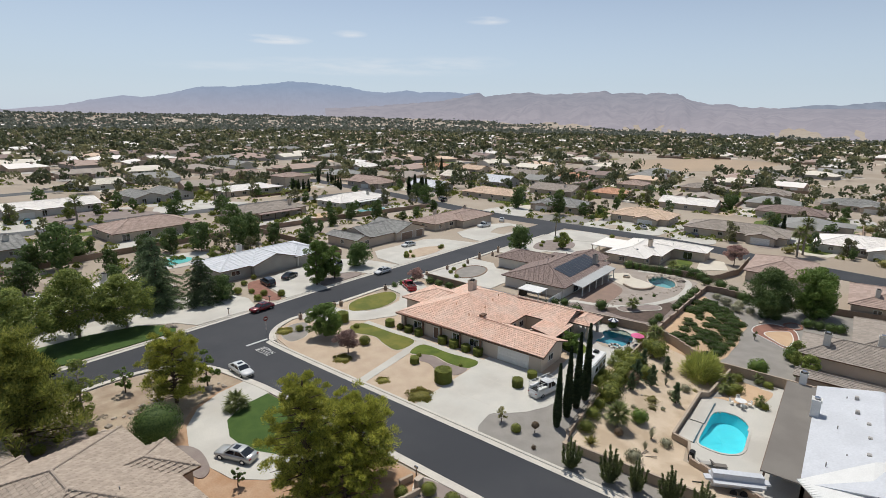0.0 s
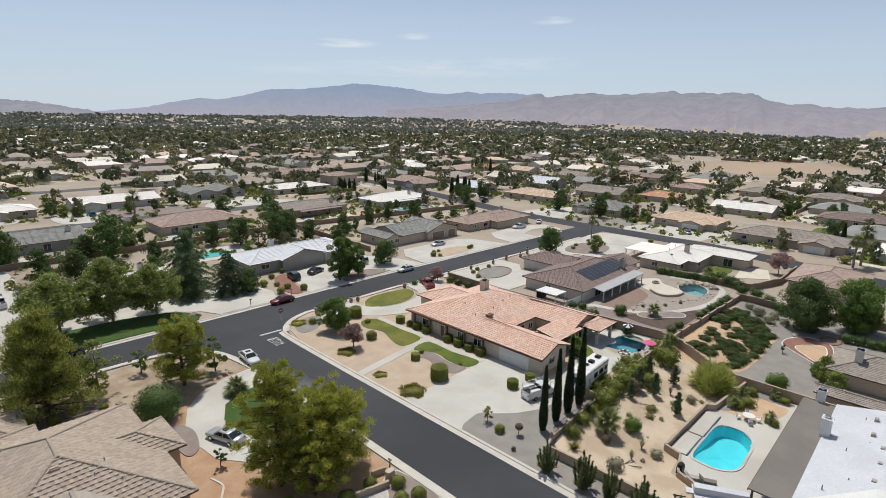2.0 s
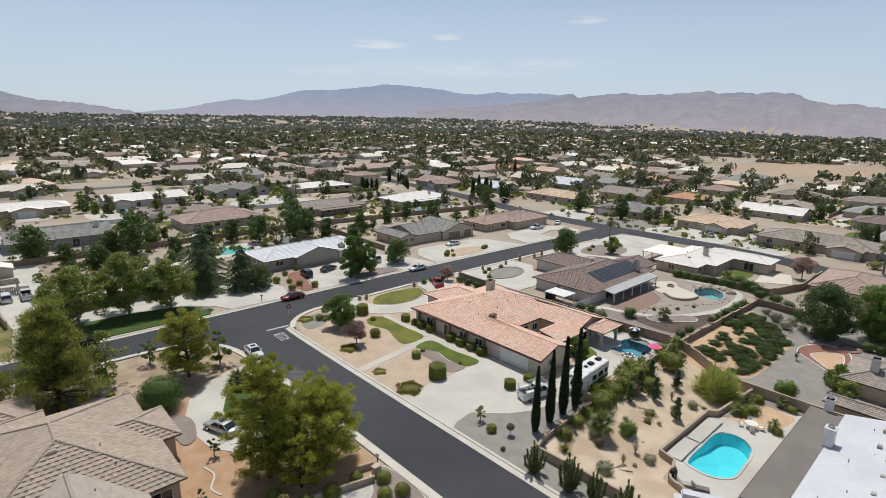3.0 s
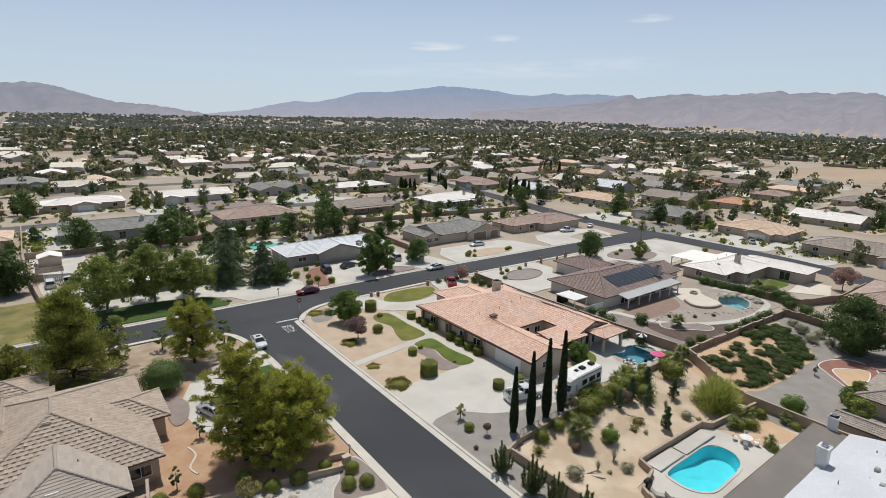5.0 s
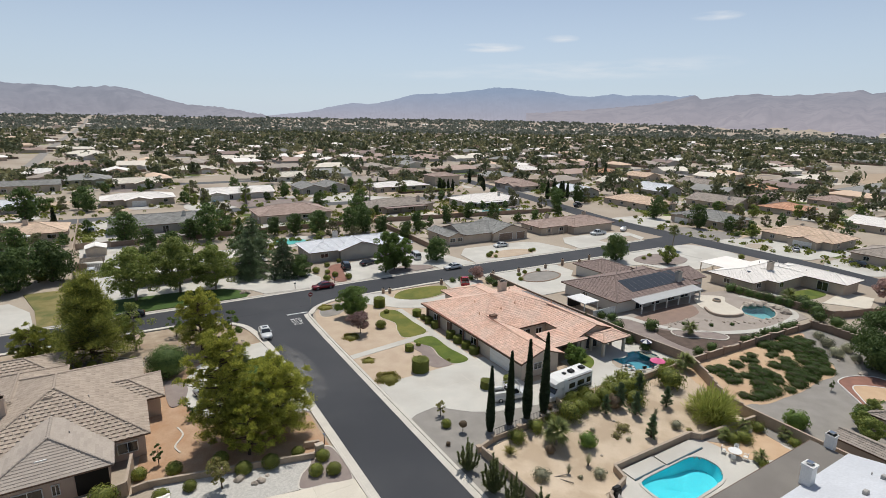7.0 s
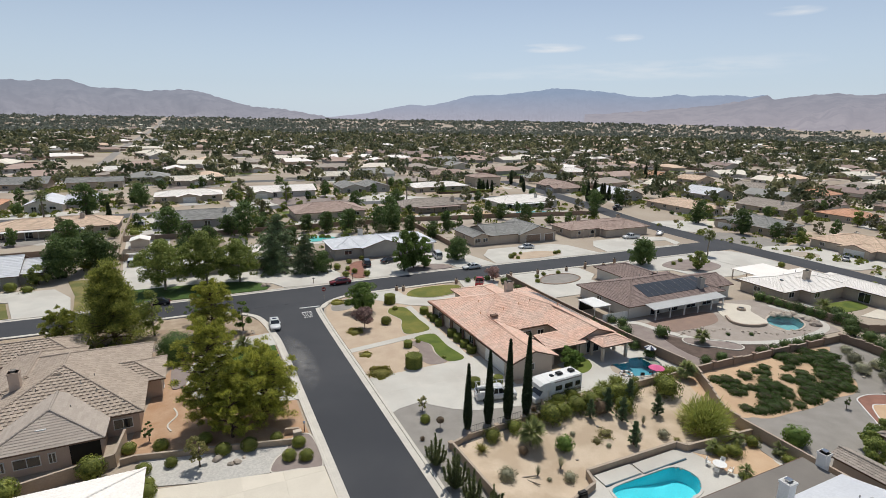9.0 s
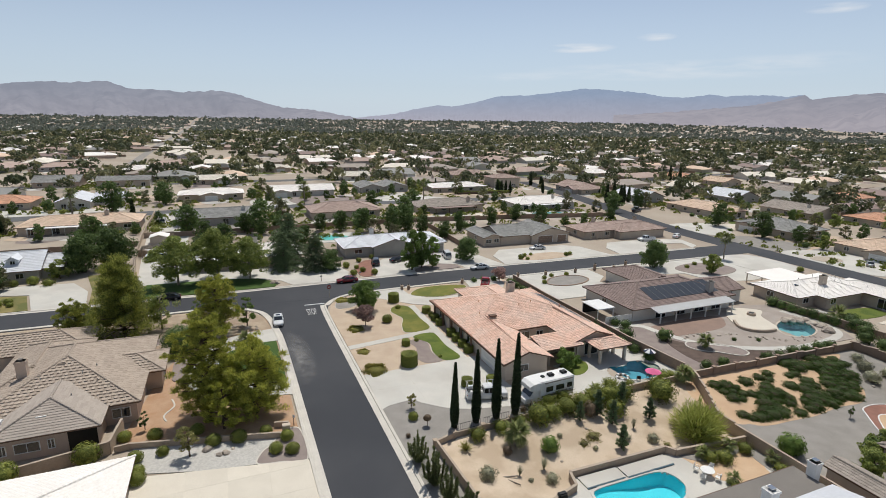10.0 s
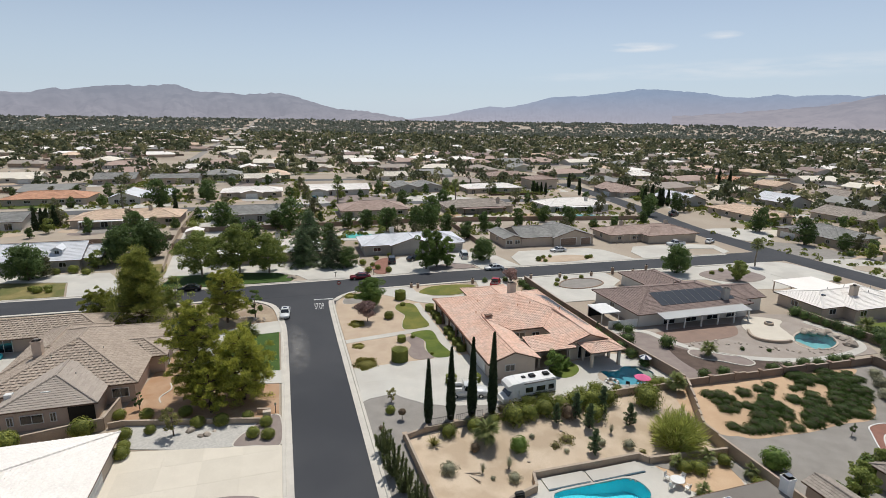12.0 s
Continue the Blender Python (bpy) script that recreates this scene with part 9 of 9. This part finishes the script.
def upright_juniper(seed, label, height=4.2):
    """A twisted juniper: stems that fan upward from the foot, each clothed in ragged sprays."""
    rng = np.random.default_rng(seed)
    st, pts, ways = bmesh.new(), [], []
    for i in range(13):
        a, k = i * 2.4 + rng.uniform(-0.5, 0.5), 0.15 + 0.85 * (i / 13) ** 0.7
        top = np.array([math.cos(a) * 1.3 * k, math.sin(a) * 1.3 * k, height * (1.02 - 0.42 * k) * rng.uniform(0.7, 1.12)])
        mid = top * np.array([0.8, 0.8, 0.45])
        rod(st, (0, 0, -0.1), tuple(mid), 0.06, 0.04, 5)
        rod(st, tuple(mid), tuple(top * 0.97), 0.04, 0.012, 5)
        m = int(150 + 60 * top[2])
        t = rng.uniform(0.12, 1.05, m)
        way = np.array([math.cos(a) * 0.25, math.sin(a) * 0.25, 1.0])
        line = np.where(t[:, None] < 0.5, mid * t[:, None] * 2, mid + (top - mid) * (t[:, None] - 0.5) * 2)
        d = rng.normal(size=(m, 3))
        d[:, 2] *= 0.6
        pts.append(line + d * (0.15 * (1.2 - 0.85 * t) * (0.75 + 0.5 * np.sin(t * 17 + i)))[:, None])
        ways.append(np.tile(way, (m, 1)) + d * 0.5)
    j = thing("upright_juniper", label, "shrub")
    part("brush", st, BARK, j)
    c = new("foliage", leaf_mesh("foliage", np.concatenate(pts), 0.1, L_UPJUN, seed=seed, stretch=1.7, slim=0.4, along=np.concatenate(ways)))
    c.parent = j
    return j


scatter(upright_juniper(59, "tall ragged green juniper beside the block wall"), [(48.9, 19.4, 0.95), (49.2, 15.2, 1.05), (49.7, 12.6, 0.9), (50.2, 9.4, 1.0), (50.5, 6.4, 0.9)], "junipers along the wall")

scatter(shrub(60, "hedge_bush", "clipped drum-shaped hedge bush", 0.95, 1.5, L_BUSH, 0.06, 3200, "drum", 0.03), [(55.6, 42.2, 1.35), (61.8, 70.5, 1.2), (57.4, 49.2, 0.75), (61.1, 33.1, 0.85), (64.7, 32.7, 0.75), (66.0, 43.2, 0.85), (66.0, 45.6, 0.8), (66.0, 48.0, 0.85), (66.0, 50.4, 0.85), (66.0, 55.6, 0.8), (66.0, 58, 0.8), (65.9, 62.4, 0.9)], "clipped hedge bushes")
scatter(shrub(61, "round_shrub", "clipped round green shrub", 0.72, 0.6, L_BUSH, 0.055, 1900, "round", 0.055), [(57.4, 60.2, 1.35), (54.0, 73.0, 1.05), (59.6, 50.2, 0.6), (51.2, 27.6, 0.9), (61.4, 66.4, 0.8), (66.0, 60.0, 0.9), (66.0, 58.0, 0.8), (61.0, 43.0, 0.45), (36.1, 29.0, 1.1), (34.7, 26.9, 1.1), (36.4, 26.2, 1.15), (33.9, 30.8, 1.05), (30.9, 30.6, 1.35), (28.2, 30.9, 1.25), (21.0, 26.6, 1.3), (20.9, 28.2, 1.0), (23.0, 30.9, 0.95), (21.9, 34.6, 1.2), (26.4, 34.0, 1.2), (18.7, 35.4, 1.1), (20.4, 30.6, 1.2)], "round clipped shrubs")
scatter(shrub(62, "round_shrub", "round shrub beside the drive", 0.75, 0.62, L_BUSH, 0.075, 1000, "round", 0.07), [(58.6, 92.4, 1.2), (61.2, 94.2, 1.0), (60.4, 97.4, 0.9), (63.4, 91.2, 1.1), (58.2, 99.2, 1.2), (62.4, 103.4, 1.0), (66.4, 105.8, 0.9), (104.8, 92.8, 1.1), (107.2, 95.0, 0.9), (106.2, 91.6, 0.8), (119.4, 92.6, 1.0), (121.0, 93.2, 0.9), (109.6, 95.6, 0.7), (10.6, 67.4, 1.0), (13.8, 66.8, 1.0), (12.0, 68.2, 0.8), (19.0, 66.4, 0.8), (23.6, 64.8, 0.8), (16.0, 67.8, 0.7), (-11, 93.6, 1.3), (-9.6, 95.2, 1.1), (-12.6, 95.4, 1.1), (-8.8, 93.2, 0.9), (-9, 108.4, 1.6), (-12.4, 108, 1.3), (-15, 108.6, 1.3), (100.5, 74.5, 0.8), (103.2, 75.6, 0.8), (107.4, 75.4, 0.8), (98.4, 71.2, 0.8), (143, 72, 0.9), (147.4, 73.6, 0.9), (151.6, 71.6, 0.9), (146, 66.8, 0.9), (140.4, 78, 0.9), (139, 76.8, 0.8), (15.6, 32.2, 1.9), (8.6, 31.0, 2.0), (2.4, 30.0, 1.8), (170, 84 - 24, 1.2), (172.4, 45, 1.0), (174.4, 40, 1.0)], "round garden shrubs")
scatter(shrub(63, "flat_shrub", "flat spreading yellow-green juniper on gravel", 1.3, 0.22, L_YEL, 0.13, 1500, "round", 0.2), [(50.2, 49.0, 0.75), (50.3, 42.0, 1.3), (51.2, 58.6, 1.05), (52.0, 74.6, 1.05)], "spreading junipers")
scatter(shrub(64, "tree_bush", "large dense dark green bush beside the house", 2.7, 2.2, L_OAK, 0.12, 6500, "round", 0.1), [(23.2, 59.2, 1.0)])
scatter(shrub(65, "shrub", "dark shrub along the boundary wall", 1.0, 0.8, L_OAK, 0.12, 900, "round", 0.22), [(90.6, 73, 1.0), (90.4, 70.4, 0.9), (90.6, 67.6, 1.0), (90.4, 64.4, 0.9), (90.4, 60.6, 0.9), (90.6, 57, 1.0), (90.4, 53.4, 0.9), (90.6, 49.8, 1.0), (90.6, 46.4, 0.9), (91.0, 43, 1.0), (91.0, 40, 1.0), (91.4, 36.8, 1.1), (91.6, 34, 1.0), (88.2, 77, 0.8), (85.6, 77.2, 0.8), (83.2, 77.2, 0.7), (91.6, 30.6, 0.9), (94.4, 39, 1.3), (100.2, 36.2, 1.25), (97.6, 43, 1.0), (96.6, 44.6, 0.9), (110, 24.3, 1.0), (113, 24.3, 0.9), (116, 24.2, 1.1), (119, 24.1, 0.9), (122, 24, 1.1), (125, 24, 1.0), (98, 25.3, 0.9), (101.4, 25.2, 0.9), (136.4, 43, 1.2), (136.8, 41, 1.1), (137, 39, 1.2), (137.2, 37, 1.1), (137.2, 35, 1.2), (137.4, 33, 1.2), (137.4, 31, 1.2), (138.2, 28, 1.5), (137.6, 25.6, 1.5), (140.8, 30.2, 1.4), (139.9, 27.4, 1.4), (134, 23.6, 1.3), (133.8, 20.6, 1.4), (132, 17.6, 1.4), (130, 15.2, 1.3), (121.2, 2.4, 1.1), (121.4, 0.6, 1.1), (121.6, -1.2, 1.1), (121.8, -2.8, 1.1), (116, 30.4, 0.4), (112, 32, 0.4), (108, 35, 0.4)], "boundary shrubs")
jun = shrub(66, "juniper", "low dark green spreading juniper on orange soil", 1.35, 0.62, L_JUN, 0.105, 1100, "loose", 0.18)
rj = random.Random(3)
east_mass = [(111.4, 22.2), (120.6, 22.2), (121.6, 19.4), (117.2, 14.8), (113.2, 12.6), (111.0, 14.2), (113.4, 17.4)]
south_mass = [(97, 16.4), (94.8, 13.6), (101.6, 12.8), (106.4, 12.4), (109.4, 13.4), (109, 16.6), (104, 18.8), (100, 17.8)]
field = [(91.6, 16.6), (93.6, 13.8), (101.6, 12.6), (112, 12.4), (117, 15), (121, 19.6), (119.6, 22), (106.5, 21.2), (99.4, 20.6), (93.4, 21.4)]
rows, tries = [], 0
while len(rows) < 104 and tries < 6000:
    tries += 1
    x, y = rj.uniform(91, 122), rj.uniform(12, 22.6)
    dense = inside(x, y, east_mass) or inside(x, y, south_mass)
    gap = noise.noise(Vector((x * 0.36, y * 0.4, 2)))
    if (dense and gap > -0.05 or inside(x, y, field) and gap > 0.06) and all(math.hypot(x - a, y - b) > (1.1 if dense else 1.2) for a, b, _ in rows):
        rows.append((x, y, rj.uniform(0.65, 1.1) if dense else rj.uniform(0.5, 0.95)))
scatter(jun, rows, "junipers on the slope")
scatter(broad_tree(67, "tree", "tiny young tree with dark trunk", 2.6, 0.8, 0.8, 14, 60, 0.1, L_OAK), [(20.6, 36.9, 0.9), (24.6, 44.8, 1.0), (106.8, 9.6, 0.7), (54.6, 31.4, 0.01)][:3], "young trees")
scatter(broad_tree(68, "tree", "small thin multi-stemmed tree on white gravel", 3.6, 1.4, 1.2, 22, 60, 0.11, L_OLIVE), [(25.8, 29.4, 1.05), (51.8, 30.0, 0.6)], "small trees")


# ---- small things ----
sg = thing("stop_sign", "red octagonal stop sign on a steel post", "road sign", "", (49.9, 76.9, 0.1))
part("post", rod(bmesh.new(), (0, 0, 0), (0, 0, 2.9), 0.04, 0.04, 8), CHROME, sg)
ob8 = part("sign_plate", rod(bmesh.new(), (0, -0.05, 2.5), (0, -0.08, 2.5), 0.45, 0.45, 8), plain("sign red", (0.2, 0.02, 0.02), 0.5), sg)
part("lettering", boxes((-0.26, -0.095, 2.42, 0.26, -0.085, 2.6)), PAINT, ob8, "white bar of lettering")


def gate_pillar(x, y, h=1.5):
    t = thing("gate_pillar", "square stone pillar with a lantern on top", "pillar", "entrance pillars", (x, y, gz(x, y) + 0.1))
    part("shaft", boxes((-0.24, -0.24, -0.2, 0.24, 0.24, h)), BROWNBLOCK, t)
    part("capstone", boxes((-0.3, -0.3, h, 0.3, 0.3, h + 0.1)), CAP, t)
    part("lantern", boxes((-0.1, -0.1, h + 0.1, 0.1, 0.1, h + 0.42), bevel=0.03), IRON, t, "dark lantern")


for x, y in ((57.6, 77.4), (67.2, 77.0), (80.2, 77.2), (89.8, 77.4), (95.2, 77.8), (102.6, 77.2), (111, 76.8), (122.8, 76.6), (65.8, 77.4)):
    gate_pillar(x, y, 0.9)
for x, y in ((91.2, 78.0), (117.4, 77.4), (127.4, 77.6)):
    gate_pillar(x, y, 1.5)


def parasol(x, y, material, label, r=1.5, h=2.3, second=None):
    t = thing("parasol", label, "parasol", "", (x, y, gz(x, y) + 0.12))
    part("pole", rod(bmesh.new(), (0, 0, 0), (0, 0, h + 0.1), 0.025, 0.025, 8), WHITEPAINT, t)
    part("base", rod(bmesh.new(), (0, 0, 0), (0, 0, 0.1), 0.28, 0.24, 12), IRON, t)
    for k in range(8):
        a, b = k * math.pi / 4, (k + 1) * math.pi / 4
        bm = bmesh.new()
        p = [bm.verts.new(q) for q in ((0, 0, h + 0.06), (r * math.cos(a), r * math.sin(a), h - 0.42), (r * math.cos(b), r * math.sin(b), h - 0.42), (0, 0, h + 0.03), (r * math.cos(a), r * math.sin(a), h - 0.5), (r * math.cos(b), r * math.sin(b), h - 0.5))]
        bm.faces.new(p[:3])
        bm.faces.new(p[3:][::-1])
        bm.faces.new((p[1], p[4], p[5], p[2]))
        part("canopy_panel", bm, second if second and k % 2 else material, t)


parasol(86.6, 24.6, PINK, "pink parasol on the pool terrace", 1.15, 2.1)
parasol(91.6, 30.6, CANVAS, "white and dark striped parasol by the pool", 0.95, 1.9, NAVY)


def seat(x, y, turn, material, label, group):
    c = thing("garden_chair", label, "chair", group, (x, y, gz(x, y) + 0.11), turn)
    part("seat", boxes((-0.25, -0.25, 0.4, 0.25, 0.25, 0.44), bevel=0.015), material, c)
    part("backrest", boxes((-0.25, 0.22, 0.44, 0.25, 0.27, 0.9), bevel=0.015), material, c)
    for sx in (-0.22, 0.22):
        for sy in (-0.22, 0.22):
            part("leg", rod(bmesh.new(), (sx, sy, 0), (sx, sy, 0.42), 0.02, 0.02, 6), material, c)
        part("armrest", boxes((sx - 0.03, -0.22, 0.62, sx + 0.03, 0.24, 0.66)), material, c)


tb = thing("garden_table", "round white garden table on the pool deck", "table", "", (78.4, 7.4, gz(78.4, 7.4) + 0.1))
part("tabletop", rod(bmesh.new(), (0, 0, 0.7), (0, 0, 0.74), 0.75, 0.75, 24), WHITEPAINT, tb)
for k in range(4):
    a = k * 1.571 + 0.4
    part("leg", rod(bmesh.new(), (0.5 * math.cos(a), 0.5 * math.sin(a), 0), (0.35 * math.cos(a), 0.35 * math.sin(a), 0.7), 0.025, 0.025, 6), WHITEPAINT, tb)
    seat(78.4 + 1.15 * math.cos(a), 7.4 + 1.15 * math.sin(a), math.degrees(a) - 90, WHITEPAINT, "white garden chair at the round table", "chairs round the table")
seat(85.0, 25.6, 150, IRON, "dark garden chair under the pink parasol", "terrace chairs")
seat(87.0, 25.8, 210, IRON, "dark garden chair under the pink parasol", "terrace chairs")


def lounger(x, y, turn, material, label):
    c = thing("sun_lounger", label, "lounger", "loungers", (x, y, gz(x, y) + 0.11), turn)
    part("bed", boxes((-0.33, -0.9, 0.28, 0.33, 0.4, 0.35), bevel=0.02), material, c)
    b = part("backrest", boxes((-0.33, 0, 0, 0.33, 0.7, 0.07), bevel=0.02), material, c)
    b.matrix_basis = pose(0, 0.4, 0.28, 40, 0, 0)
    for sx in (-0.28, 0.28):
        for sy in (-0.8, 0.3):
            part("leg", rod(bmesh.new(), (sx, sy, 0), (sx, sy, 0.3), 0.02, 0.02, 6), material, c)


lounger(60.9, 8.2, 30, GREYSTUCCO, "pale lounger on the pool deck")
lounger(61.4, 6.9, 25, GREYSHEET, "dark grey lounger on the pool deck")
gr = thing("grill", "black covered barbecue grill", "grill", "", (61.0, 9.7, gz(61.0, 9.7) + 0.1))
part("cabinet", boxes((-0.5, -0.3, 0, 0.5, 0.3, 0.85), bevel=0.03), IRON, gr)
part("lid", boxes((-0.5, -0.3, 0.85, 0.5, 0.3, 1.15), bevel=0.12), IRON, gr)
tr = thing("covered_trailer", "long white covered trailer beside the deck", "trailer", "", (57.4, 4.6, gz(57.4, 4.6) + 0.1), 118)
part("cover", box(bmesh.new(), -3.2, -1.1, 0.5, 3.2, 1.1, 2.1, 0.7, 6), WHITESHEET, tr)
for sx in (-0.5, 0.5):
    for sy in (-1.0, 1.0):
        part("wheel", rod(bmesh.new(), (sx, sy - 0.1, 0.35), (sx, sy + 0.1, 0.35), 0.35, 0.35, 16), RUBBER, tr)
part("drawbar", boxes((3.1, -0.05, 0.45, 4.3, 0.05, 0.55)), IRON, tr)
for x0, y0, x1, y1 in ((64.7, 10.4, 69.7, 12.15), (70.0, 10.3, 76.5, 12.0)):
    patch("deck_slab", "raised pale concrete slab beside the pool", [(x0, y0), (x1, y0), (x1, y1), (x0, y1)], CONCRETE, 0.25, False, 0)
    patch("slab_edge", "dark tile band on the edge of the raised slab", [(x0, y0 - 0.16), (x1, y0 - 0.16), (x1, y0 - 0.01), (x0, y0 - 0.01)], BLUETILE, 0.22, False, 0)


def boulder(seed):
    bm = bmesh.new()
    bmesh.ops.create_icosphere(bm, subdivisions=2, radius=0.5)
    for v in bm.verts:
        v.co *= 1 + 0.45 * noise.noise(v.co * 2.2 + Vector((seed, 0, 0)))
        v.co.z *= 0.65
    ob = mesh_ob("boulder", bm, ROCK)
    return tagged(ob, "rough tan boulder lying on the ground", "boulder", "boulders")


stones = [boulder(i * 3.3) for i in range(5)]
rk, spots_r = random.Random(21), []
for k in range(26):
    a = k / 26 * 2.6 - 0.9
    spots_r.append((129.8 + 4.4 * math.cos(a) + rk.uniform(-0.6, 0.6), 32.0 + 4.0 * math.sin(a) + rk.uniform(-0.6, 0.6), rk.uniform(0.9, 2.0)))
for k in range(44):
    t = k / 44
    spots_r.append((17.5 + 18 * t + rk.uniform(-0.9, 0.9), 64.6 + 3.6 * math.sin(t * 3) + rk.uniform(-0.8, 0.8), rk.uniform(0.3, 0.9)))
for k in range(40):
    t = k / 40
    spots_r.append((103.5 + 26 * t + rk.uniform(-0.8, 0.8), 35.6 - 7 * t + 1.6 * math.sin(t * 6) + rk.uniform(-0.9, 0.9), rk.uniform(0.3, 0.7)))
spots_r += [(27.5, 30.0, 1.2), (28.8, 28.5, 0.8), (29.5, 28.6, 0.9), (30.2, 29.2, 0.5), (41.0, 91.4, 1.4), (39.8, 91.8, 1.2), (40.6, 92.6, 1.1), (118.2, 9.8, 1.2), (117.4, 10.0, 0.8), (121.6, 12.2, 0.7), (119.6, 14.0, 0.6), (123.4, 10.4, 0.6), (70.6, 18.6, 0.4), (64.6, 15.0, 0.35), (73.0, 15.0, 0.35)]
for k, (x, y, s) in enumerate(spots_r):
    m = pose(x, y, gz(x, y) + 0.12 * s + 0.05, 0, 0, rk.uniform(0, 360)) @ Matrix.Diagonal((s, s * rk.uniform(0.7, 1.1), s, 1))
    if k < 5:
        stones[k].matrix_basis = m
    else:
        copy_thing(stones[k % 5], m).matrix_basis = m

cw = ribbon(bmesh.new(), curve_pts([(120.0, 38.6), (118.3, 36.2), (118.6, 34.2), (120.8, 32.8), (123.4, 32.6)], 8, False), (-0.2, -0.2, 0.2, 0.2), (-0.1, 0.55, 0.55, -0.1))
tagged(mesh_ob("seat_wall", cw, CAP), "low curved stone seat wall on the terrace", "wall", kind="structure")
fp = thing("fire_pit", "round stone fire pit on the terrace", "fire pit", "", (126.7, 40.2, gz(126.7, 40.2) + 0.15))
part("stone_ring", rod(bmesh.new(), (0, 0, 0), (0, 0, 0.45), 0.85, 0.8, 20), CAP, fp)
part("ash_bed", rod(bmesh.new(), (0, 0, 0.44), (0, 0, 0.47), 0.55, 0.55, 16), IRON, fp)
for xa, ya, xb, yb in ((71.2, 12.9, 74.6, 12.4), (56.2, 14.6, 58.4, 14.1), (57.0, 14.2, 58.0, 12.8)):
    t = thing("timber", "weathered loose timber lying on the soil", "timber", "loose timbers", ((xa + xb) / 2, (ya + yb) / 2, gz((xa + xb) / 2, (ya + yb) / 2) + 0.12), math.degrees(math.atan2(yb - ya, xb - xa)))
    hl2 = math.hypot(xb - xa, yb - ya) / 2
    part("beam", boxes((-hl2, -0.06, -0.05, hl2, 0.06, 0.05), bevel=0.01), PALEBARK, t)


def mailbox(x, y, turn):
    t = thing("mailbox", "grey mailbox on a wooden post", "mailbox", "mailboxes", (x, y, gz(x, y) + 0.1), turn)
    part("post", boxes((-0.05, -0.05, -0.1, 0.05, 0.05, 1.05)), WOODTRIM, t)
    part("box", boxes((-0.12, -0.26, 1.05, 0.12, 0.26, 1.3), bevel=0.06), CHROME, t)


mailbox(37.2, 31.6, 0)
mailbox(59.4, 89.6, 90)
mailbox(50.4, 89.6, 90)
ub = thing("utility_box", "beige utility cabinet by the kerb", "cabinet", "", (36.2, 30.4, 0.1))
part("body", boxes((-0.45, -0.3, 0, 0.45, 0.3, 1.0), bevel=0.03), STUCCO, ub)
part("lid", boxes((-0.48, -0.33, 1.0, 0.48, 0.33, 1.06), bevel=0.02), STUCCO, ub)
# inflated ring on the kidney pool
fl = thing("pool_float", "inflated grey and white ring afloat on the pool", "pool float", "", (83.6, 27.3, gz(83.6, 27.3) + 0.02))
for k in range(12):
    a, b = k * math.pi / 6, (k + 1) * math.pi / 6 - 0.02
    part("segment", rod(bmesh.new(), (0.85 * math.cos(a), 0.85 * math.sin(a), 0.12), (0.85 * math.cos(b), 0.85 * math.sin(b), 0.12), 0.2, 0.2, 10), WHITEPAINT if k % 2 else GREYSHEET, fl)
